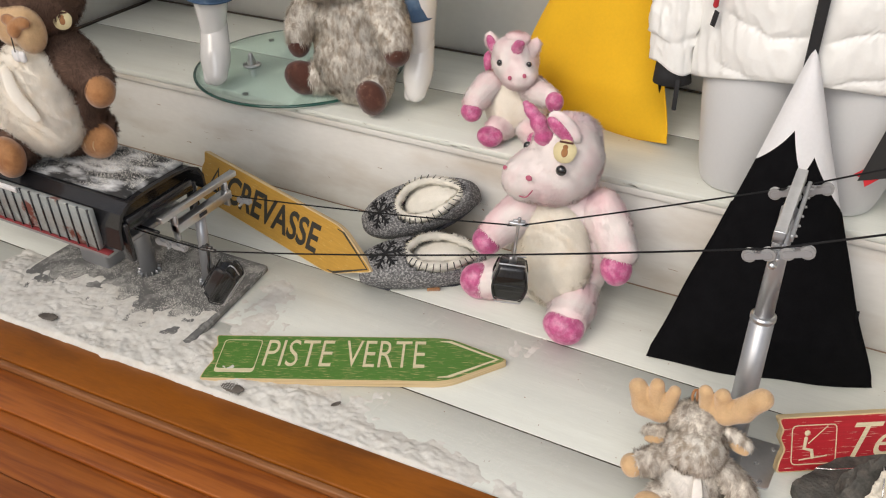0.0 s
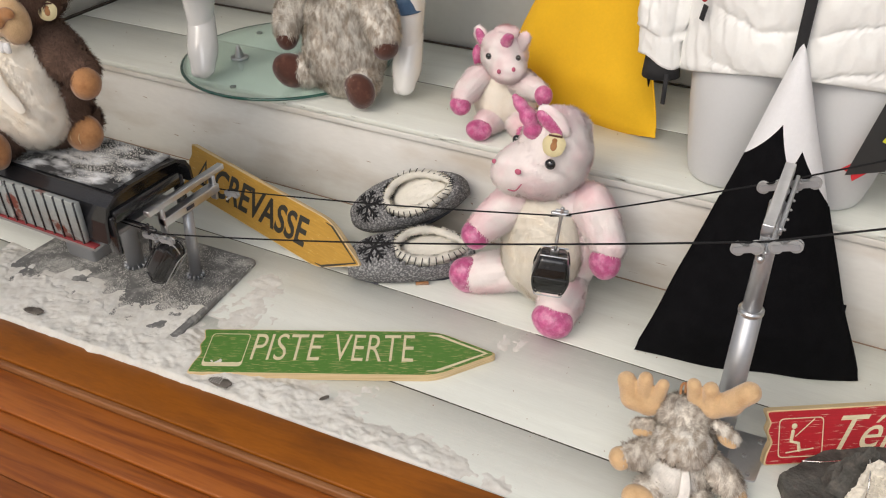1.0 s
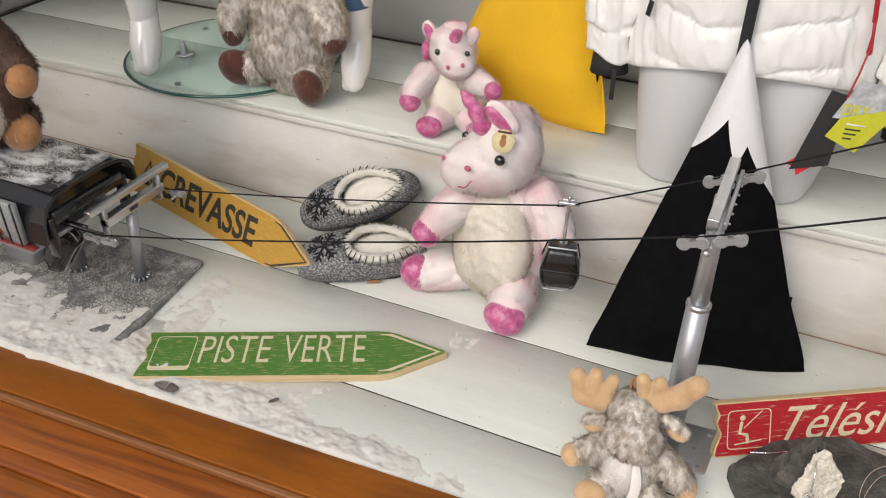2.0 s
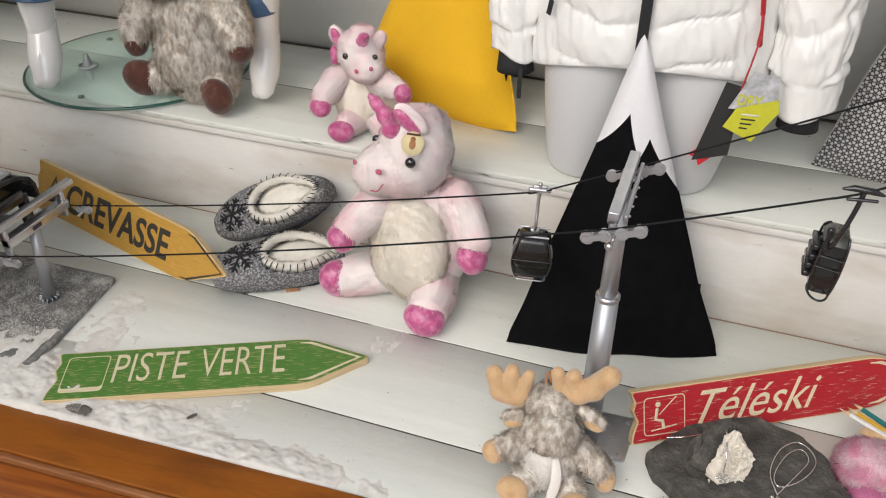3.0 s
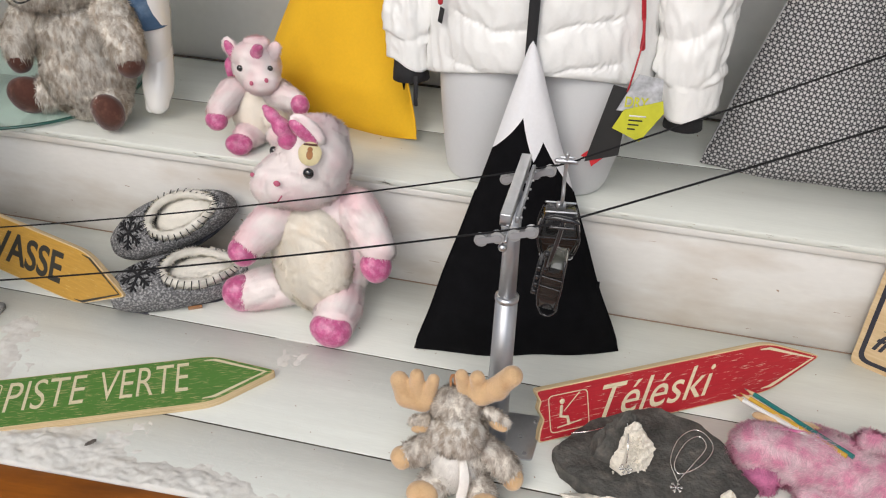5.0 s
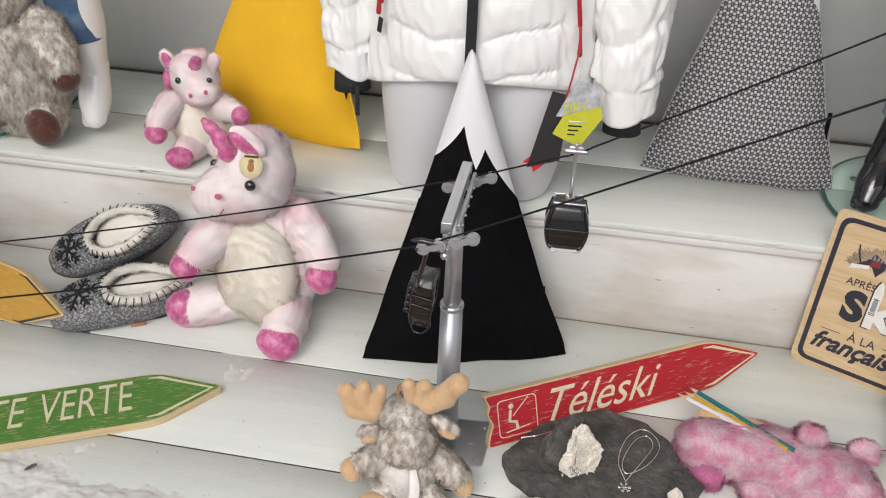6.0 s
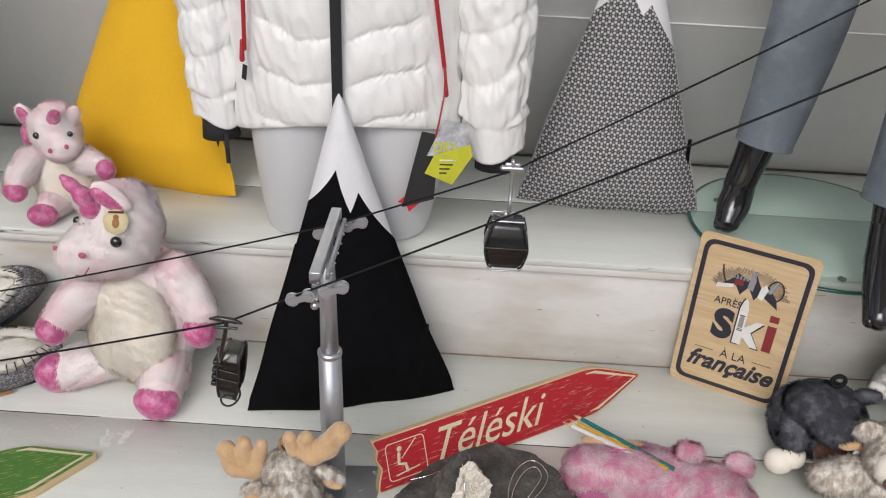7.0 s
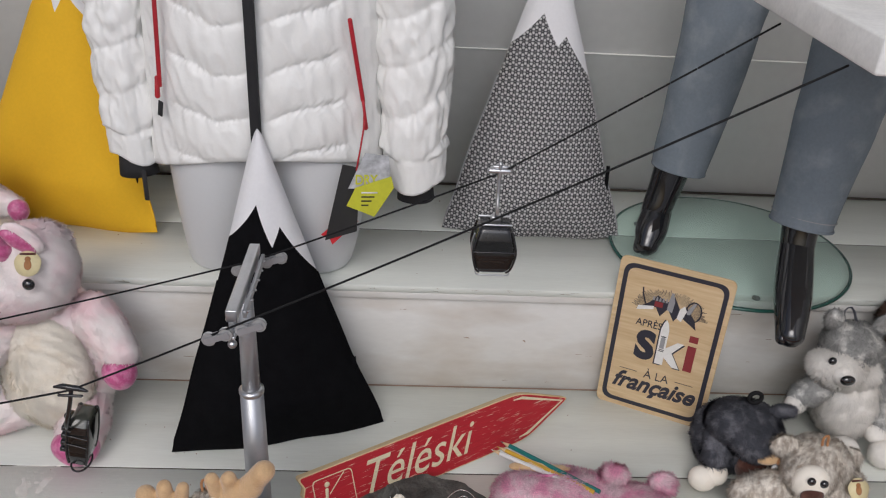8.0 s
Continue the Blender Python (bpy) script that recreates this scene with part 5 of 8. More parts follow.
# ---- boards with writing ----
def arrow_board(name, label, L, W, T, m, face, tipw=0.13):
    """A pointed wooden sign lying in x (along) and y (across), its printed face up."""
    e = thing(name, label, "sign", m, group="piste signs")
    h = W / 2
    out = rounded([(0, -h), (L - tipw, -h), (L, 0), (L - tipw, h), (0, h), (0.010, h * 0.55), (0.004, h * 0.25), (0.014, -h * 0.15), (0.004, -h * 0.6)],
                  [0.006, 0.03, 0.012, 0.03, 0.008, 0.004, 0.004, 0.006, 0.004])
    part("board", slab(out, 0, T, 0.0012), "ply_edge", e, "plywood board with bare edges", smooth=False)
    k = 0.0025
    inn = rounded([(0.003, -h + k), (L - tipw, -h + k), (L - k * 2, 0), (L - tipw, h - k), (0.003, h - k), (0.013, h * 0.55), (0.007, h * 0.25), (0.017, -h * 0.15), (0.007, -h * 0.6)],
                  [0.006, 0.03, 0.012, 0.03, 0.008, 0.004, 0.004, 0.006, 0.004])
    part("painted_face", slab(inn, T - 0.0005, T + 0.0006, 0), face, e, smooth=False)
    return e


def chevron(L, W, tipw, t, off, z):
    h = W / 2 - off
    a, b = (L - tipw - 0.02, h), (L - off * 1.6, 0)
    pts = [a, (L - tipw + 0.005, h), b, (L - tipw + 0.005, -h), (a[0], -h)]
    ins = [(a[0], h - t * 0.4), (L - tipw, h - t), (b[0] - t * 1.6, 0), (L - tipw, -h + t), (a[0], -h + t * 0.4)]
    v = [(x, y, zz) for zz in (z, z + 0.0006) for s in (pts, ins) for x, y in s]
    f = []
    for i in range(4):
        f.append((10 + i, 15 + i, 16 + i, 11 + i))
    return v, f


def square_mark(cx, cy, w, h, z, t=0.0018, low=0.012):
    o = rounded([(cx - w / 2, cy - h / 2), (cx + w / 2, cy - h / 2), (cx + w / 2, cy + h / 2), (cx - w / 2, cy + h / 2)], 0.01)
    i = rounded([(cx - w / 2 + t, cy - h / 2 + low), (cx + w / 2 - t, cy - h / 2 + low), (cx + w / 2 - t, cy + h / 2 - t), (cx - w / 2 + t, cy + h / 2 - t)], 0.009)
    return ring_band(o, i, z, z + 0.0006)


LP, WP, TP = 0.655, 0.142, 0.017
piste = arrow_board("piste_sign", "worn green wooden arrow sign reading PISTE VERTE", LP, WP, TP, pose(-0.511, 1.176, 0.001, 0, 0, 25.6), "green")
part("lettering", moved(letters("PISTE", 0.148, 0.086, bold=-0.007), pose(0.125, -0.030, TP + 0.0004)), "cream_paint", piste, "cream lettering PISTE")
part("lettering", moved(letters("VERTE", 0.175, 0.086, bold=-0.007), pose(0.300, -0.030, TP + 0.0004)), "cream_paint", piste, "cream lettering VERTE")
part("pictogram", square_mark(0.068, 0.002, 0.086, 0.106, TP + 0.0004), "cream_paint", piste, "square cream outline", smooth=False)
part("border", chevron(LP, WP, 0.13, 0.006, 0.012, TP + 0.0004), "cream_paint", piste, smooth=False)

LT, WT = 0.655, 0.108
tel = arrow_board("teleski_sign", "worn red wooden arrow sign standing on edge reading Téléski", LT, WT, 0.017,
                  pose(0.632, 1.423, 0.0, 0, 0, 31.2) @ pose(0, 0, 0, 68, 0, 0) @ pose(0, WT / 2, 0), "red")
part("lettering", moved(letters("Téléski", 0.262, 0.068, bold=0.0, shear=0.5), pose(0.136, -0.031, 0.0174)), "cream_paint", tel, "cream script lettering Téléski")
part("pictogram", square_mark(0.068, -0.001, 0.084, 0.078, 0.0174, low=0.0018), "cream_paint", tel, "square cream outline", smooth=False)
skier = join(tube([(0.055, 0.022, 0.0180), (0.0551, 0.0221, 0.0180)], 0.0055, 8, flat=0.15), tube([(0.053, 0.012, 0.018), (0.050, -0.008, 0.018), (0.064, -0.012, 0.018), (0.066, -0.026, 0.018)], 0.0035, 8, flat=0.15),
             tube([(0.042, -0.030, 0.018), (0.092, -0.024, 0.018)], 0.0015, 6, flat=0.2), tube([(0.058, 0.002, 0.018), (0.092, 0.034, 0.018)], 0.0011, 6, flat=0.2))
part("pictogram", skier, "cream_paint", tel, "small drag-lift skier drawing")
part("border", chevron(LT, WT, 0.13, 0.005, 0.010, 0.0174), "cream_paint", tel, smooth=False)

LC, WC = 0.68, 0.128
crev = arrow_board("crevasse_sign", "worn ochre wooden arrow sign standing on edge reading CREVASSE", LC, WC, 0.017,
                   pose(-0.985, 1.685, 0.042, 0, 3.4, -12.6) @ pose(0, 0, 0, 66, 0, 0) @ pose(0, WC / 2, 0), "yellow")
part("lettering", moved(letters("CREVASSE", 0.365, 0.076, bold=0.022), pose(0.125, -0.036, 0.0174)), "black_paint", crev, "black lettering CREVASSE")
part("border", chevron(LC, WC, 0.12, 0.004, 0.009, 0.0174), "black_paint", crev, smooth=False)
tri = [(0.045, -0.03), (0.10, -0.03), (0.075, 0.042)]
tri_in = [(0.052, -0.026), (0.093, -0.026), (0.075, 0.028)]
part("pictogram", ring_band(tri, tri_in, 0.0174, 0.018), "black_paint", crev, "black warning triangle", smooth=False)
part("pictogram", slab([(0.062, -0.03), (0.085, -0.03), (0.082, 0.005), (0.072, -0.008)], 0.0174, 0.0181, 0), "black_paint", crev, smooth=False)

# plaque leaning on the step
WK, HK = 0.246, 0.388
ski_m = frame_from((1.279, 1.834, 0.0), (1.490, 1.733, 0.0), (1.394, 1.792, 0.385))
plaque = thing("ski_plaque", "plywood plaque on the step reading Après ski à la française", "sign", ski_m @ pose(0, 0, 0, 90, 0, 0))


def box_outline(w, h, cx, cy, r):
    return rounded([(cx - w / 2, cy - h / 2), (cx + w / 2, cy - h / 2), (cx + w / 2, cy + h / 2), (cx - w / 2, cy + h / 2)], r, 7)


part("board", slab(box_outline(WK, HK, 0, HK / 2, 0.018), -0.006, 0.0, 0.001), "ply", plaque, smooth=False)
part("border", ring_band(box_outline(WK - 0.022, HK - 0.026, 0, HK / 2, 0.026), box_outline(WK - 0.042, HK - 0.046, 0, HK / 2, 0.020), 0.0002, 0.0009), "navy", plaque, "dark navy printed border", smooth=False)
for txt, x, y, w, h, bold, sh, mt in (("APRÈS", -0.066, 0.228, 0.058, 0.022, 0.004, 0, "navy"), ("S", -0.058, 0.142, 0.044, 0.078, 0.055, 0, "navy"),
                                      ("À LA", -0.026, 0.096, 0.056, 0.026, -0.004, 0, "navy"), ("française", -0.092, 0.044, 0.188, 0.056, 0.028, 0.38, "navy")):
    part("lettering", moved(letters(txt, w, h, bold=bold, shear=sh), pose(x, y, 0.0003)), mt, plaque, "printed lettering " + txt)
part("lettering", slab([(0.008, 0.163), (0.030, 0.142), (0.046, 0.142), (0.024, 0.178), (0.046, 0.208), (0.032, 0.208), (0.008, 0.186)], 0.0008, 0.0013, 0), "white_print", plaque, "white printed letter k arms", smooth=False)
part("lettering_shade", slab([(0.012, 0.158), (0.032, 0.139), (0.049, 0.139), (0.027, 0.176), (0.049, 0.205), (0.036, 0.205), (0.012, 0.183)], 0.0002, 0.0006, 0), "navy", plaque, smooth=False)
part("lettering", slab([(0.054, 0.142), (0.073, 0.142), (0.073, 0.208), (0.054, 0.208)], 0.0003, 0.0010, 0), "red_print", plaque, "dark red printed letter i", smooth=False)
part("lettering", slab([(0.054, 0.218), (0.073, 0.218), (0.073, 0.234), (0.054, 0.234)], 0.0003, 0.0010, 0), "red_print", plaque, smooth=False)
for x0, x1 in ((-0.082, -0.042), (0.044, 0.084)):
    part("rule", bevel_box(x0, x1, 0.106, 0.1070, 0.0002, 0.0009, 0), "navy", plaque)
part("ski_tip", slab([(-0.009, 0.142), (0.009, 0.142), (0.009, 0.232), (0.005, 0.250), (0.0, 0.258), (-0.005, 0.250), (-0.009, 0.232)], 0.0010, 0.0018, 0), "white_print", plaque, "white ski drawing", smooth=False)
part("ski_tip", slab([(-0.012, 0.139), (0.004, 0.139), (0.004, 0.232), (-0.001, 0.252), (-0.004, 0.258), (-0.008, 0.250), (-0.012, 0.232)], 0.0002, 0.0008, 0), "navy", plaque, "ski outline", smooth=False)
part("ski_mark", slab([(-0.005, 0.184), (0.005, 0.184), (0.005, 0.210), (0.0, 0.218), (-0.005, 0.210)], 0.0019, 0.0022, 0), "grey_print", plaque, smooth=False)
for yy in (0.176, 0.180, 0.214):
    part("ski_mark", bevel_box(-0.006, 0.006, yy, yy + 0.0018, 0.0019, 0.0023, 0), "navy", plaque)
burst, bf = [], []
g = np.random.default_rng(5)
for k in range(70):
    a = math.pi * (0.02 + 0.96 * k / 69)
    r0, r1 = 0.030, 0.058 + 0.010 * g.random()
    c, s = math.cos(a), math.sin(a)
    i = len(burst)
    burst += [(r0 * c * 1.25, 0.272 + r0 * s, 0.0007), (r1 * c * 1.25 - 0.0007 * s, 0.272 + r1 * s * 0.9 + 0.0007 * c, 0.0007), (r1 * c * 1.25 + 0.0007 * s, 0.272 + r1 * s * 0.9 - 0.0007 * c, 0.0007)]
    bf.append((i, i + 2, i + 1))
part("sunburst", (burst, bf), "navy", plaque, "fine sunburst drawing", smooth=False)
part("emblem", slab([(-0.072, 0.268), (-0.03, 0.282), (-0.018, 0.262), (-0.004, 0.285), (0.012, 0.258), (0.022, 0.276), (0.062, 0.250), (0.056, 0.272), (0.034, 0.300), (0.02, 0.292), (0.006, 0.318), (-0.008, 0.300), (-0.03, 0.312), (-0.044, 0.292)], 0.0003, 0.0009, 0), "navy", plaque, "black emblem drawing", smooth=False)
part("emblem", slab([(-0.034, 0.284), (-0.016, 0.284), (-0.016, 0.297), (-0.034, 0.297)], 0.0010, 0.0013, 0), "red_print", plaque, smooth=False)
part("emblem", slab([(0.018, 0.268), (0.028, 0.262), (0.036, 0.290), (0.030, 0.302), (0.021, 0.292)], 0.0010, 0.0013, 0), "white_print", plaque, smooth=False)
part("emblem", tube(curve_pts([(-0.064, 0.322, 0.0006), (-0.061, 0.306, 0.0006), (-0.056, 0.292, 0.0006), (-0.050, 0.28, 0.0006)], 10), 0.0016, 6, flat=0.3), "navy", plaque)
part("emblem", tube([(0.050 + 0.016 * math.cos(a), 0.292 + 0.024 * math.sin(a), 0.0008) for a in np.linspace(0, 6.28, 20, endpoint=False)], 0.0016, 6, flat=0.3, closed=True), "navy", plaque)
part("emblem", slab([(-0.006, 0.282), (0.006, 0.278), (0.008, 0.304), (0.003, 0.326), (-0.002, 0.326), (-0.005, 0.304)], 0.0010, 0.0013, 0), "grey_print", plaque, smooth=False)
part("emblem", slab([(-0.070, 0.266), (-0.034, 0.276), (-0.034, 0.284), (-0.068, 0.277)], 0.0010, 0.0013, 0), "white_print", plaque, smooth=False)
for k in range(5):
    part("emblem", slab([(-0.040 + 0.007 * k, 0.298), (-0.035 + 0.007 * k, 0.299), (-0.036 + 0.007 * k, 0.308), (-0.039 + 0.007 * k, 0.308)], 0.0010, 0.0013, 0), "grey_print", plaque, smooth=False)
part("emblem", tube([(0.040, 0.288, 0.0006), (0.050, 0.312, 0.0006)], [0.006, 0.003], 8, flat=0.1), "grey_print", plaque)


# ---- ropeway ----
YF, YR, YM, XT = 1.300, 1.520, 1.408, 0.555


X_END, Z_END, X_ST, Z_ST, Z_T = 1.36, 0.972, -0.69, 0.195, 0.533
LOADS = {YR: lambda t: (0.066 + 0.1112 * t,), YF: lambda t: (0.306 + 0.1112 * (8 - t), -0.578 - 0.135 * t if t < 2.4 else -0.93)}


def rope_z(x, y, t):
    """Height of a rope at x: taut between station, tower and its right end, pulled down by the cabins that hang on it.
    """
    z = Z_ST if x < X_ST else (Z_ST + (Z_T - Z_ST) * (x - X_ST) / (XT - X_ST) if x < XT else Z_T + (Z_END - Z_T) * (x - XT) / (X_END - XT))
    if X_ST < x < XT:
        u = (x - X_ST) / (XT - X_ST)
        z += (0.012 * u if y == YF else 0.0) - 0.014 * 4 * u * (1 - u)
    elif XT <= x < X_END:
        u = (x - XT) / (X_END - XT)
        z += (0.012 * (1 - u) if y == YF else 0.0) - 0.006 * 4 * u * (1 - u)
    for g in LOADS[y](t):
        for lo, hi, deep in ((X_ST, XT, 0.069), (XT, X_END, 0.036)):
            if lo < g < hi and lo < x < hi:
                u = (g - lo) / (hi - lo)
                z -= deep * 4 * u * (1 - u) * min((x - lo) / (g - lo), (hi - x) / (hi - g))
    return z


ropes = []
for y in (YF, YR):
    r = thing("haul_rope", "thin black rope of the model cable car", "rope", group="haul ropes")
    me = mesh_from(*tube([(-0.0205, 0, 0), (0, 0, 0), (0.0205, 0, 0)], 0.0017, 8))
    for x in np.arange(-0.95, 1.345, 0.0375):
        ropes.append((part("rope_segment", me, "rubber", r), x, y))


def sheave_train(parent, x, y, slope, n, pitch, r, side, swap=False):
    """A row of small wheels on rocker plates, along the rope."""
    m = Matrix.Translation((x, y, rope_z(x, y, 4.5) + (0.004 if x > 0 else 0))) @ pose(0, 0, 0, 0, -slope, 0)
    a = thing("sheave_train", "", "", m)
    for k in ("label", "category"):
        if k in a:
            del a[k]
    a.parent = parent
    xs = [(i - (n - 1) / 2) * pitch for i in range(n)]
    dz = -r - 0.002
    for cx in xs:
        prof = [(0.0035, r), (0.0022, r * 0.86), (-0.0022, r * 0.86), (-0.0035, r)]
        v, f, s = [], [], 18
        for yy, rr in prof:
            v += [(cx + rr * math.cos(2 * math.pi * j / s), yy, dz + rr * math.sin(2 * math.pi * j / s)) for j in range(s)]
        for i in range(3):
            for j in range(s):
                f.append((i * s + j, i * s + (j + 1) % s, (i + 1) * s + (j + 1) % s, (i + 1) * s + j))
        f += [tuple(range(s)), tuple(3 * s + j for j in reversed(range(s)))]
        part("sheave", (v, f), "sheave", a, smooth=False)
    for i in range(0, n, 2):
        x0, x1 = xs[i], xs[min(i + 1, n - 1)]
        for yy in (-0.0055, 0.0055):
            out = rounded([(x0 - 0.006, -0.005), (x1 + 0.006, -0.005), (x1 + 0.006, 0.005), (x0 - 0.006, 0.005)], 0.0045)
            bm = slab(out, -0.0008, 0.0008, 0)
            bm.transform(pose(0, yy, dz, 90, 0, 0))
            part("rocker", bm, "silver_paint", a, smooth=False)
    mid = xs[0] + 0.5 * pitch, xs[-1] - 0.5 * pitch
    part("beam", tube([(mid[0], 0.009, dz), (0, 0.009, dz - 0.004), (mid[1], 0.009, dz)], 0.0028, 8), "silver_paint", a)
    part("axle", tube([(0, -0.010, dz - 0.004), (0, 0.02 * side, dz - 0.004)], 0.003, 10), "steel", a)


tower = thing("ropeway_tower", "silver model ropeway tower with crossarm and sheaves", "model tower")
plate = rounded([(0.50, 1.352), (0.634, 1.366), (0.642, 1.486), (0.508, 1.478)], 0.008)
part("base_plate", slab(plate, 0.0, 0.004, 0.001), "steel", tower, "galvanised base plate with bolt holes", smooth=False)
for bx, by in ((0.618, 1.378), (0.626, 1.468), (0.604, 1.42), (0.520, 1.468), (0.516, 1.366)):
    part("bolt", tube([(bx, by, 0.003), (bx, by, 0.0065)], 0.0045, 6, caps=False), "sheave", tower, smooth=False)
part("lower_mast", tube([(XT, YM, 0.003), (XT, YM, 0.345)], [0.0225, 0.0195], 32, caps=False), "silver_paint", tower)
part("collar", tube([(XT, YM, 0.338), (XT, YM, 0.341), (XT, YM, 0.347), (XT, YM, 0.350)], [0.0195, 0.021, 0.021, 0.0155], 32, caps=False), "steel", tower)
part("upper_mast", tube([(XT, YM, 0.347), (XT, YM, 0.552)], [0.0155, 0.0125], 28, caps=False), "silver_paint", tower)
part("crossarm", bevel_box(XT - 0.0085, XT + 0.0085, 1.308, 1.515, 0.548, 0.568, 0.0015, 2), "steel", tower, "aluminium crossarm")
part("crossarm_rail", bevel_box(XT + 0.0125, XT + 0.0185, 1.325, 1.50, 0.545, 0.557, 0.001, 1), "silver_paint", tower)
for k in range(6):
    yy = 1.335 + k * 0.03
    part("rivet", tube([(XT + 0.018, yy, 0.551), (XT + 0.0205, yy, 0.551)], 0.0022, 8), "sheave", tower)
part("arm_bracket", bevel_box(XT - 0.006, XT + 0.006, 1.312, 1.324, 0.520, 0.549, 0.0015, 1), "silver_paint", tower)
part("arm_bracket", bevel_box(XT - 0.006, XT + 0.006, 1.499, 1.511, 0.520, 0.549, 0.0015, 1), "silver_paint", tower)
part("nut", ball((XT, 1.302, 0.514), (0.007, 0.007, 0.007), seg=12, rings=8, lump=0), "steel", tower)
sheave_train(tower, XT, YF, 20, 4, 0.0265, 0.0105, 1)
sheave_train(tower, XT, YR, 20, 4, 0.0265, 0.0105, -1)

station = thing("ropeway_station", "black and grey model cable car station dusted with snow", "model station")
part("base_plate", slab(rounded([(-1.16, 1.165), (-0.578, 1.192), (-0.612, 1.515), (-1.15, 1.50)], 0.01), 0.0, 0.014, 0.003), "concrete", station, "grey base plate dusted with snow", smooth=False)


def hall(x0, x1):
    """Cross-section of the hall, as rings along x."""
    prof = [(1.262, 0.178), (1.212, 0.186), (1.208, 0.205), (1.214, 0.255), (1.228, 0.286), (1.255, 0.302), (1.30, 0.307), (1.40, 0.306), (1.448, 0.300), (1.474, 0.285), (1.486, 0.262), (1.488, 0.225), (1.478, 0.200)]
    v, f, n = [], [], len(prof)
    for x in np.linspace(x0, x1, 3):
        v += [(x, y, z) for y, z in prof]
    for i in range(2):
        for j in range(n - 1):
            f.append((i * n + j, i * n + j + 1, (i + 1) * n + j + 1, (i + 1) * n + j))
    f += [tuple(range(n)), tuple(2 * n + j for j in reversed(range(n)))]
    return v, f


def canopy(x0, x1, t):
    """The roof shell that overhangs the open end of the hall."""
    prof = [(1.208, 0.205), (1.214, 0.255), (1.228, 0.286), (1.255, 0.302), (1.30, 0.307), (1.40, 0.306), (1.448, 0.300), (1.474, 0.285), (1.486, 0.262), (1.488, 0.225)]
    cy, cz = 1.348, 0.215
    v, n = [], len(prof)
    for x in (x0, x1):
        v += [(x, y, z) for y, z in prof] + [(x, y + (cy - y) * t / 0.14, z + (cz - z) * t / 0.09) for y, z in prof]
    f = []
    for i in range(n - 1):
        f += [(i, i + 1, 2 * n + i + 1, 2 * n + i), (n + i + 1, n + i, 3 * n + i, 3 * n + i + 1), (2 * n + i, 2 * n + i + 1, 3 * n + i + 1, 3 * n + i)]
    f += [(0, 2 * n, 3 * n, n), (n - 1, 2 * n - 1, 4 * n - 1, 3 * n - 1)]
    return v, f


part("canopy", canopy(-0.822, -0.742, 0.007), "black_plastic", station, "black overhanging canopy", smooth=False)
part("hall", hall(-1.42, -0.822), "black_plastic", station, "black rounded hall shell", smooth=False)
part("roof_panel", bevel_box(-1.415, -0.757, 1.262, 1.446, 0.3035, 0.3095, 0.002, 1), "roof_black", station, "black roof panel dusted with snow")
part("window_band", bevel_box(-1.40, -0.80, 1.198, 1.2105, 0.197, 0.298, 0.001, 1), "station_glass", station, "grey glazing with red interior tint")
for x in np.linspace(-1.39, -0.805, 20):
    part("mullion", bevel_box(x - 0.0014, x + 0.0014, 1.1945, 1.1995, 0.196, 0.300, 0), "black_plastic", station)
part("sill_stripe", bevel_box(-1.41, -0.775, 1.1955, 1.2125, 0.190, 0.194, 0.0008, 1), "red_print", station, "thin red stripe")
part("underside", bevel_box(-1.40, -0.79, 1.205, 1.45, 0.172, 0.186, 0.002, 1), "silver_paint", station)
part("name_strip", bevel_box(-1.13, -1.03, 1.1925, 1.1968, 0.287, 0.301, 0.0008, 1), "paper_white", station, "white strip above the glazing")
for yy in (1.232, 1.445):
    part("end_cheek", bevel_box(-0.765, -0.735, yy - 0.006, yy + 0.006, 0.165, 0.262, 0.004, 2), "black_plastic", station, "black curved end cheek")
part("end_beam", bevel_box(-0.752, -0.735, 1.238, 1.44, 0.242, 0.272, 0.003, 1), "black_plastic", station)
part("pedestal", bevel_box(-1.06, -0.965, 1.318, 1.385, 0.012, 0.175, 0.008, 2), "silver_paint", station, "grey drive pedestal")
part("maker_label", bevel_box(-1.04, -1.005, 1.3160, 1.3178, 0.125, 0.138, 0), "navy", station, "small blue label")
part("column", tube([(-0.866, 1.361, 0.012), (-0.866, 1.361, 0.24)], [0.021, 0.019], 24, caps=False), "silver_paint", station, "silver column")
part("column", tube([(-0.700, 1.392, 0.012), (-0.695, 1.405, 0.212)], [0.0145, 0.0125], 24, caps=False), "silver_paint", station, "silver column")
for cx, cy, rr in ((-0.866, 1.361, 0.029), (-0.700, 1.392, 0.022)):
    for k in range(12):
        a = k * math.pi / 6
        part("foot_rib", bevel_box(-0.001, 0.001, rr * 0.6, rr, 0, 0.012, 0), "silver_paint", station).matrix_basis = pose(cx, cy, 0.0135, 0, 0, math.degrees(a))
part("arm_beam", bevel_box(-0.702, -0.684, 1.285, 1.535, 0.246, 0.260, 0.002, 2), "steel", station, "aluminium arm beam")
part("arm_beam", bevel_box(-0.700, -0.676, 1.318, 1.50, 0.205, 0.226, 0.002, 2), "steel", station, "aluminium arm beam")
part("maker_label", bevel_box(-0.6755, -0.6745, 1.385, 1.41, 0.211, 0.220, 0), "navy", station, "small blue label")
for yy in (1.322, 1.492):
    part("arm_plate", bevel_box(-0.698, -0.680, yy - 0.004, yy + 0.004, 0.185, 0.248, 0.001, 1), "steel", station)
part("guide_rail", bevel_box(-0.80, -0.715, 1.292, 1.299, 0.208, 0.214, 0.001, 1), "black_plastic", station)
sheave_train(station, -0.69, YF, 2, 4, 0.025, 0.0095, 1)
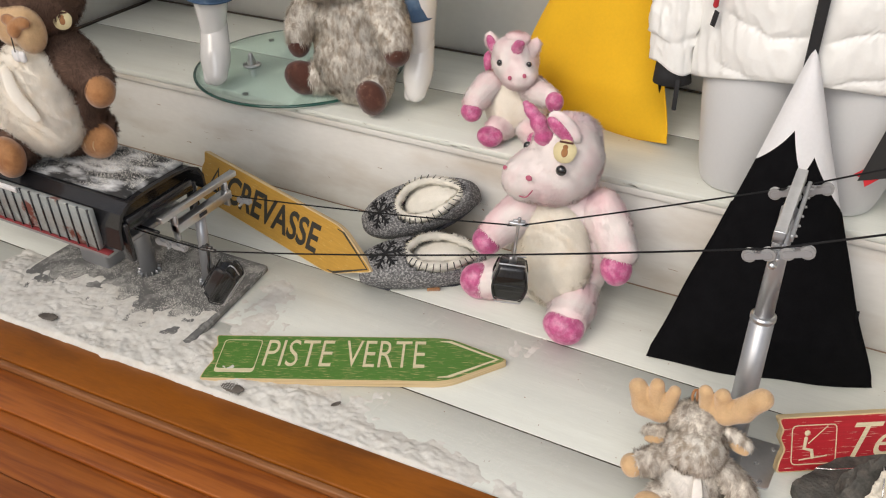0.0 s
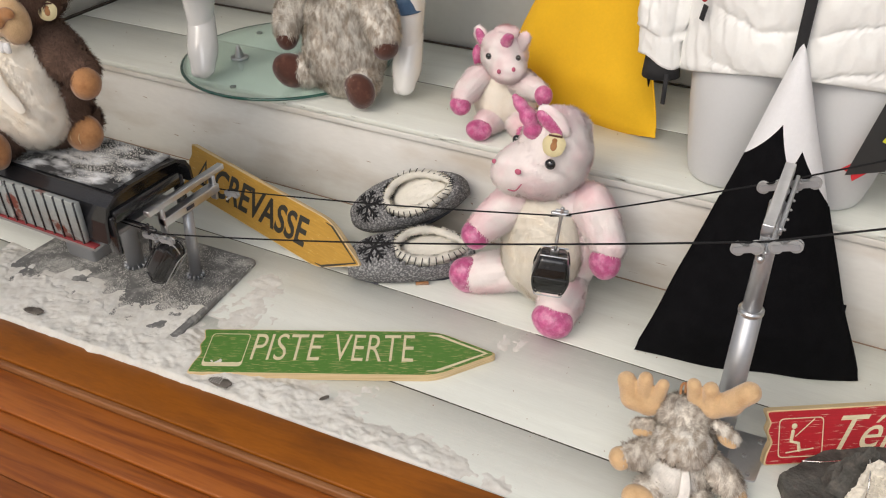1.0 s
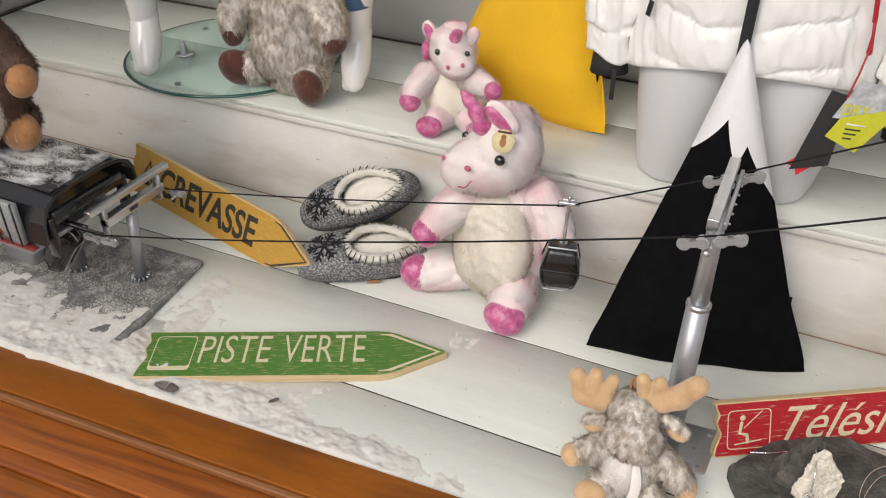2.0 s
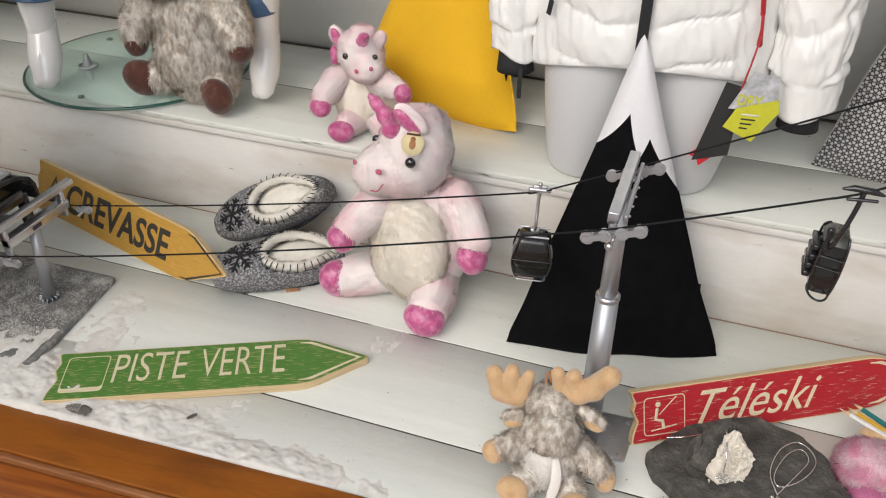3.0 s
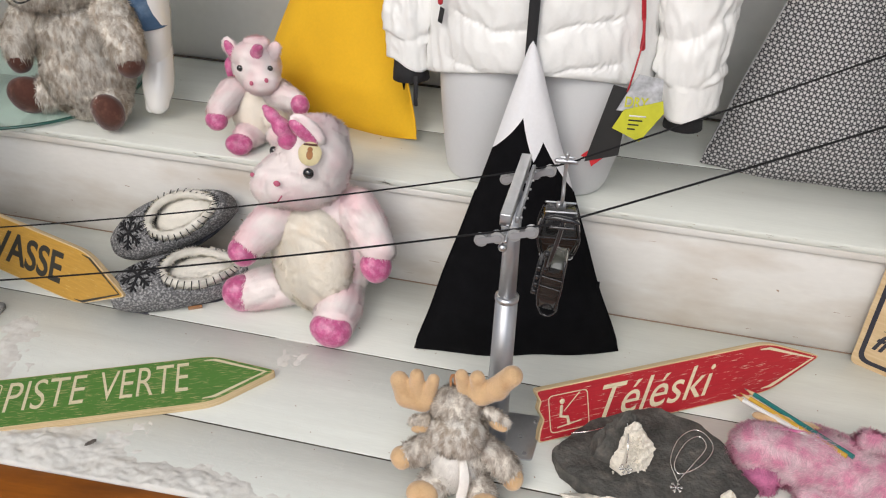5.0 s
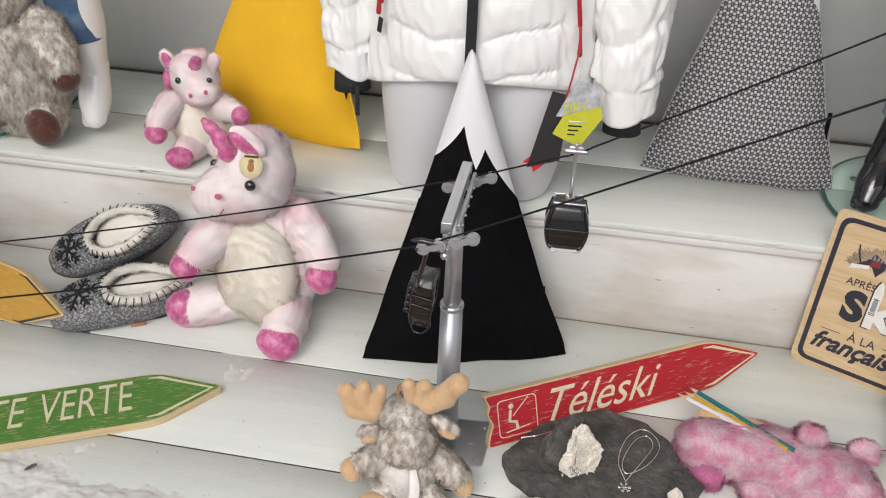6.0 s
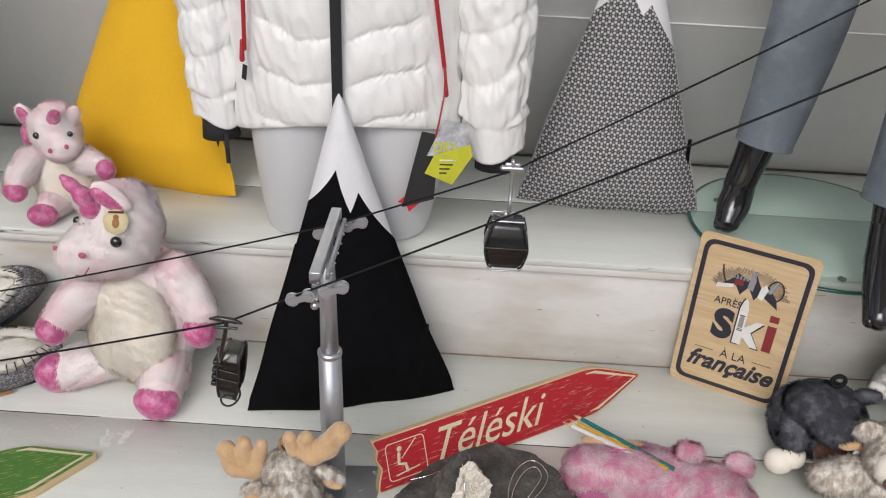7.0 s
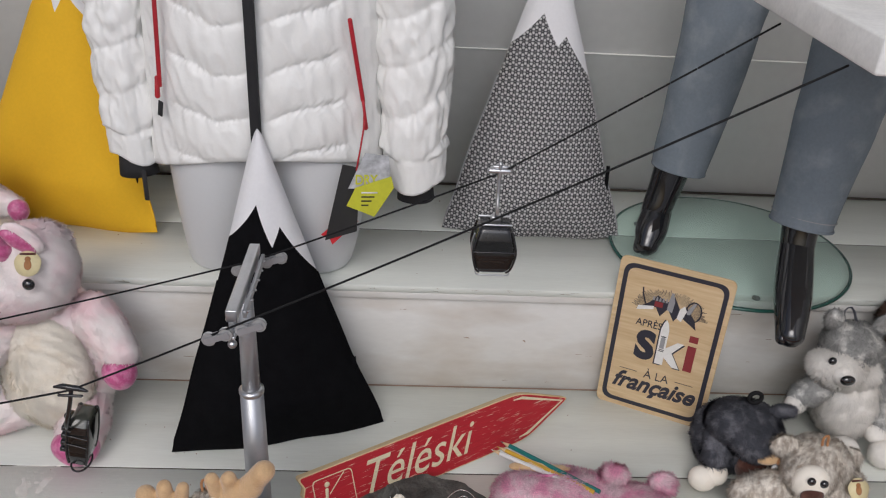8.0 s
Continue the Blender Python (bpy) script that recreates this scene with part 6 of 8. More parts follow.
sheave_train(station, -0.66, YR, 6, 2, 0.025, 0.0095, -1)


def gondola(label, w, d, h, grip_mat, top=-0.074, lean=0.0):
    """A model cabin on its hanger; the origin is the grip on the rope."""
    e = thing("gondola", label, "model gondola", group="gondolas")
    part("grip", join(tube([(-0.016, 0, 0.004), (0.016, 0, 0.004)], 0.0045, 10), tube([(-0.010, 0, 0.011), (0.010, 0, 0.011)], 0.003, 8), tube([(0, 0, 0.016), (0, 0, -0.006)], 0.004, 8)), grip_mat, e, "rope grip")
    part("hanger", tube(curve_pts([(0, 0, 0), (0, -0.003, top * 0.4), (0, -0.010, top * 0.68), (0, 0, top + 0.004)], 12), 0.0032, 10), grip_mat, e, "bent hanger arm")
    part("hanger_bracket", bevel_box(-0.008, 0.008, -0.006, 0.006, top - 0.002, top + 0.014, 0.002, 2), grip_mat, e)
    for yy in (-d * 0.30, d * 0.30):
        part("roof_bar", tube([(-w * 0.36, yy, top + 0.004), (w * 0.36, yy, top + 0.004)], 0.0018, 8), grip_mat, e)

    def ringz(z, k, kd):
        return rounded([(-w / 2 * k, -d / 2 * kd), (w / 2 * k, -d / 2 * kd), (w / 2 * k, d / 2 * kd), (-w / 2 * k, d / 2 * kd)], 0.009, 5)

    levels = [(top, 0.70, 0.70), (top - 0.008, 0.80, 0.82), (top - 0.022, 0.90, 0.94), (top - 0.45 * h, 1.0, 1.0), (top - 0.62 * h, 1.0, 1.0), (top - 0.90 * h, 0.84, 0.9), (top - h, 0.66, 0.74)]

    def skin(a, b):
        v, f = [], []
        for z, k, kd in levels[a:b]:
            v += [(x, y, z) for x, y in ringz(z, k, kd)]
        n = len(v) // (b - a)
        for i in range(b - a - 1):
            for j in range(n):
                f.append((i * n + j, (i + 1) * n + j, (i + 1) * n + (j + 1) % n, i * n + (j + 1) % n))
        return v, f, n

    v, f, n = skin(0, 3)
    part("roof", (v, f + [tuple(range(n))]), "black_plastic", e, "black cabin roof")
    v, f, n = skin(2, 6)
    part("glazing", (v, f), "smoked", e, "smoked glazing")
    v, f, n = skin(5, 7)
    part("cabin_floor", (v, f + [tuple((n + j) for j in range(n))]), "black_plastic", e, "black cabin floor")
    for sx in (-1, 1):
        for sy in (-1, 1):
            pts = [(sx * w / 2 * k * 0.985, sy * d / 2 * kd * 0.985, z) for z, k, kd in levels[1:]]
            part("corner_post", tube(curve_pts(pts, 10), 0.0019, 8), "black_plastic", e)
    for sx in (-1, 1):
        pts = [(sx * w / 2 * k * 1.01, 0, z) for z, k, kd in levels[2:6]]
        part("door_post", tube(curve_pts(pts, 8), 0.0016, 8), "steel", e)
    for sy in (-1, 1):
        part("belt_rail", tube([(-w / 2 * 0.97, sy * d / 2 * 1.005, top - 0.50 * h), (w / 2 * 0.97, sy * d / 2 * 1.005, top - 0.50 * h)], 0.0015, 8), "black_plastic", e)
        part("bench", bevel_box(-w * 0.36, w * 0.36, min(sy * d * 0.14, sy * d * 0.36), max(sy * d * 0.14, sy * d * 0.36), top - 0.72 * h, top - 0.66 * h, 0.002, 1), "sheave", e, "grey bench")
        part("seat_back", bevel_box(-w * 0.36, w * 0.36, sy * d * 0.40 - 0.0015, sy * d * 0.40 + 0.0015, top - 0.66 * h, top - 0.42 * h, 0.001, 1), "black_plastic", e, "dark seat back")
    base = [(x * 1.0, y * 1.05, top - h - 0.003) for x, y in ringz(0, 0.80, 0.86)]
    part("bumper_rail", tube(base, 0.0013, 6, closed=True), "steel", e, "wire bumper rail")
    for ch in e.children:
        if not ch.name.startswith(("grip", "hanger")):
            ch.matrix_basis = pose(0, 0, top, 0, lean, 0) @ pose(0, 0, -top) @ ch.matrix_basis
    return e


gondola_up = gondola("black model gondola with smoked windows on the rising rope", 0.072, 0.056, 0.084, "steel", -0.090)


def side_hung_gondola(label):
    """A model cabin hung from one side, with a ski rack on its door; the origin is the grip on the rope."""
    e = thing("gondola", label, "model gondola", group="gondolas")
    part("grip", join(tube([(-0.024, 0, 0.001), (-0.012, 0, 0.005), (0.012, 0, 0.006), (0.024, 0, 0.004)], [0.002, 0.0046, 0.0046, 0.002], 10), tube([(-0.015, -0.004, -0.010), (0.018, -0.004, -0.004)], 0.0024, 8)), "black_plastic", e, "rope grip")
    part("hanger", tube(curve_pts([(0.001, 0, 0.002), (0.0, 0.001, -0.030), (-0.004, 0.006, -0.078), (-0.004, 0.034, -0.110)], 12), 0.0034, 10), "black_plastic", e, "straight hanger arm")
    part("hanger_bracket", blob([((-0.010, 0.030, -0.064), (-0.008, 0.034, -0.096), 0.0034, 0.0040), ((-0.008, 0.034, -0.096), (-0.004, 0.036, -0.120), 0.0040, 0.0030), ((-0.011, 0.029, -0.065), 0.0048)], 0.002, 0.0016), "black_plastic", e)
    cx, cy = 0.005, 0.058

    def ring(z, w, d, shift):
        return [(x + cx + shift, y + cy, z) for x, y in rounded([(-w, -d), (w, -d), (w, d), (-w, d)], min(w, d) * 0.45, 5)]

    levels = [(-0.074, 0.007, 0.012, 0.004), (-0.078, 0.013, 0.020, 0.002), (-0.089, 0.017, 0.027, 0.0), (-0.122, 0.0185, 0.028, 0.001), (-0.152, 0.0175, 0.027, 0.002), (-0.170, 0.015, 0.025, 0.003), (-0.175, 0.011, 0.019, 0.003)]

    def skin(a, b, top=False, bottom=False):
        rs = [ring(*q) for q in levels[a:b]]
        n = len(rs[0])
        v = [p for r in rs for p in r]
        f = [(i * n + j, (i + 1) * n + j, (i + 1) * n + (j + 1) % n, i * n + (j + 1) % n) for i in range(b - a - 1) for j in range(n)]
        if top:
            f.append(tuple(range(n)))
        if bottom:
            f.append(tuple((b - a - 1) * n + j for j in reversed(range(n))))
        return v, f

    part("roof", skin(0, 3, top=True), "olive_plastic", e, "olive grey cabin roof")
    part("glazing", skin(2, 5), "smoked", e, "smoked glazing")
    part("cabin_floor", skin(4, 7, bottom=True), "black_plastic", e, "black cabin floor")
    for sx in (-1, 1):
        for sy in (-1, 1):
            part("corner_post", tube(curve_pts([(cx + sh + sx * w * 0.93, cy + sy * d * 0.93, z) for z, w, d, sh in levels[1:6]], 10), 0.0021, 8), "black_plastic", e)
    for z in (-0.108, -0.126):
        part("belt_rail", tube([(cx - 0.015, cy - 0.0282, z), (cx + 0.017, cy - 0.0312, z)], 0.0012, 6), "black_plastic", e)
    part("bench", bevel_box(cx - 0.012, cx + 0.013, cy - 0.020, cy + 0.020, -0.148, -0.140, 0.002, 1), "sheave", e, "grey bench")
    rack = part("ski_rack", tube(curve_pts([(cx - 0.017, cy, -0.094), (cx - 0.0215, cy, -0.114), (cx - 0.0215, cy, -0.138), (cx - 0.016, cy, -0.162)], 8), 0.002, 8), "black_plastic", e, "black ski rack")
    for z in (-0.102, -0.118, -0.133, -0.147):
        part("holder", bevel_box(cx - 0.027, cx - 0.017, cy - 0.022, cy + 0.022, z - 0.0045, z + 0.0045, 0.0015, 1), "black_plastic", rack)
    part("bumper_rail", tube([(cx + 0.005 + 0.015 * math.cos(a), cy - 0.006 + 0.026 * math.sin(a), -0.179) for a in np.linspace(0, 2 * math.pi, 20, endpoint=False)], 0.0018, 8, closed=True), "black_plastic", e, "bumper rail")
    for ch in e.children:
        if ch.name.split(".")[0] not in ("grip", "hanger"):
            ch.matrix_basis = pose(0, 0, -0.014) @ ch.matrix_basis
    return e


gondola_down = side_hung_gondola("black and olive model gondola with ski rack on the descending rope")
gondola_in = gondola("black model gondola tilted on its hanger, entering the station", 0.112, 0.045, 0.056, "black_plastic", -0.064, -58.0)
# Added slab and bracket: fill the bright white patch where the ropes end.
upper = part("upper_platform", bevel_box(1.335, 2.3, 1.20, 1.72, 0.985, 1.03, 0.004, 2), "white_print")
tagged(upper, "white slab added where the ropes end", "shelf")
part("bracket", bevel_box(2.28, 2.598, 1.40, 1.50, 0.95, 0.984, 0.002, 1), "white_print", upper)


# ---- mannequins and clothes ----
def loft(rings, seg=40, cap=True):
    """rings: centre x, y, z, half width, half depth, exponent. A closed skin through them."""
    v, f = [], []
    for cx, cy, cz, a, b, *p in rings:
        p = p[0] if p else 2.0
        for j in range(seg):
            t = 2 * math.pi * j / seg
            c, s = math.cos(t), math.sin(t)
            v.append((cx + a * math.copysign(abs(c) ** (2 / p), c), cy + b * math.copysign(abs(s) ** (2 / p), s), cz))
    for i in range(len(rings) - 1):
        for j in range(seg):
            f.append((i * seg + j, i * seg + (j + 1) % seg, (i + 1) * seg + (j + 1) % seg, (i + 1) * seg + j))
    if cap:
        f += [tuple(reversed(range(seg))), tuple((len(rings) - 1) * seg + j for j in range(seg))]
    return v, f


def dense(rings, n):
    """More rings, on smooth curves through the given ones."""
    a = [np.array(r, float) for r in rings]
    return [tuple(q) for q in curve_pts(a, n)]


def foot_mesh(ankle, toe, r=0.035):
    """A pointed mannequin foot from ankle to toe, with a cleft beside the big toe."""
    a, t = np.array(ankle, float), np.array(toe, float)
    d = t - a
    side = np.array((d[1], -d[0], 0)) / np.hypot(d[0], d[1])
    ln = d / np.linalg.norm(d)
    main = tube(curve_pts([a + np.array((-0.25 * d[0], -0.25 * d[1], 0.035)), a, a + d * 0.5 + (0, 0, -0.002), t], 14), [r * q for q in (0.98, 0.98, 0.98, 0.99, 1.0, 1.02, 1.04, 1.06, 1.08, 1.08, 1.06, 1.02, 0.96, 0.88, 0.78)], 24, flat=0.92)
    big = tube([t - ln * 0.03 + side * r * 0.42, t + ln * 0.012 + side * r * 0.42], [r * 0.50, r * 0.40], 14)
    rest = tube([t - ln * 0.03 - side * r * 0.34, t + ln * 0.004 - side * r * 0.34], [r * 0.58, r * 0.46], 14)
    return join(main, big, rest)


# left: glossy white legs in blue denim, on a glass disc
m1 = part("mannequin", join(
    tube(curve_pts([(-0.97, 1.90, 0.95), (-1.012, 1.90, 0.62), (-1.026, 1.90, 0.50), (-1.030, 1.895, 0.42)], 14), [0.07, 0.068, 0.066, 0.063, 0.06, 0.057, 0.053, 0.05, 0.047, 0.044, 0.041, 0.038, 0.036, 0.034, 0.033], 22),
    foot_mesh((-1.026, 1.893, 0.42), (-0.996, 1.842, 0.338), 0.041),
    tube(curve_pts([(-0.56, 2.06, 0.95), (-0.47, 2.05, 0.62), (-0.45, 2.04, 0.50), (-0.445, 2.03, 0.42)], 14), [0.07, 0.068, 0.066, 0.063, 0.06, 0.057, 0.053, 0.05, 0.047, 0.044, 0.041, 0.038, 0.036, 0.034, 0.033], 22),
    foot_mesh((-0.444, 2.030, 0.42), (-0.436, 1.984, 0.336), 0.037)), "mannequin_white")
tagged(m1, "glossy white mannequin legs standing on a glass disc", "mannequin")


def trouser_leg(points, radii, fold, seed):
    """A denim leg with a turned hem and soft creases."""
    v, f = tube(curve_pts(points, 24), np.interp(np.linspace(0, 1, 25), np.linspace(0, 1, len(radii)), radii), 30, caps=False, lump=fold, seed=seed)
    return v, f[:-2]


def hoop(c, way, r, lift=0.0):
    """Points of a ring round a trouser leg that runs along way, lift metres up the leg."""
    w = Vector(way).normalized()
    x = w.cross(Vector((0, 1, 0))).normalized()
    y = w.cross(x)
    return [tuple(Vector(c) - w * lift + (x * math.cos(a) + y * math.sin(a)) * r) for a in np.linspace(0, 6.283, 32, endpoint=False)]


jeans1 = thing("jeans", "blue denim jeans on the white mannequin", "jeans")
part("leg", trouser_leg([(-0.96, 1.905, 1.0), (-1.00, 1.90, 0.75), (-1.022, 1.90, 0.540)], [0.09, 0.075, 0.066], 0.05, 2), "denim_blue", jeans1)
part("leg", trouser_leg([(-0.55, 2.06, 1.0), (-0.49, 2.05, 0.75), (-0.466, 2.04, 0.515)], [0.085, 0.066, 0.057], 0.05, 3), "denim_blue", jeans1)
for c, way, r in (((-1.022, 1.90, 0.540), (-0.022, 0, -0.23), 0.065), ((-0.466, 2.04, 0.515), (0.024, -0.01, -0.235), 0.056)):
    part("hem", tube(hoop(c, way, r), 0.0035, 8, closed=True), "denim_blue", jeans1)


def glass_disc(c, r, label):
    e = thing("glass_disc", label, "glass base", pose(*c))
    ring = [(r * math.cos(a), r * math.sin(a)) for a in np.linspace(0, 2 * math.pi, 96, endpoint=False)]
    d = part("plate", slab(ring, 0.0, 0.008, 0.0), "disc_glass", e, smooth=False)
    d.visible_shadow = False
    part("polished_edge", tube([(1.001 * r * math.cos(a), 1.001 * r * math.sin(a), 0.004) for a in np.linspace(0, 2 * math.pi, 96, endpoint=False)], 0.0042, 8, closed=True), "disc_edge", e, "dark green polished edge")
    for k in range(3):
        a = k * 2.09 + 0.5
        part("pad", tube([(0.8 * r * math.cos(a), 0.8 * r * math.sin(a), -0.0045), (0.8 * r * math.cos(a), 0.8 * r * math.sin(a), -0.0005)], 0.009, 12, caps=False), "rubber", e)
    return e


disc1 = glass_disc((-0.895, 2.092, 0.2935), 0.308, "round green-tinted glass base under the mannequin")
part("spigot", tube([(-0.118, -0.08, 0.008), (-0.118, -0.08, 0.040)], [0.016, 0.007], 14), "steel", disc1, "steel support spigot")
part("spigot_flange", tube([(-0.118, -0.08, 0.008), (-0.118, -0.08, 0.013)], 0.026, 18, caps=False), "steel", disc1)
disc2 = glass_disc((1.600, 2.060, 0.2935), 0.285, "round green-tinted glass base under the black mannequin")

# middle: matt white figure in a white quilted jacket
m2 = part("mannequin", join(
    loft(dense([(0.402, 1.958, 0.2885, 0.062, 0.062), (0.402, 1.958, 0.305, 0.080, 0.080), (0.402, 1.960, 0.40, 0.093, 0.092), (0.404, 1.968, 0.55, 0.108, 0.105), (0.415, 1.985, 0.72, 0.115, 0.11), (0.44, 1.99, 0.90, 0.10, 0.10)], 20), 36),
    loft(dense([(0.608, 1.958, 0.2885, 0.062, 0.062), (0.608, 1.958, 0.305, 0.080, 0.080), (0.614, 1.960, 0.40, 0.095, 0.092), (0.622, 1.968, 0.55, 0.110, 0.105), (0.59, 1.985, 0.72, 0.115, 0.11), (0.56, 1.99, 0.90, 0.10, 0.10)], 20), 36),
    loft(dense([(0.50, 1.99, 0.70, 0.17, 0.11), (0.50, 1.99, 0.9, 0.17, 0.11), (0.50, 1.99, 1.2, 0.15, 0.10), (0.50, 1.99, 1.42, 0.17, 0.09)], 12), 36)), "mannequin_grey")
tagged(m2, "matt white torso mannequin cut off below the thighs", "mannequin")

jacket = thing("jacket", "white quilted down jacket with black zip and red pocket zips", "jacket")
JX, JY = 0.508, 1.985


def puff(s):
    """Profile of one quilted tube: full in the middle, pinched at the seam."""
    t = s - math.floor(s)
    return (math.sin(math.pi * t)) ** 0.42


def jacket_body():
    v, f, nu, nz = [], [], 400, 190
    for i in range(nz + 1):
        z = 0.556 + (1.28 - 0.556) * i / nz
        k = (z - 0.572) / 0.708
        a = 0.242 - 0.028 * math.sin(k * 2.4) + 0.02 * k
        b = 0.140 - 0.012 * math.sin(k * 2.4)
        for j in range(nu):
            t = 2 * math.pi * j / nu - math.pi / 2
            c, s = math.cos(t), math.sin(t)
            x = math.copysign(abs(c) ** 0.85, c)
            y = math.copysign(abs(s) ** 0.85, s)
            drop = 0.125 * (-x - 0.33) if x < -0.33 else (0.07 * (x + 0.33) if x < 0 else 0.085 * x)
            chev = z - drop + 0.005 * math.sin(9 * x + 3 * z)
            plain = max(0.0, 1 - max(0.0, abs(x) - 0.66) / 0.10) if s < 0 else 1.0
            q = puff((chev - 0.545) / 0.098) * plain + 0.6 * (1 - plain)
            seam = (1 - q) * plain
            wr = 0.0042 * math.sin(140 * x + 9 * math.sin(z * 60) + 5 * noise.noise(Vector((x * 9, z * 9, 1)))) * seam ** 1.6 + 0.0036 * noise.noise(Vector((x * 5 + 3 * z, z * 9 - 4 * x, s * 3))) + 0.0030 * noise.noise(Vector((x * 13 + 6 * z, z * 16 + 5 * x, s * 5))) + 0.0060 * (0.3 - abs(noise.noise(Vector((x * 8 - 5 * z, z * 20 + 7 * x, s * 4)))))
            hem = min(1.0, (z - 0.556) / 0.012)
            front = math.exp(-(x / 0.09) ** 2) if s < 0 else 0
            off = (0.0112 * q + wr) * (0.4 + 0.6 * hem) * (1 - 0.75 * front)
            zz = z + (0.018 * math.cos(2 * t + math.pi) + 0.012 * x) * max(0, 1 - k * 4)
            v.append((JX + (a + off) * x, JY + (b + off) * y, zz))
    for i in range(nz):
        for j in range(nu):
            f.append((i * nu + j, i * nu + (j + 1) % nu, (i + 1) * nu + (j + 1) % nu, (i + 1) * nu + j))
    return v, f


jb = part("body", jacket_body(), "jacket", jacket, "white quilted nylon shell")
sol = jb.modifiers.new("thickness", "SOLIDIFY")
sol.thickness = 0.008


def sleeve(points, r0, r1, seed):
    pts = curve_pts(points, 130)
    v, f, seg = [], [], 96
    for i, p in enumerate(pts):
        k = i / (len(pts) - 1)
        r = r0 + (r1 - r0) * k
        for j in range(seg):
            a = 2 * math.pi * j / seg
            c, s = math.cos(a), math.sin(a)
            q = puff(k * 6.6 + 0.30 * c + 0.02 * math.sin(5 * a))
            wr = 0.0028 * math.sin(26 * a + 6 * math.sin(9 * k) + 4 * noise.noise(Vector((c, s, k * 9)))) * (1 - q) ** 2.5 + 0.009 * noise.noise(Vector((2.2 * c + seed, 2.2 * s, k * 9))) + 0.005 * noise.noise(Vector((5 * c, 5 * s + seed, k * 22)))
            if k > 0.90:
                q, wr = 0.35, 0.0025 * math.sin(4 * a + seed)
            off = 0.010 * q + wr + 0.005 * (0.3 - abs(noise.noise(Vector((4 * c + seed, 4 * s, k * 17)))))
            v.append((p[0] + (r + off) * c, p[1] + (r * 0.9 + off) * s, p[2] + 0.012 * math.sin(2 * a + seed) * k))
    for i in range(len(pts) - 1):
        for j in range(seg):
            f.append((i * seg + j, (i + 1) * seg + j, (i + 1) * seg + (j + 1) % seg, i * seg + (j + 1) % seg))
    return v, f


for sgn, pts, cz in ((-1, [(0.245, 1.99, 1.22), (0.218, 1.985, 0.95), (0.222, 1.965, 0.74), (0.234, 1.94, 0.542)], 0.542), (1, [(0.765, 1.99, 1.22), (0.800, 1.985, 0.95), (0.816, 1.965, 0.74), (0.824, 1.935, 0.508)], 0.508)):
    s = part("sleeve", sleeve(pts, 0.070 + 0.012 * sgn, 0.053 + 0.007 * sgn, 1 + sgn), "jacket", jacket, "white quilted sleeve")
    s.modifiers.new("thickness", "SOLIDIFY").thickness = 0.006
    ex, ey = pts[-1][0], pts[-1][1]
    part("inner_cuff", tube([(ex, ey, cz + 0.016), (ex + 0.002, ey - 0.002, cz - 0.02), (ex + 0.003, ey - 0.003, cz - 0.040)], [0.036, 0.039, 0.041], 24, caps=False, lump=0.10), "jacket_black", s, "black knit inner cuff")
    if sgn < 0:
        part("cuff_strap", bevel_box(ex + 0.018, ex + 0.028, ey - 0.042, ey - 0.038, cz - 0.090, cz - 0.02, 0.002, 1), "jacket_black", s)


def front_y(x):
    """Where the front of the jacket lies."""
    u = min(0.999, abs((x - JX) / 0.236))
    return JY - 0.140 * (1 - u ** 2.35) ** 0.425 - 0.010


part("zip", bevel_box(JX - 0.010, JX + 0.010, JY - 0.162, JY - 0.146, 0.560, 1.27, 0.003, 2), "jacket_black", jacket, "black front zip")
for x0, z0, x1, z1 in ((0.690, 0.862, 0.714, 0.700), (0.332, 0.90, 0.322, 0.72)):
    pts = [(x0 + (x1 - x0) * k, front_y(x0 + (x1 - x0) * k) - 0.014, z0 + (z1 - z0) * k) for k in np.linspace(0, 1, 8)]
    part("pocket_zip", tube(pts, 0.0044, 8, flat=0.6), "zip_red", jacket, "red pocket zip")
part("zip_pull", tube([(0.715, front_y(0.714) - 0.018, 0.698), (0.718, front_y(0.714) - 0.022, 0.675), (0.720, front_y(0.714) - 0.020, 0.645)], [0.003, 0.003, 0.0055], 8), "zip_red", jacket, "red cord pull")
part("zip_pull", tube([(0.318, front_y(0.318) - 0.018, 0.735), (0.317, front_y(0.318) - 0.022, 0.70)], [0.004, 0.0055], 8), "zip_red", jacket, "red cord pull")
lg = bevel_box(-0.006, 0.006, -0.001, 0.001, -0.016, 0.016, 0.0005, 1)
part("logo_patch", lg, "jacket_black", jacket, "small black logo shape").matrix_basis = pose(0.318, front_y(0.318) - 0.016, 0.672, 0, 0, -30) @ pose(0, 0, 0, 0, 12, 0)

tags = thing("swing_tags", "bunch of black, lime and grey card tags hanging from the jacket", "label tag", pose(0.712, 1.832, 0.57, -6, 0, 0) @ Matrix.Scale(1.5, 4))
part("cord", tube([(0.005, 0.010, 0.065), (0.0, 0.0, 0.03), (-0.005, 0, 0.0)], 0.0012, 6), "zip_red", tags)
bm = slab([(-0.032, -0.085), (0.012, -0.070), (0.016, 0.022), (-0.008, 0.026)], 0, 0.0012, 0)
bm.transform(pose(-0.016, 0.004, -0.02, 90, 0, 0))
part("card", bm, "paper_black", tags, "black folded card", smooth=False)
bm = slab([(-0.050, -0.098), (-0.016, -0.066), (-0.022, -0.085), (0.002, -0.075), (-0.034, -0.112), (-0.038, -0.102)], 0, 0.0012, 0)
bm.transform(pose(-0.004, 0.006, 0.0, 90, 0, 0))
part("card", bm, "red_card", tags, "red card corner", smooth=False)
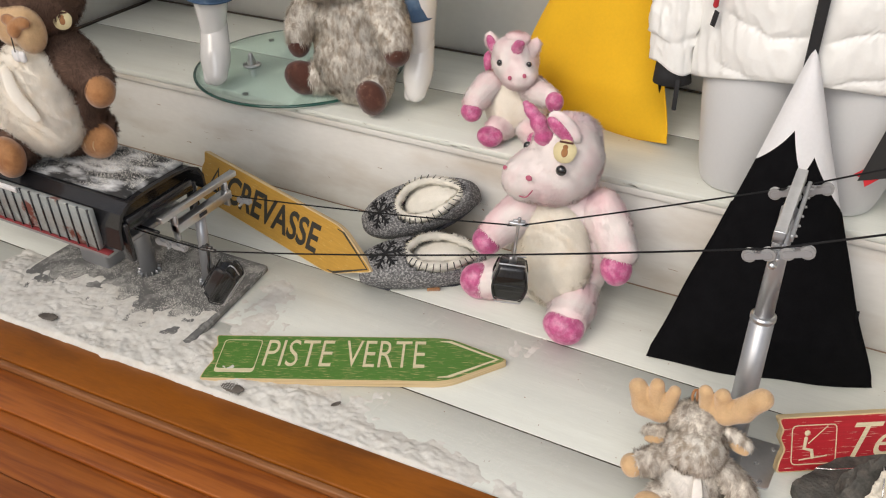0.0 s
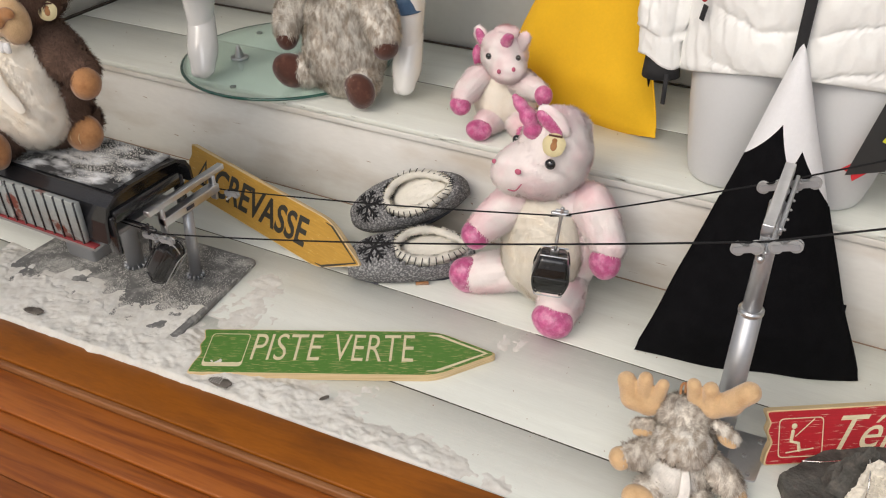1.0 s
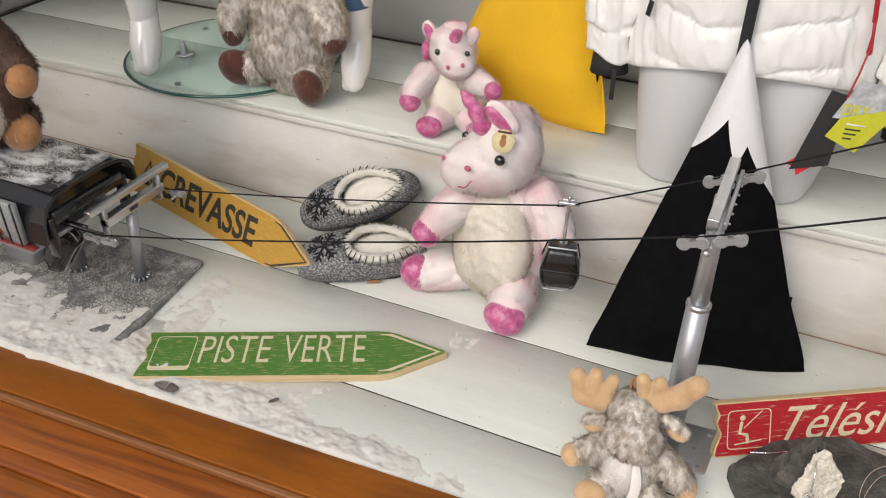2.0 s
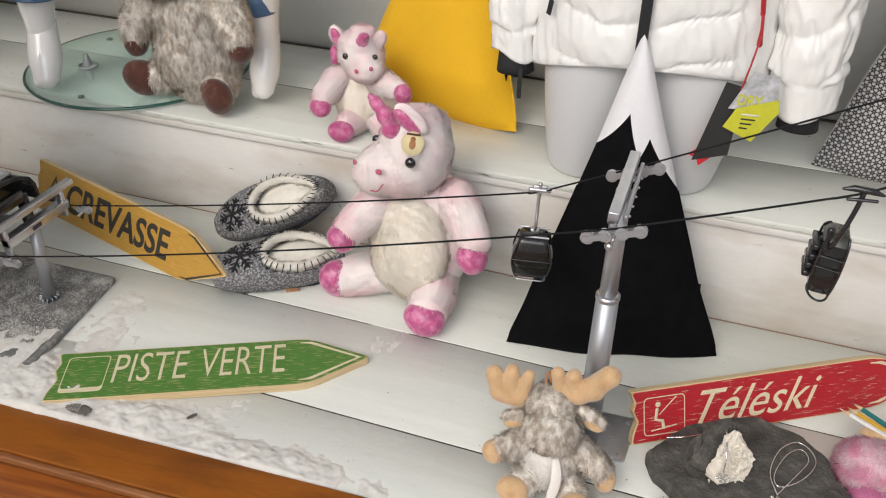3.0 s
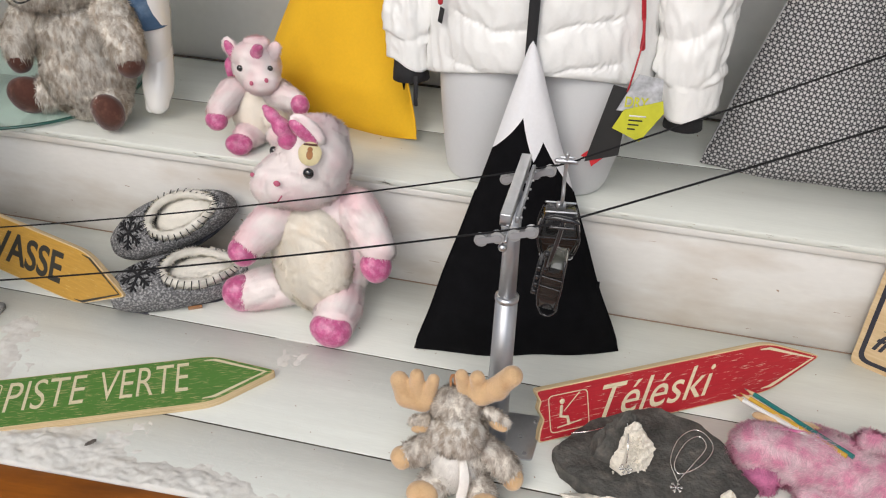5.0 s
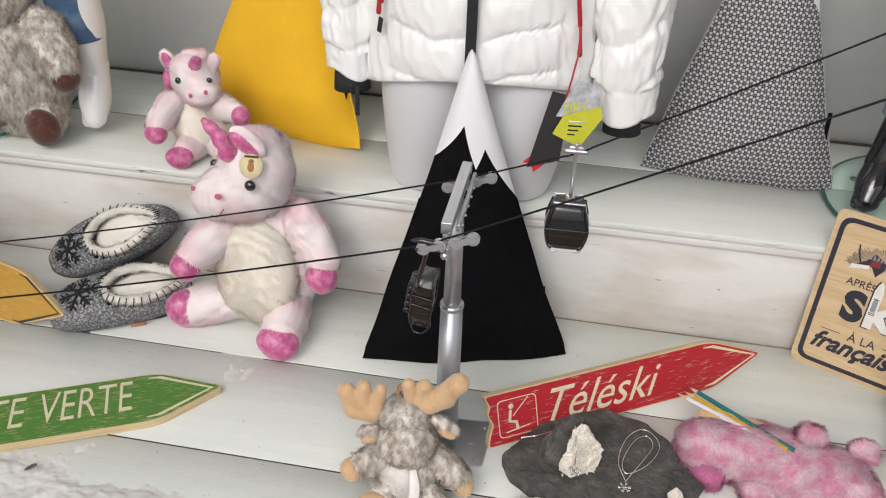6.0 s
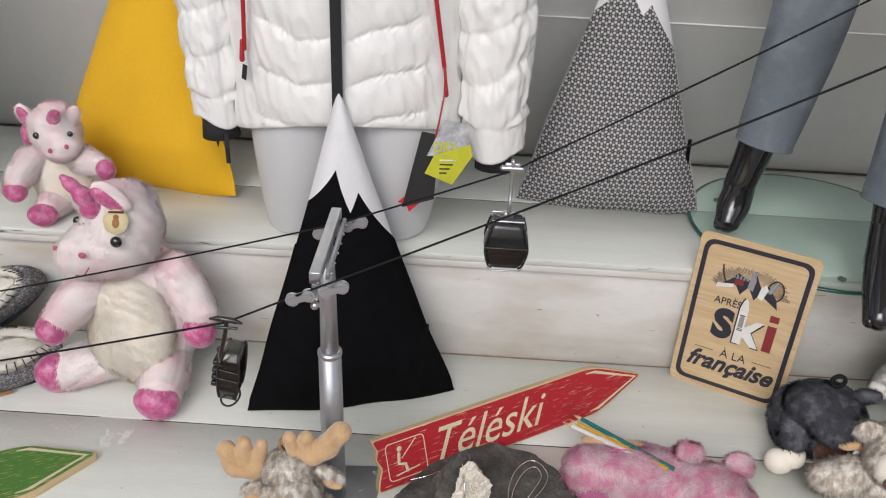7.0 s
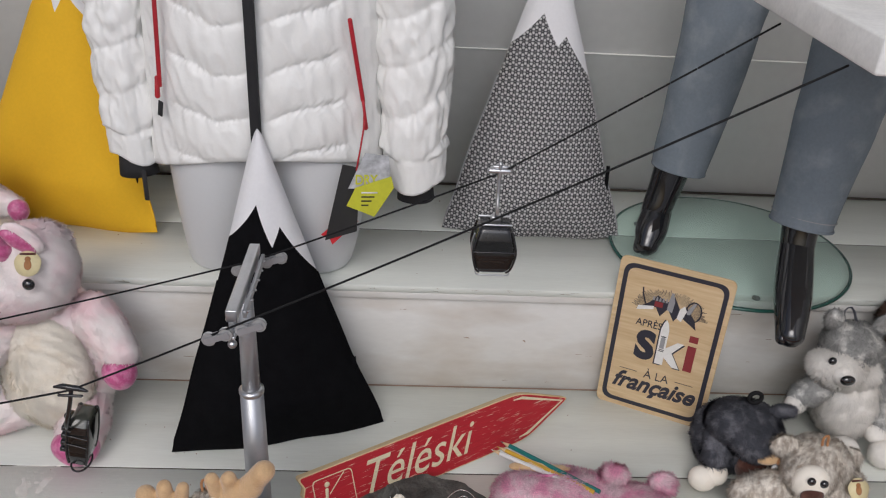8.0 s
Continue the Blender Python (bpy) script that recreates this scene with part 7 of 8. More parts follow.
bm = slab([(-0.028, -0.020), (0.030, -0.018), (0.026, 0.026), (-0.006, 0.030)], 0, 0.0012, 0)
bm.transform(pose(0.012, 0.001, -0.006, 90, 0, 6))
part("card", bm, "paper_grey", tags, "grey photo card", smooth=False)
bm = slab([(-0.030, -0.038), (0.008, -0.054), (0.034, -0.012), (0.030, 0.004), (-0.018, -0.012)], 0, 0.0012, 0)
bm.transform(pose(0.012, -0.001, -0.012, 90, 0, 6))
part("card", bm, "paper_lime", tags, "lime green card corner", smooth=False)
part("lettering", moved(letters("DRY", 0.030, 0.014, 0.0006, 0.02), pose(-0.006, -0.002, -0.020, 90, 0, 6)), "paper_lime", tags, "lime lettering DRY")
for k in range(4):
    part("print_bar", bevel_box(0, 0.022 - 0.004 * k, 0, 0.0006, -0.032 - 0.006 * k, -0.030 - 0.006 * k, 0), "paper_black" if k else "paper_white", tags).matrix_basis = pose(0.002, -0.0035, 0, 0, 0, 6)

# right: glossy black legs in washed grey jeans
m3 = part("mannequin", join(
    tube(curve_pts([(1.50, 2.10, 1.0), (1.47, 2.09, 0.72), (1.425, 2.06, 0.50), (1.40, 2.04, 0.40)], 14), [0.07, 0.068, 0.066, 0.062, 0.058, 0.055, 0.052, 0.048, 0.045, 0.042, 0.040, 0.038, 0.037, 0.036, 0.035], 24),
    foot_mesh((1.402, 2.038, 0.40), (1.375, 1.985, 0.340), 0.035),
    tube(curve_pts([(1.70, 1.93, 1.0), (1.685, 1.90, 0.72), (1.655, 1.85, 0.50), (1.648, 1.825, 0.42)], 14), [0.07, 0.068, 0.066, 0.062, 0.058, 0.055, 0.052, 0.048, 0.045, 0.042, 0.040, 0.038, 0.037, 0.036, 0.035], 24),
    foot_mesh((1.644, 1.815, 0.42), (1.605, 1.677, 0.306), 0.036)), "mannequin_black")
tagged(m3, "glossy black mannequin legs with bare feet", "mannequin")
jeans2 = thing("jeans", "washed grey denim jeans on the black mannequin", "jeans")
part("leg", trouser_leg([(1.50, 2.10, 1.02), (1.475, 2.085, 0.74), (1.44, 2.06, 0.505)], [0.095, 0.08, 0.062], 0.05, 5), "denim_grey", jeans2)
part("leg", trouser_leg([(1.71, 1.93, 1.02), (1.69, 1.895, 0.72), (1.655, 1.85, 0.475)], [0.095, 0.082, 0.066], 0.05, 6), "denim_grey", jeans2)
for c, way, r in (((1.44, 2.06, 0.505), (-0.035, -0.025, -0.235), 0.061), ((1.655, 1.85, 0.475), (-0.035, -0.045, -0.245), 0.065)):
    part("hem", tube(hoop(c, way, r), 0.0032, 8, closed=True), "denim_grey", jeans2)
    part("hem_stitch", tube(hoop(c, way, r * 1.03, 0.020), 0.0012, 6, closed=True), "grey_print", jeans2)


# ---- slippers ----
def slipper(m, label):
    """A felted wool slipper with fleece lining, blanket stitch and a snowflake. x runs from heel to toe."""
    e = thing("slipper", label, "slipper", m, group="slippers")
    L, n, seg = 0.285, 40, 36
    v, f = [], []

    def half(k):
        return 0.060 * (math.sin(math.pi * min(1, max(0, 0.03 + 0.94 * k))) ** 0.42) * (0.86 + 0.2 * k)

    def top(k):
        return 0.076 + 0.014 * math.sin(k * 3.0) if k < 0.5 else 0.090 - 0.036 * ((k - 0.5) / 0.5) ** 2.2

    for i in range(n + 1):
        k = i / n
        for j in range(seg):
            a = 2 * math.pi * j / seg
            c, s = math.cos(a), math.sin(a)
            hh = top(k) / 2
            z = hh + hh * math.copysign(abs(s) ** 0.75, s)
            y = half(k) * math.copysign(abs(c) ** 0.8, c)
            v.append((k * L, y, z))
    open_k = 0.62

    def on_top(x, y):
        k = x / L
        c = min(1.0, abs(y) / half(k)) ** 1.25
        hh = top(k) / 2
        return (x, y, hh + hh * (1 - c * c) ** 0.375 + 0.0070)

    for i in range(n):
        for j in range(seg):
            k = (i + 0.5) / n
            a = 2 * math.pi * (j + 0.5) / seg
            if 0.06 < k < open_k and math.sin(a) > 0.55 + 0.35 * abs((k - 0.33) / 0.29) ** 3:
                continue
            f.append((i * seg + j, (i + 1) * seg + j, (i + 1) * seg + (j + 1) % seg, i * seg + (j + 1) % seg))
    f += [tuple(range(seg)), tuple(n * seg + j for j in reversed(range(seg)))]
    up = part("upper", (v, f), "wool", e, "grey felted wool upper")
    up.modifiers.new("thickness", "SOLIDIFY").thickness = 0.004
    rim = []
    for t in np.linspace(0, 2 * math.pi, 40, endpoint=False):
        k = 0.335 + 0.285 * math.cos(t)
        rim.append((k * L, half(k) * 0.80 * math.sin(t) * (0.9 + 0.1 * abs(math.sin(t))), top(k) * 0.955))
    coll = tube(rim, 0.0085, 12, closed=True, lump=0.2)
    soft("collar", coll, "fleece", e, 3500, 0.006, 0.0007, "cream fleece collar", 4, 0.0)
    inner = ball((0.335 * L, 0, 0.050), (0.275 * L, 0.050, 0.030), seg=28, rings=18, lump=0.03)
    soft("lining", inner, "fleece", e, 3500, 0.005, 0.0007, "cream fleece lining", 5, 0.0)
    for q in range(34):
        t = 2 * math.pi * q / 34
        k = 0.335 + 0.285 * math.cos(t)
        k2 = 0.335 + 0.328 * math.cos(t)
        k2 = max(0.005, k2)
        a = (k * L, half(k) * 0.86 * math.sin(t), top(k) * 0.985 + 0.010)
        b = (k2 * L, half(k2) * 1.09 * math.sin(t) if abs(math.sin(t)) > 0.3 else half(k2) * math.sin(t), top(k2) * (0.99 if abs(math.sin(t)) < 0.5 else 0.86) + 0.008)
        part("stitch", tube([a, b], 0.0011, 5), "thread", e)
    sole = [(x * L, y) for x, y in [(0.5 + 0.505 * math.cos(t), (half(0.5 + 0.5 * math.cos(t)) + 0.002) * math.copysign(min(1, abs(math.sin(t)) ** 0.5), math.sin(t))) for t in np.linspace(0, 2 * math.pi, 40, endpoint=False)]]
    part("sole", slab(sole, -0.004, 0.006, 0.001), "mole_plush", e, "dark felt sole")
    arms = []
    for q in range(6):
        a = math.radians(60 * q)
        c, s = math.cos(a), math.sin(a)
        P = lambda r, o: on_top(0.79 * L + r * c - o * s, r * s + o * c)
        arms.append(tube([P(0.002, 0), P(0.036, 0)], 0.0030, 6, flat=0.5))
        for r in (0.016, 0.026):
            for o in (-1, 1):
                arms.append(tube([P(r, 0), P(r + 0.008, 0.010 * o)], 0.0021, 6, flat=0.5))
    part("snowflake", join(*arms), "thread", e, "black embroidered snowflake")
    return e


s1 = slipper(pose(-0.118, 1.742, 0.012, -20, 0, 211) @ Matrix.Scale(1.06, 4), "grey felted wool slipper with black snowflake and fleece lining")
part("leather_tag", bevel_box(0.105, 0.135, 0.058, 0.061, 0.012, 0.024, 0.001, 1), "tan_suede", s1, "tan leather tag")
slipper(pose(-0.178, 1.842, 0.158, -44, 22, 199) @ Matrix.Scale(1.06, 4), "grey felted wool slipper tipped against the step")


# ---- stones, chains, pencil case ----
def rough_slab(outline, z0, z1, seed, subdiv=5):
    bm = slab(outline, z0, z1, 0)
    bmesh.ops.triangulate(bm, faces=bm.faces[:])
    for _ in range(subdiv):
        long = [e for e in bm.edges if e.calc_length() > 0.014]
        if not long:
            break
        bmesh.ops.subdivide_edges(bm, edges=long, cuts=1)
        bmesh.ops.triangulate(bm, faces=bm.faces[:])
    for v in bm.verts:
        n = noise.noise_vector(v.co * 22 + Vector((seed, 0, 0))) * 0.006 + noise.noise_vector(v.co * 70) * 0.002
        if v.co.z < z0 + 0.001:
            n.z = abs(n.z) * 0.2
        v.co += n
    return bm


slab_ob = part("slate_slab", rough_slab([(0.690, 1.335), (0.760, 1.295), (0.900, 1.285), (1.010, 1.315), (1.040, 1.375), (0.985, 1.47), (0.945, 1.52), (0.865, 1.545), (0.775, 1.525), (0.705, 1.445), (0.672, 1.375)], 0.004, 0.030, 3), "slate", smooth=False)
tagged(slab_ob, "dark grey slate slab lying on the boards", "stone")
quartz = thing("quartz_stone", "pointed grey stone with white quartz crystal crust", "stone")


def crag(c, r, seed, sharp):
    bm = bmesh.new()
    bmesh.ops.create_icosphere(bm, subdivisions=4, radius=1)
    for v in bm.verts:
        d = v.co.normalized()
        k = 1 + 0.22 * noise.noise(d * 1.8 + Vector((seed, 1, 2))) + sharp * abs(noise.noise(d * 6 + Vector((seed, 5, 2)))) + 0.04 * noise.noise(d * 18)
        up = 1 + 0.5 * max(0, d.z) ** 2
        v.co = Vector((c[0] + r[0] * d.x * k * (1 - 0.45 * max(0, d.z)), c[1] + r[1] * d.y * k * (1 - 0.45 * max(0, d.z)), max(c[2] - r[2] * 0.72, c[2] + r[2] * d.z * k * up)))
    return bm


def shard(corners, rough, seed):
    """A broken stone: flat facets between a few corners, with a rough skin."""
    bm = bmesh.new()
    for c in corners:
        bm.verts.new(c)
    bmesh.ops.convex_hull(bm, input=bm.verts[:])
    bmesh.ops.triangulate(bm, faces=bm.faces[:])
    for _ in range(4):
        long = [e for e in bm.edges if e.calc_length() > 0.007]
        if long:
            bmesh.ops.subdivide_edges(bm, edges=long, cuts=1)
            bmesh.ops.triangulate(bm, faces=bm.faces[:])
    for v in bm.verts:
        n = noise.noise_vector(v.co * 60 + Vector((seed, 0, 0))) * rough + noise.noise_vector(v.co * 190) * rough * 0.5
        v.co += n if v.co.z > 0.037 else n * 0.3
    return bm


part("rock", shard([(0.735, 1.400, 0.034), (0.742, 1.375, 0.036), (0.775, 1.362, 0.036), (0.815, 1.370, 0.036), (0.820, 1.440, 0.034), (0.765, 1.445, 0.034), (0.748, 1.405, 0.075), (0.788, 1.398, 0.142), (0.800, 1.405, 0.138), (0.825, 1.420, 0.09)], 0.004, 3), "slate", quartz, "dark grey pointed rock", smooth=False)
part("crust", shard([(0.776, 1.358, 0.036), (0.798, 1.342, 0.036), (0.845, 1.372, 0.036), (0.846, 1.400, 0.050), (0.855, 1.392, 0.070), (0.792, 1.372, 0.128), (0.806, 1.384, 0.138), (0.820, 1.405, 0.10), (0.778, 1.352, 0.06), (0.81, 1.41, 0.036)], 0.005, 8), "crystal", quartz, "white crystalline crust with ochre stain", smooth=False)
bits = []
g = np.random.default_rng(3)
for k in range(160):
    a, z = g.uniform(-2.9, -0.2), g.uniform(0.032, 0.105)
    w = 1 - (z - 0.03) / 0.11
    x = 0.800 + 0.014 * (1 - w) + (0.030 * w) * g.uniform(-0.7, 1.4)
    y = 1.350 + 0.030 * (1 - w) + 0.45 * max(0.0, x - 0.800)
    d = np.array((math.cos(a) * 0.4, math.sin(a), g.uniform(-0.2, 0.8)))
    d = d / np.linalg.norm(d)
    L = g.uniform(0.003, 0.008)
    bits.append(tube([(x, y, z), tuple(np.array((x, y, z)) + d * L)], [0.0025, 0.0006], 6, caps=False))
part("crystals", join(*bits), "crystal", quartz, "small quartz points", smooth=False)["kind"] = "stuff"
stone2 = part("quartz_chip", crag((0.985, 1.333, 0.044), (0.013, 0.008, 0.012), 12, 0.3), "crystal", smooth=False)
tagged(stone2, "small white quartz chip on the slab", "stone")
front_quartz = part("quartz_strip", crag((0.80, 1.283, 0.016), (0.09, 0.022, 0.012), 22, 0.3), "crystal", smooth=False)
tagged(front_quartz, "long rough white quartz edge before the slab", "stone")


def necklace(label, pts, n, pend):
    e = thing("necklace", label, "necklace", group="necklaces")
    path = curve_pts(pts, n)
    part("chain", tube(path, [0.0011 + 0.0005 * (i % 2) for i in range(len(path))], 6), "silver", e, "fine silver chain")
    if pend:
        cx, cy, cz = pend
        fl = []
        for q in range(6):
            a = math.radians(60 * q + 10)
            c, s = math.cos(a), math.sin(a)
            fl.append(tube([(cx, cy, cz), (cx + 0.011 * c, cy + 0.011 * s, cz)], 0.0013, 6))
            for o in (-0.5, 0.5):
                fl.append(tube([(cx + 0.006 * c, cy + 0.006 * s, cz), (cx + 0.006 * c + 0.005 * math.cos(a + o), cy + 0.006 * s + 0.005 * math.sin(a + o), cz)], 0.001, 6))
        part("pendant", join(*fl), "silver", e, "silver snowflake pendant")
    return e


z = 0.0385
necklace("fine silver necklace with a snowflake pendant on the slab", [(0.898, 1.352, z), (0.885, 1.40, z), (0.900, 1.46, z), (0.930, 1.492, z), (0.955, 1.478, z), (0.962, 1.445, z), (0.938, 1.40, z), (0.902, 1.372, z), (0.892, 1.395, z + 0.002), (0.912, 1.45, z + 0.002), (0.938, 1.476, z), (0.950, 1.45, z), (0.925, 1.40, z), (0.898, 1.352, z)], 120, (0.896, 1.338, z))
necklace("fine silver chain draped over the pointed stone", [(0.700, 1.420, 0.040), (0.735, 1.425, 0.050), (0.765, 1.405, 0.090), (0.792, 1.395, 0.120), (0.800, 1.355, 0.105), (0.802, 1.338, 0.075)], 50, (0.803, 1.332, 0.066))

case = plush("pencil_case", "mottled pink plush animal pencil case holding pencils", "pencil case", [
    ("body", blob([((1.045, 1.460, 0.050), (1.150, 1.450, 0.052), 0.048, 0.052), ((1.150, 1.450, 0.052), (1.250, 1.415, 0.052), 0.052, 0.056), ((1.285, 1.400, 0.048), (0.060, 0.052, 0.048))], 0.014, 0.005, 0.004, 35, 91), "rose_plush", 22000, 0.011),
    ("flap", blob([((1.070, 1.512, 0.070), (1.215, 1.478, 0.082), 0.016, 0.018)], 0.01, 0.005, 0.004, 50, 92), "rose_plush", 4000, 0.010),
    ("ear", ball((1.222, 1.462, 0.112), (0.026, 0.018, 0.026), (0, 0, 0), 18, 12, 0.05), "rose_plush", 1800, 0.011),
    ("ear", ball((1.315, 1.450, 0.105), (0.028, 0.018, 0.026), (0, 0, 0), 18, 12, 0.05), "rose_plush", 900, 0.009),
    ("foot", ball((1.052, 1.412, 0.030), (0.030, 0.026, 0.026), (0, 0, 0), 18, 12, 0.05), "hot_pink_plush", 1600, 0.010, "hot pink foot"),
    ("foot", ball((1.14, 1.390, 0.026), (0.034, 0.030, 0.026), (0, 0, 0), 18, 12, 0.05), "rose_plush", 1600, 0.010),
    ("zip", tube(curve_pts([(1.015, 1.478, 0.086), (1.06, 1.468, 0.102), (1.13, 1.465, 0.107), (1.20, 1.462, 0.100)], 16), 0.003, 8), "magenta_satin", 0, 0, "pink zip"),
    ("eye", eye_at((1.275, 1.337, 0.062), 0.007), "eye", 0, 0),
])
for a, b, mt, lab in (((1.030, 1.554, 0.100), (1.186, 1.418, 0.114), "teal", "teal lacquered pencil"), ((1.022, 1.542, 0.098), (1.176, 1.420, 0.111), "ochre_lacquer", "yellow lacquered pencil"), ((1.010, 1.536, 0.096), (1.14, 1.440, 0.108), "white_lacquer", "white lacquered pencil")):
    p = thing("pencil", lab + " in the plush case", "pencil", group="pencils")
    a, b = np.array(a), np.array(b)
    d = (a - b) / np.linalg.norm(a - b)
    part("barrel", tube([b, a], 0.0046, 6, caps=False), mt, p, smooth=False)
    part("point", tube([a, a + d * 0.016], [0.0045, 0.0014], 10, caps=False), "pencil_wood", p, "sharpened wood")
    part("lead", tube([a + d * 0.016, a + d * 0.022], [0.0013, 0.0003], 6, caps=False), mt, p)
pouch = part("pouch_cloth", tube(curve_pts([(1.035, 1.505, 0.092), (1.10, 1.492, 0.100), (1.18, 1.476, 0.098)], 12), [0.010, 0.014, 0.013, 0.016, 0.013, 0.015, 0.013, 0.012, 0.014, 0.012, 0.011, 0.010, 0.006], 14, flat=0.5, lump=0.25), "beige_suede")
tagged(pouch, "beige cloth roll among the pencils", "cloth")
cap_ob = part("cap_peak", ball((1.405, 1.385, 0.020), (0.055, 0.035, 0.020), (0, 0, 10), 28, 16, 0.03), "jacket_black")
tagged(cap_ob, "black cloth cap lying on the boards", "cap")


# ---- snow, feathers, crumbs ----
def drift(x0, x1, y0, y1, nx, ny, height, base, seed, shape):
    v, idx, f = [], {}, []
    for i in range(nx + 1):
        for j in range(ny + 1):
            x, y = x0 + (x1 - x0) * i / nx, y0 + (y1 - y0) * j / ny
            p = Vector((x * 9, y * 9, seed))
            h = shape(x, y) + 0.42 * noise.noise(p) + 0.28 * noise.noise(p * 2.3) + 0.15 * noise.noise(p * 5.2) + 0.09 * noise.noise(p * 12)
            k = min(1.0, max(0.0, h))
            lump = k * (0.0035 * noise.noise(p * 3.5) + 0.0014 * noise.noise(p * 9) + 0.0003 * noise.noise(p * 40))
            idx[i, j] = (len(v), h)
            v.append((x, y, base - 0.0012 + k * k * (1.9 - 0.9 * k) * height + lump))
    for i in range(nx):
        for j in range(ny):
            q = [idx[i, j], idx[i + 1, j], idx[i + 1, j + 1], idx[i, j + 1]]
            if max(h for _, h in q) > 0:
                f.append(tuple(k for k, _ in q))
    used = sorted({k for q in f for k in q})
    re = {k: n for n, k in enumerate(used)}
    return [v[k] for k in used], [tuple(re[k] for k in q) for q in f]


sn = part("snow_drift", drift(-1.25, 0.45, 1.05, 1.30, 520, 120, 0.019, 0.0, 3.3, lambda x, y: 1.0 - 7.0 * max(0, y - (1.155 - 0.03 * x)) - 1.5 * max(0, x + 0.40) - 60 * max(0, 1.104 + 0.049 * (x + 0.4) - y)), "snow")
tagged(sn, "thin drift of powdery artificial snow along the sill", "snow", kind="stuff")
sn2 = part("snow_drift", drift(-1.16, -0.60, 1.165, 1.46, 260, 140, 0.005, 0.013, 1.7, lambda x, y: 0.75 - 8.0 * max(0, y - 1.225 - 0.35 * max(0, x + 0.75))), "snow")
tagged(sn2, "powdery artificial snow blown over the station base", "snow", kind="stuff")
sn4 = part("snow_drift", drift(-0.64, -0.30, 1.20, 1.56, 140, 150, 0.006, 0.0, 5.4, lambda x, y: 0.75 - 5.5 * abs(x + 0.53 + 0.15 * (y - 1.38)) - 5.0 * max(0, abs(y - 1.36) - 0.08)), "snow")
tagged(sn4, "powdery artificial snow spilled beside the station base", "snow", kind="stuff")
sn3 = part("snow_drift", drift(-0.10, 0.24, 1.45, 1.60, 120, 60, 0.004, 0.0, 8.1, lambda x, y: 0.55 - 90 * ((x - 0.07) ** 2 + 1.6 * (y - 1.525) ** 2)), "snow")
tagged(sn3, "low powdery snow mound before the pink unicorn", "snow", kind="stuff")


def grains(boxes, n, r, seed, thr=None):
    g = np.random.default_rng(seed)
    tet = np.array([(1, 0, 0), (-1, 0, 0), (0, 1, 0), (0, -1, 0), (0, 0, 1), (0, 0, -1)], float)
    tf = [(0, 2, 4), (2, 1, 4), (1, 3, 4), (3, 0, 4), (2, 0, 5), (1, 2, 5), (3, 1, 5), (0, 3, 5)]
    vs, fs = [], []
    for x0, x1, y0, y1, z, share in boxes:
        for _ in range(int(n * share)):
            c = np.array((g.uniform(x0, x1), g.uniform(y0, y1), z))
            if thr is not None and noise.noise(Vector((c[0] * 10, c[1] * 16, z))) + 0.5 * noise.noise(Vector((c[0] * 30, c[1] * 40, z))) < thr + g.normal(0, 0.2):
                continue
            s = r * g.uniform(0.4, 1.3, 3)
            k = len(vs)
            vs += (c + tet * s + (0, 0, s[2] * 0.6)).tolist()
            fs += [tuple(i + k for i in q) for q in tf]
    return vs, fs


gr = part("snow_grains", grains([(-1.14, -0.60, 1.19, 1.50, 0.0145, 0.45), (-1.30, -0.77, 1.265, 1.442, 0.3095, 0.40), (-0.62, 0.3, 1.15, 1.6, 0.0, 0.45), (-1.14, -0.60, 1.17, 1.30, 0.0145, 0.30)], 42000, 0.0009, 2, -0.05), "snow", smooth=False)
tagged(gr, "scattered grains of artificial snow", "snow", kind="stuff")
cr = part("floor_crumbs", grains([(-0.2, 1.2, 1.15, 1.84, 0.0008, 0.6), (-1.6, 1.6, 1.9, 2.35, 0.288, 0.4)], 190, 0.0016, 5), "chip", smooth=False)
tagged(cr, "small dark crumbs on the boards", "dirt", kind="stuff")
scuffs = []
g = np.random.default_rng(11)
for k in range(100):
    x, ln = g.uniform(-1.5, 1.9), g.uniform(0.006, 0.03)
    edge = k % 2
    y, zz = (1.8515, g.uniform(0.276, 0.284)) if edge else (1.8648, 0.012 + 0.24 * g.random() ** 1.6)
    w = g.uniform(0.0004, 0.0012)
    i = [(x, y, zz), (x + ln, y, zz + g.normal(0, 0.002)), (x + ln * 0.8, y, zz + w), (x + ln * 0.1, y, zz + w * 1.3)]
    scuffs.append((i, [(0, 1, 2, 3)]))
sc = part("paint_chips", join(*scuffs), "chip", smooth=False)
tagged(sc, "small chips in the white paint of the step", "paint wear", kind="stuff")


def feather(m, label, spots):
    e = thing("feather", label, "feather", m, group="feathers")
    bl = ball((0, 0, 0.004), (0.030, 0.013, 0.003), seg=24, rings=12, lump=0.2, freq=6)
    soft("vane", bl, "feather", e, 350, 0.007, 0.0004, "soft grey-brown vane", 8, 0.1)
    part("quill", tube([(-0.03, 0, 0.004), (0.04, 0.004, 0.003)], 0.0008, 6), "feather_spot", e)
    if spots:
        g = np.random.default_rng(4)
        part("spots", join(*[ball((x, y, 0.0085), (0.0018, 0.0018, 0.0008), seg=8, rings=6, lump=0) for x in np.linspace(-0.028, 0.004, 6) for y in (-0.008, -0.003, 0.003, 0.008)]), "feather_spot", e, "white spots")
    return e


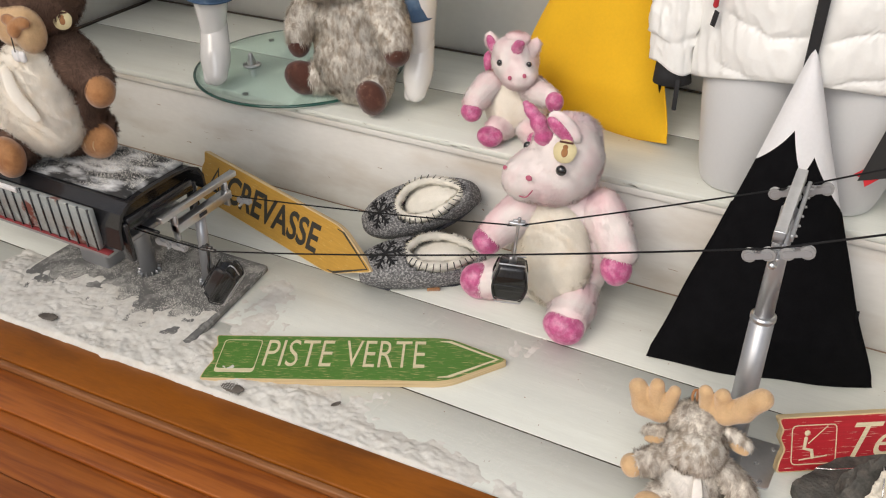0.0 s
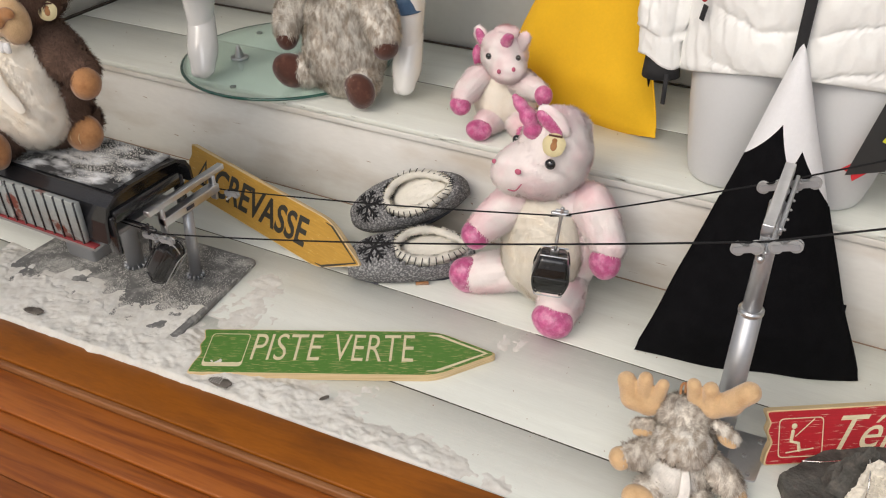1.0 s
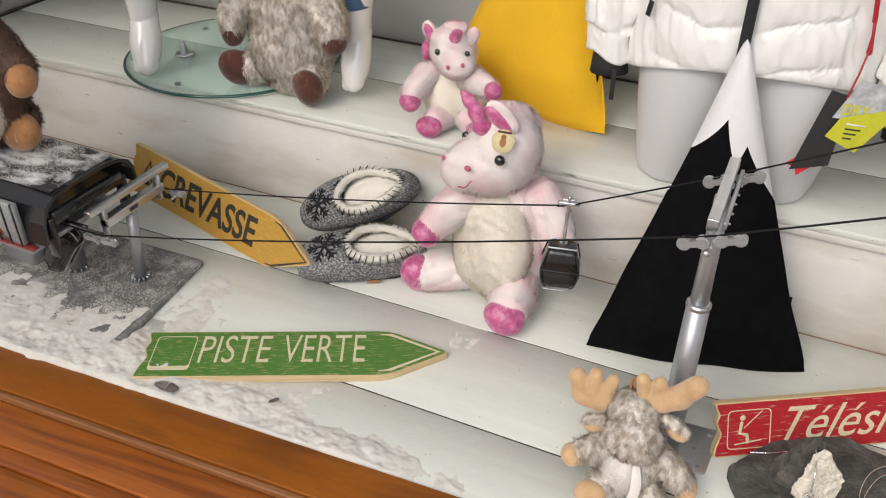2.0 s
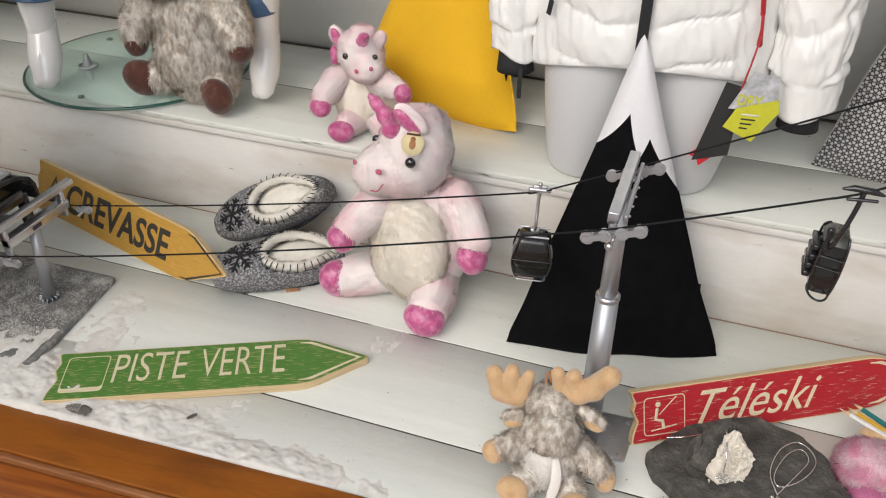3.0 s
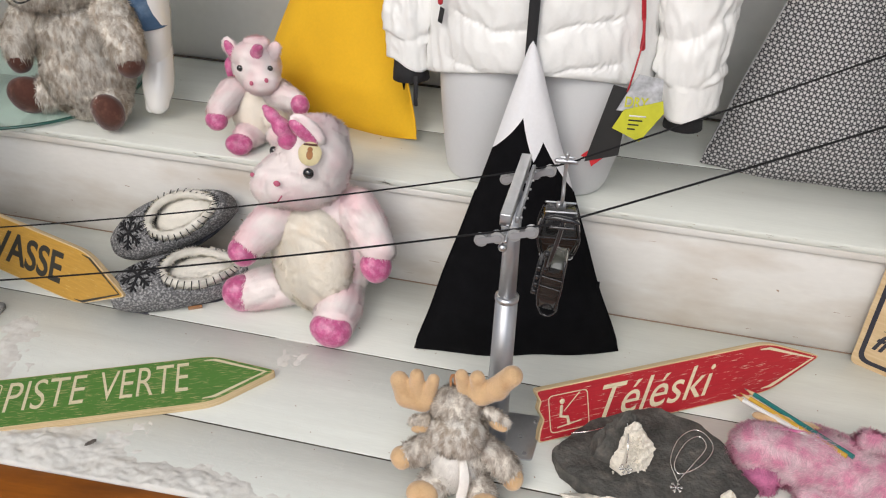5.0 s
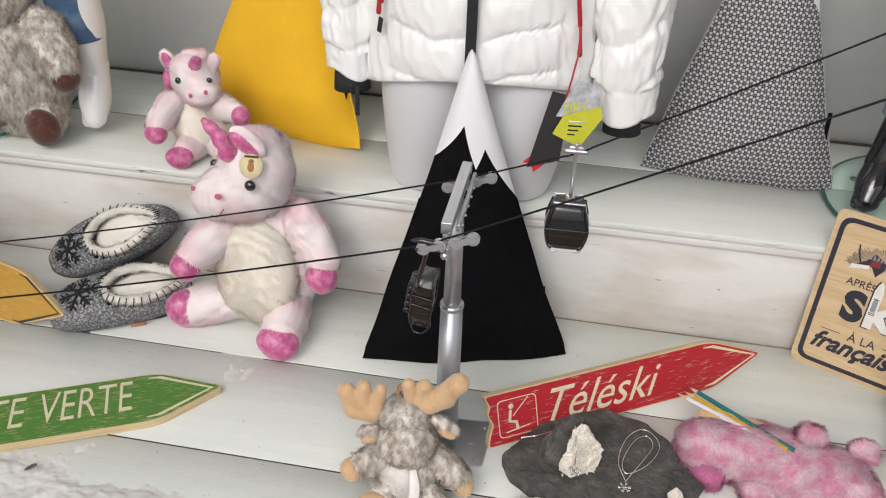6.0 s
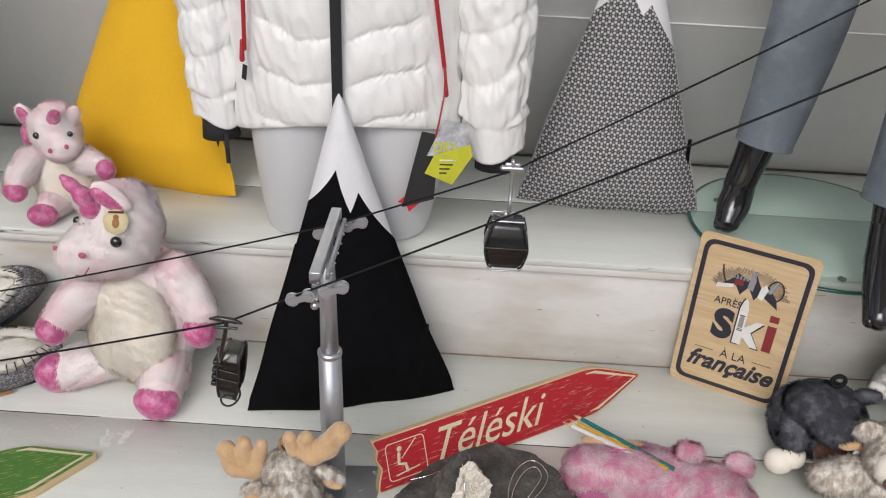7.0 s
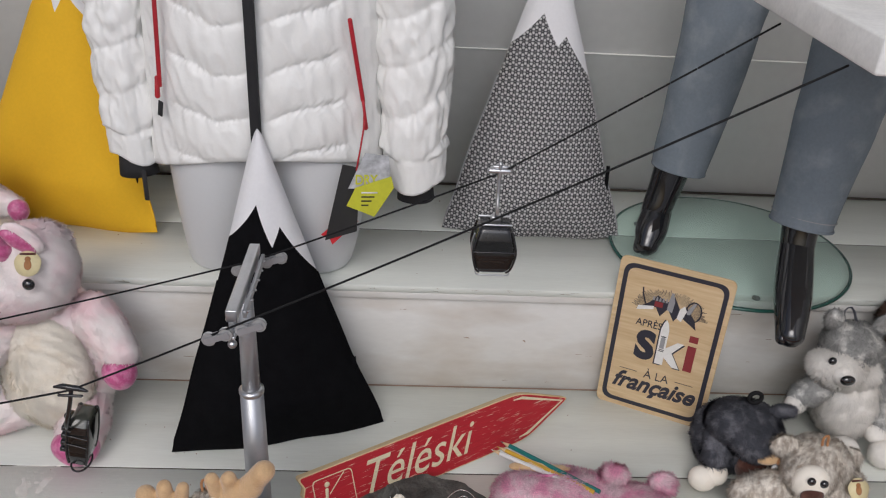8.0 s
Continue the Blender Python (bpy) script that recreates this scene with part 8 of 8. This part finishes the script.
feather(pose(-0.398, 1.122, 0.014, 0, 0, 8) @ Matrix.Scale(0.85, 4), "spotted black and white feather beside the green sign", True)
feather(pose(-0.945, 1.113, 0.014, 0, 0, 15) @ Matrix.Scale(0.8, 4), "dark downy feather on the snow", False)
feather(pose(-0.180, 1.183, 0.013, 0, 0, 60) @ Matrix.Scale(0.35, 4), "small dark feather tuft on the snow", False)

# ---- boards of the floors ----
for y in (1.300, 1.577):
    part("joint", bevel_box(-1.85, 2.6, y - 0.003, y + 0.003, -0.012, -0.0012, 0), "gap", floor)
part("joint", bevel_box(-1.79, 2.6, 2.1185, 2.1215, 0.27, 0.2862, 0), "gap", floor_upper)
planks(floor, [1.082, 1.300, 1.577, 1.8655], 0.0, 0.014, -1.85, 2.6, "white_board", 0.0032)
planks(floor_upper, [1.850, 2.12, 2.404], 0.287, 0.017, -1.79, 2.6, "white_board", 0.003)


def motions():
    steps = [k * 0.5 for k in range(17)]
    for ob, x, y in ropes:
        walk(ob, [(t, pose(x, y, rope_z(x, y, t), 0, -math.degrees(math.atan2(rope_z(x + 0.018, y, t) - rope_z(x - 0.018, y, t), 0.036)), 0)) for t in steps])

    def ride(ob, y, place_at, rows):
        walk(ob, [(t, pose(place_at(t), y, rope_z(place_at(t), y, t), 0, sw, tw)) for t, sw, tw in rows])

    ride(gondola_up, YR, lambda t: LOADS[YR](t)[0], ((0, 6, 22), (0.5, 4, 20), (1.0, 5, 18), (1.5, 3, 16), (2.0, 2, 15), (2.5, 3, 14), (3.0, 2, 12), (3.5, 3, 10), (4.0, 2, 10), (4.5, 1, 12), (5.0, 0, 8), (5.5, 0, 4), (6.0, 0, 2), (6.5, 0, 1), (7.0, 0, 0), (7.5, 0, 0), (8.0, 0, 0)))
    ride(gondola_down, YF, lambda t: LOADS[YF](t)[0], ((0, 4, 0), (1.0, 4, 0), (2.0, 4, 0), (2.5, 4, 0), (3.0, 5, 0), (3.5, 4, 0), (4.0, 4, 0), (4.5, 5, 0), (5.0, 6, 0), (5.5, 7, 0), (6.0, 8, 0), (6.5, 9, 0), (7.0, 10, 0), (7.5, 11, 0), (8.0, 12, 0)))
    way_in = {0: -0.578, 0.5: -0.650, 1.0: -0.715, 1.2: -0.748, 2.0: -0.85, 2.5: -0.90, 3.0: -0.925, 4.0: -0.93, 8.0: -0.93}
    ride(gondola_in, YF, lambda t: way_in[t], ((0, 2, 12), (0.5, 3, 12), (1.0, 1, 12), (1.2, 2, 12), (2.0, 2, 14), (2.5, 1, 16), (3.0, 0, 16), (4.0, 0, 16), (8.0, 0, 16)))


motions()
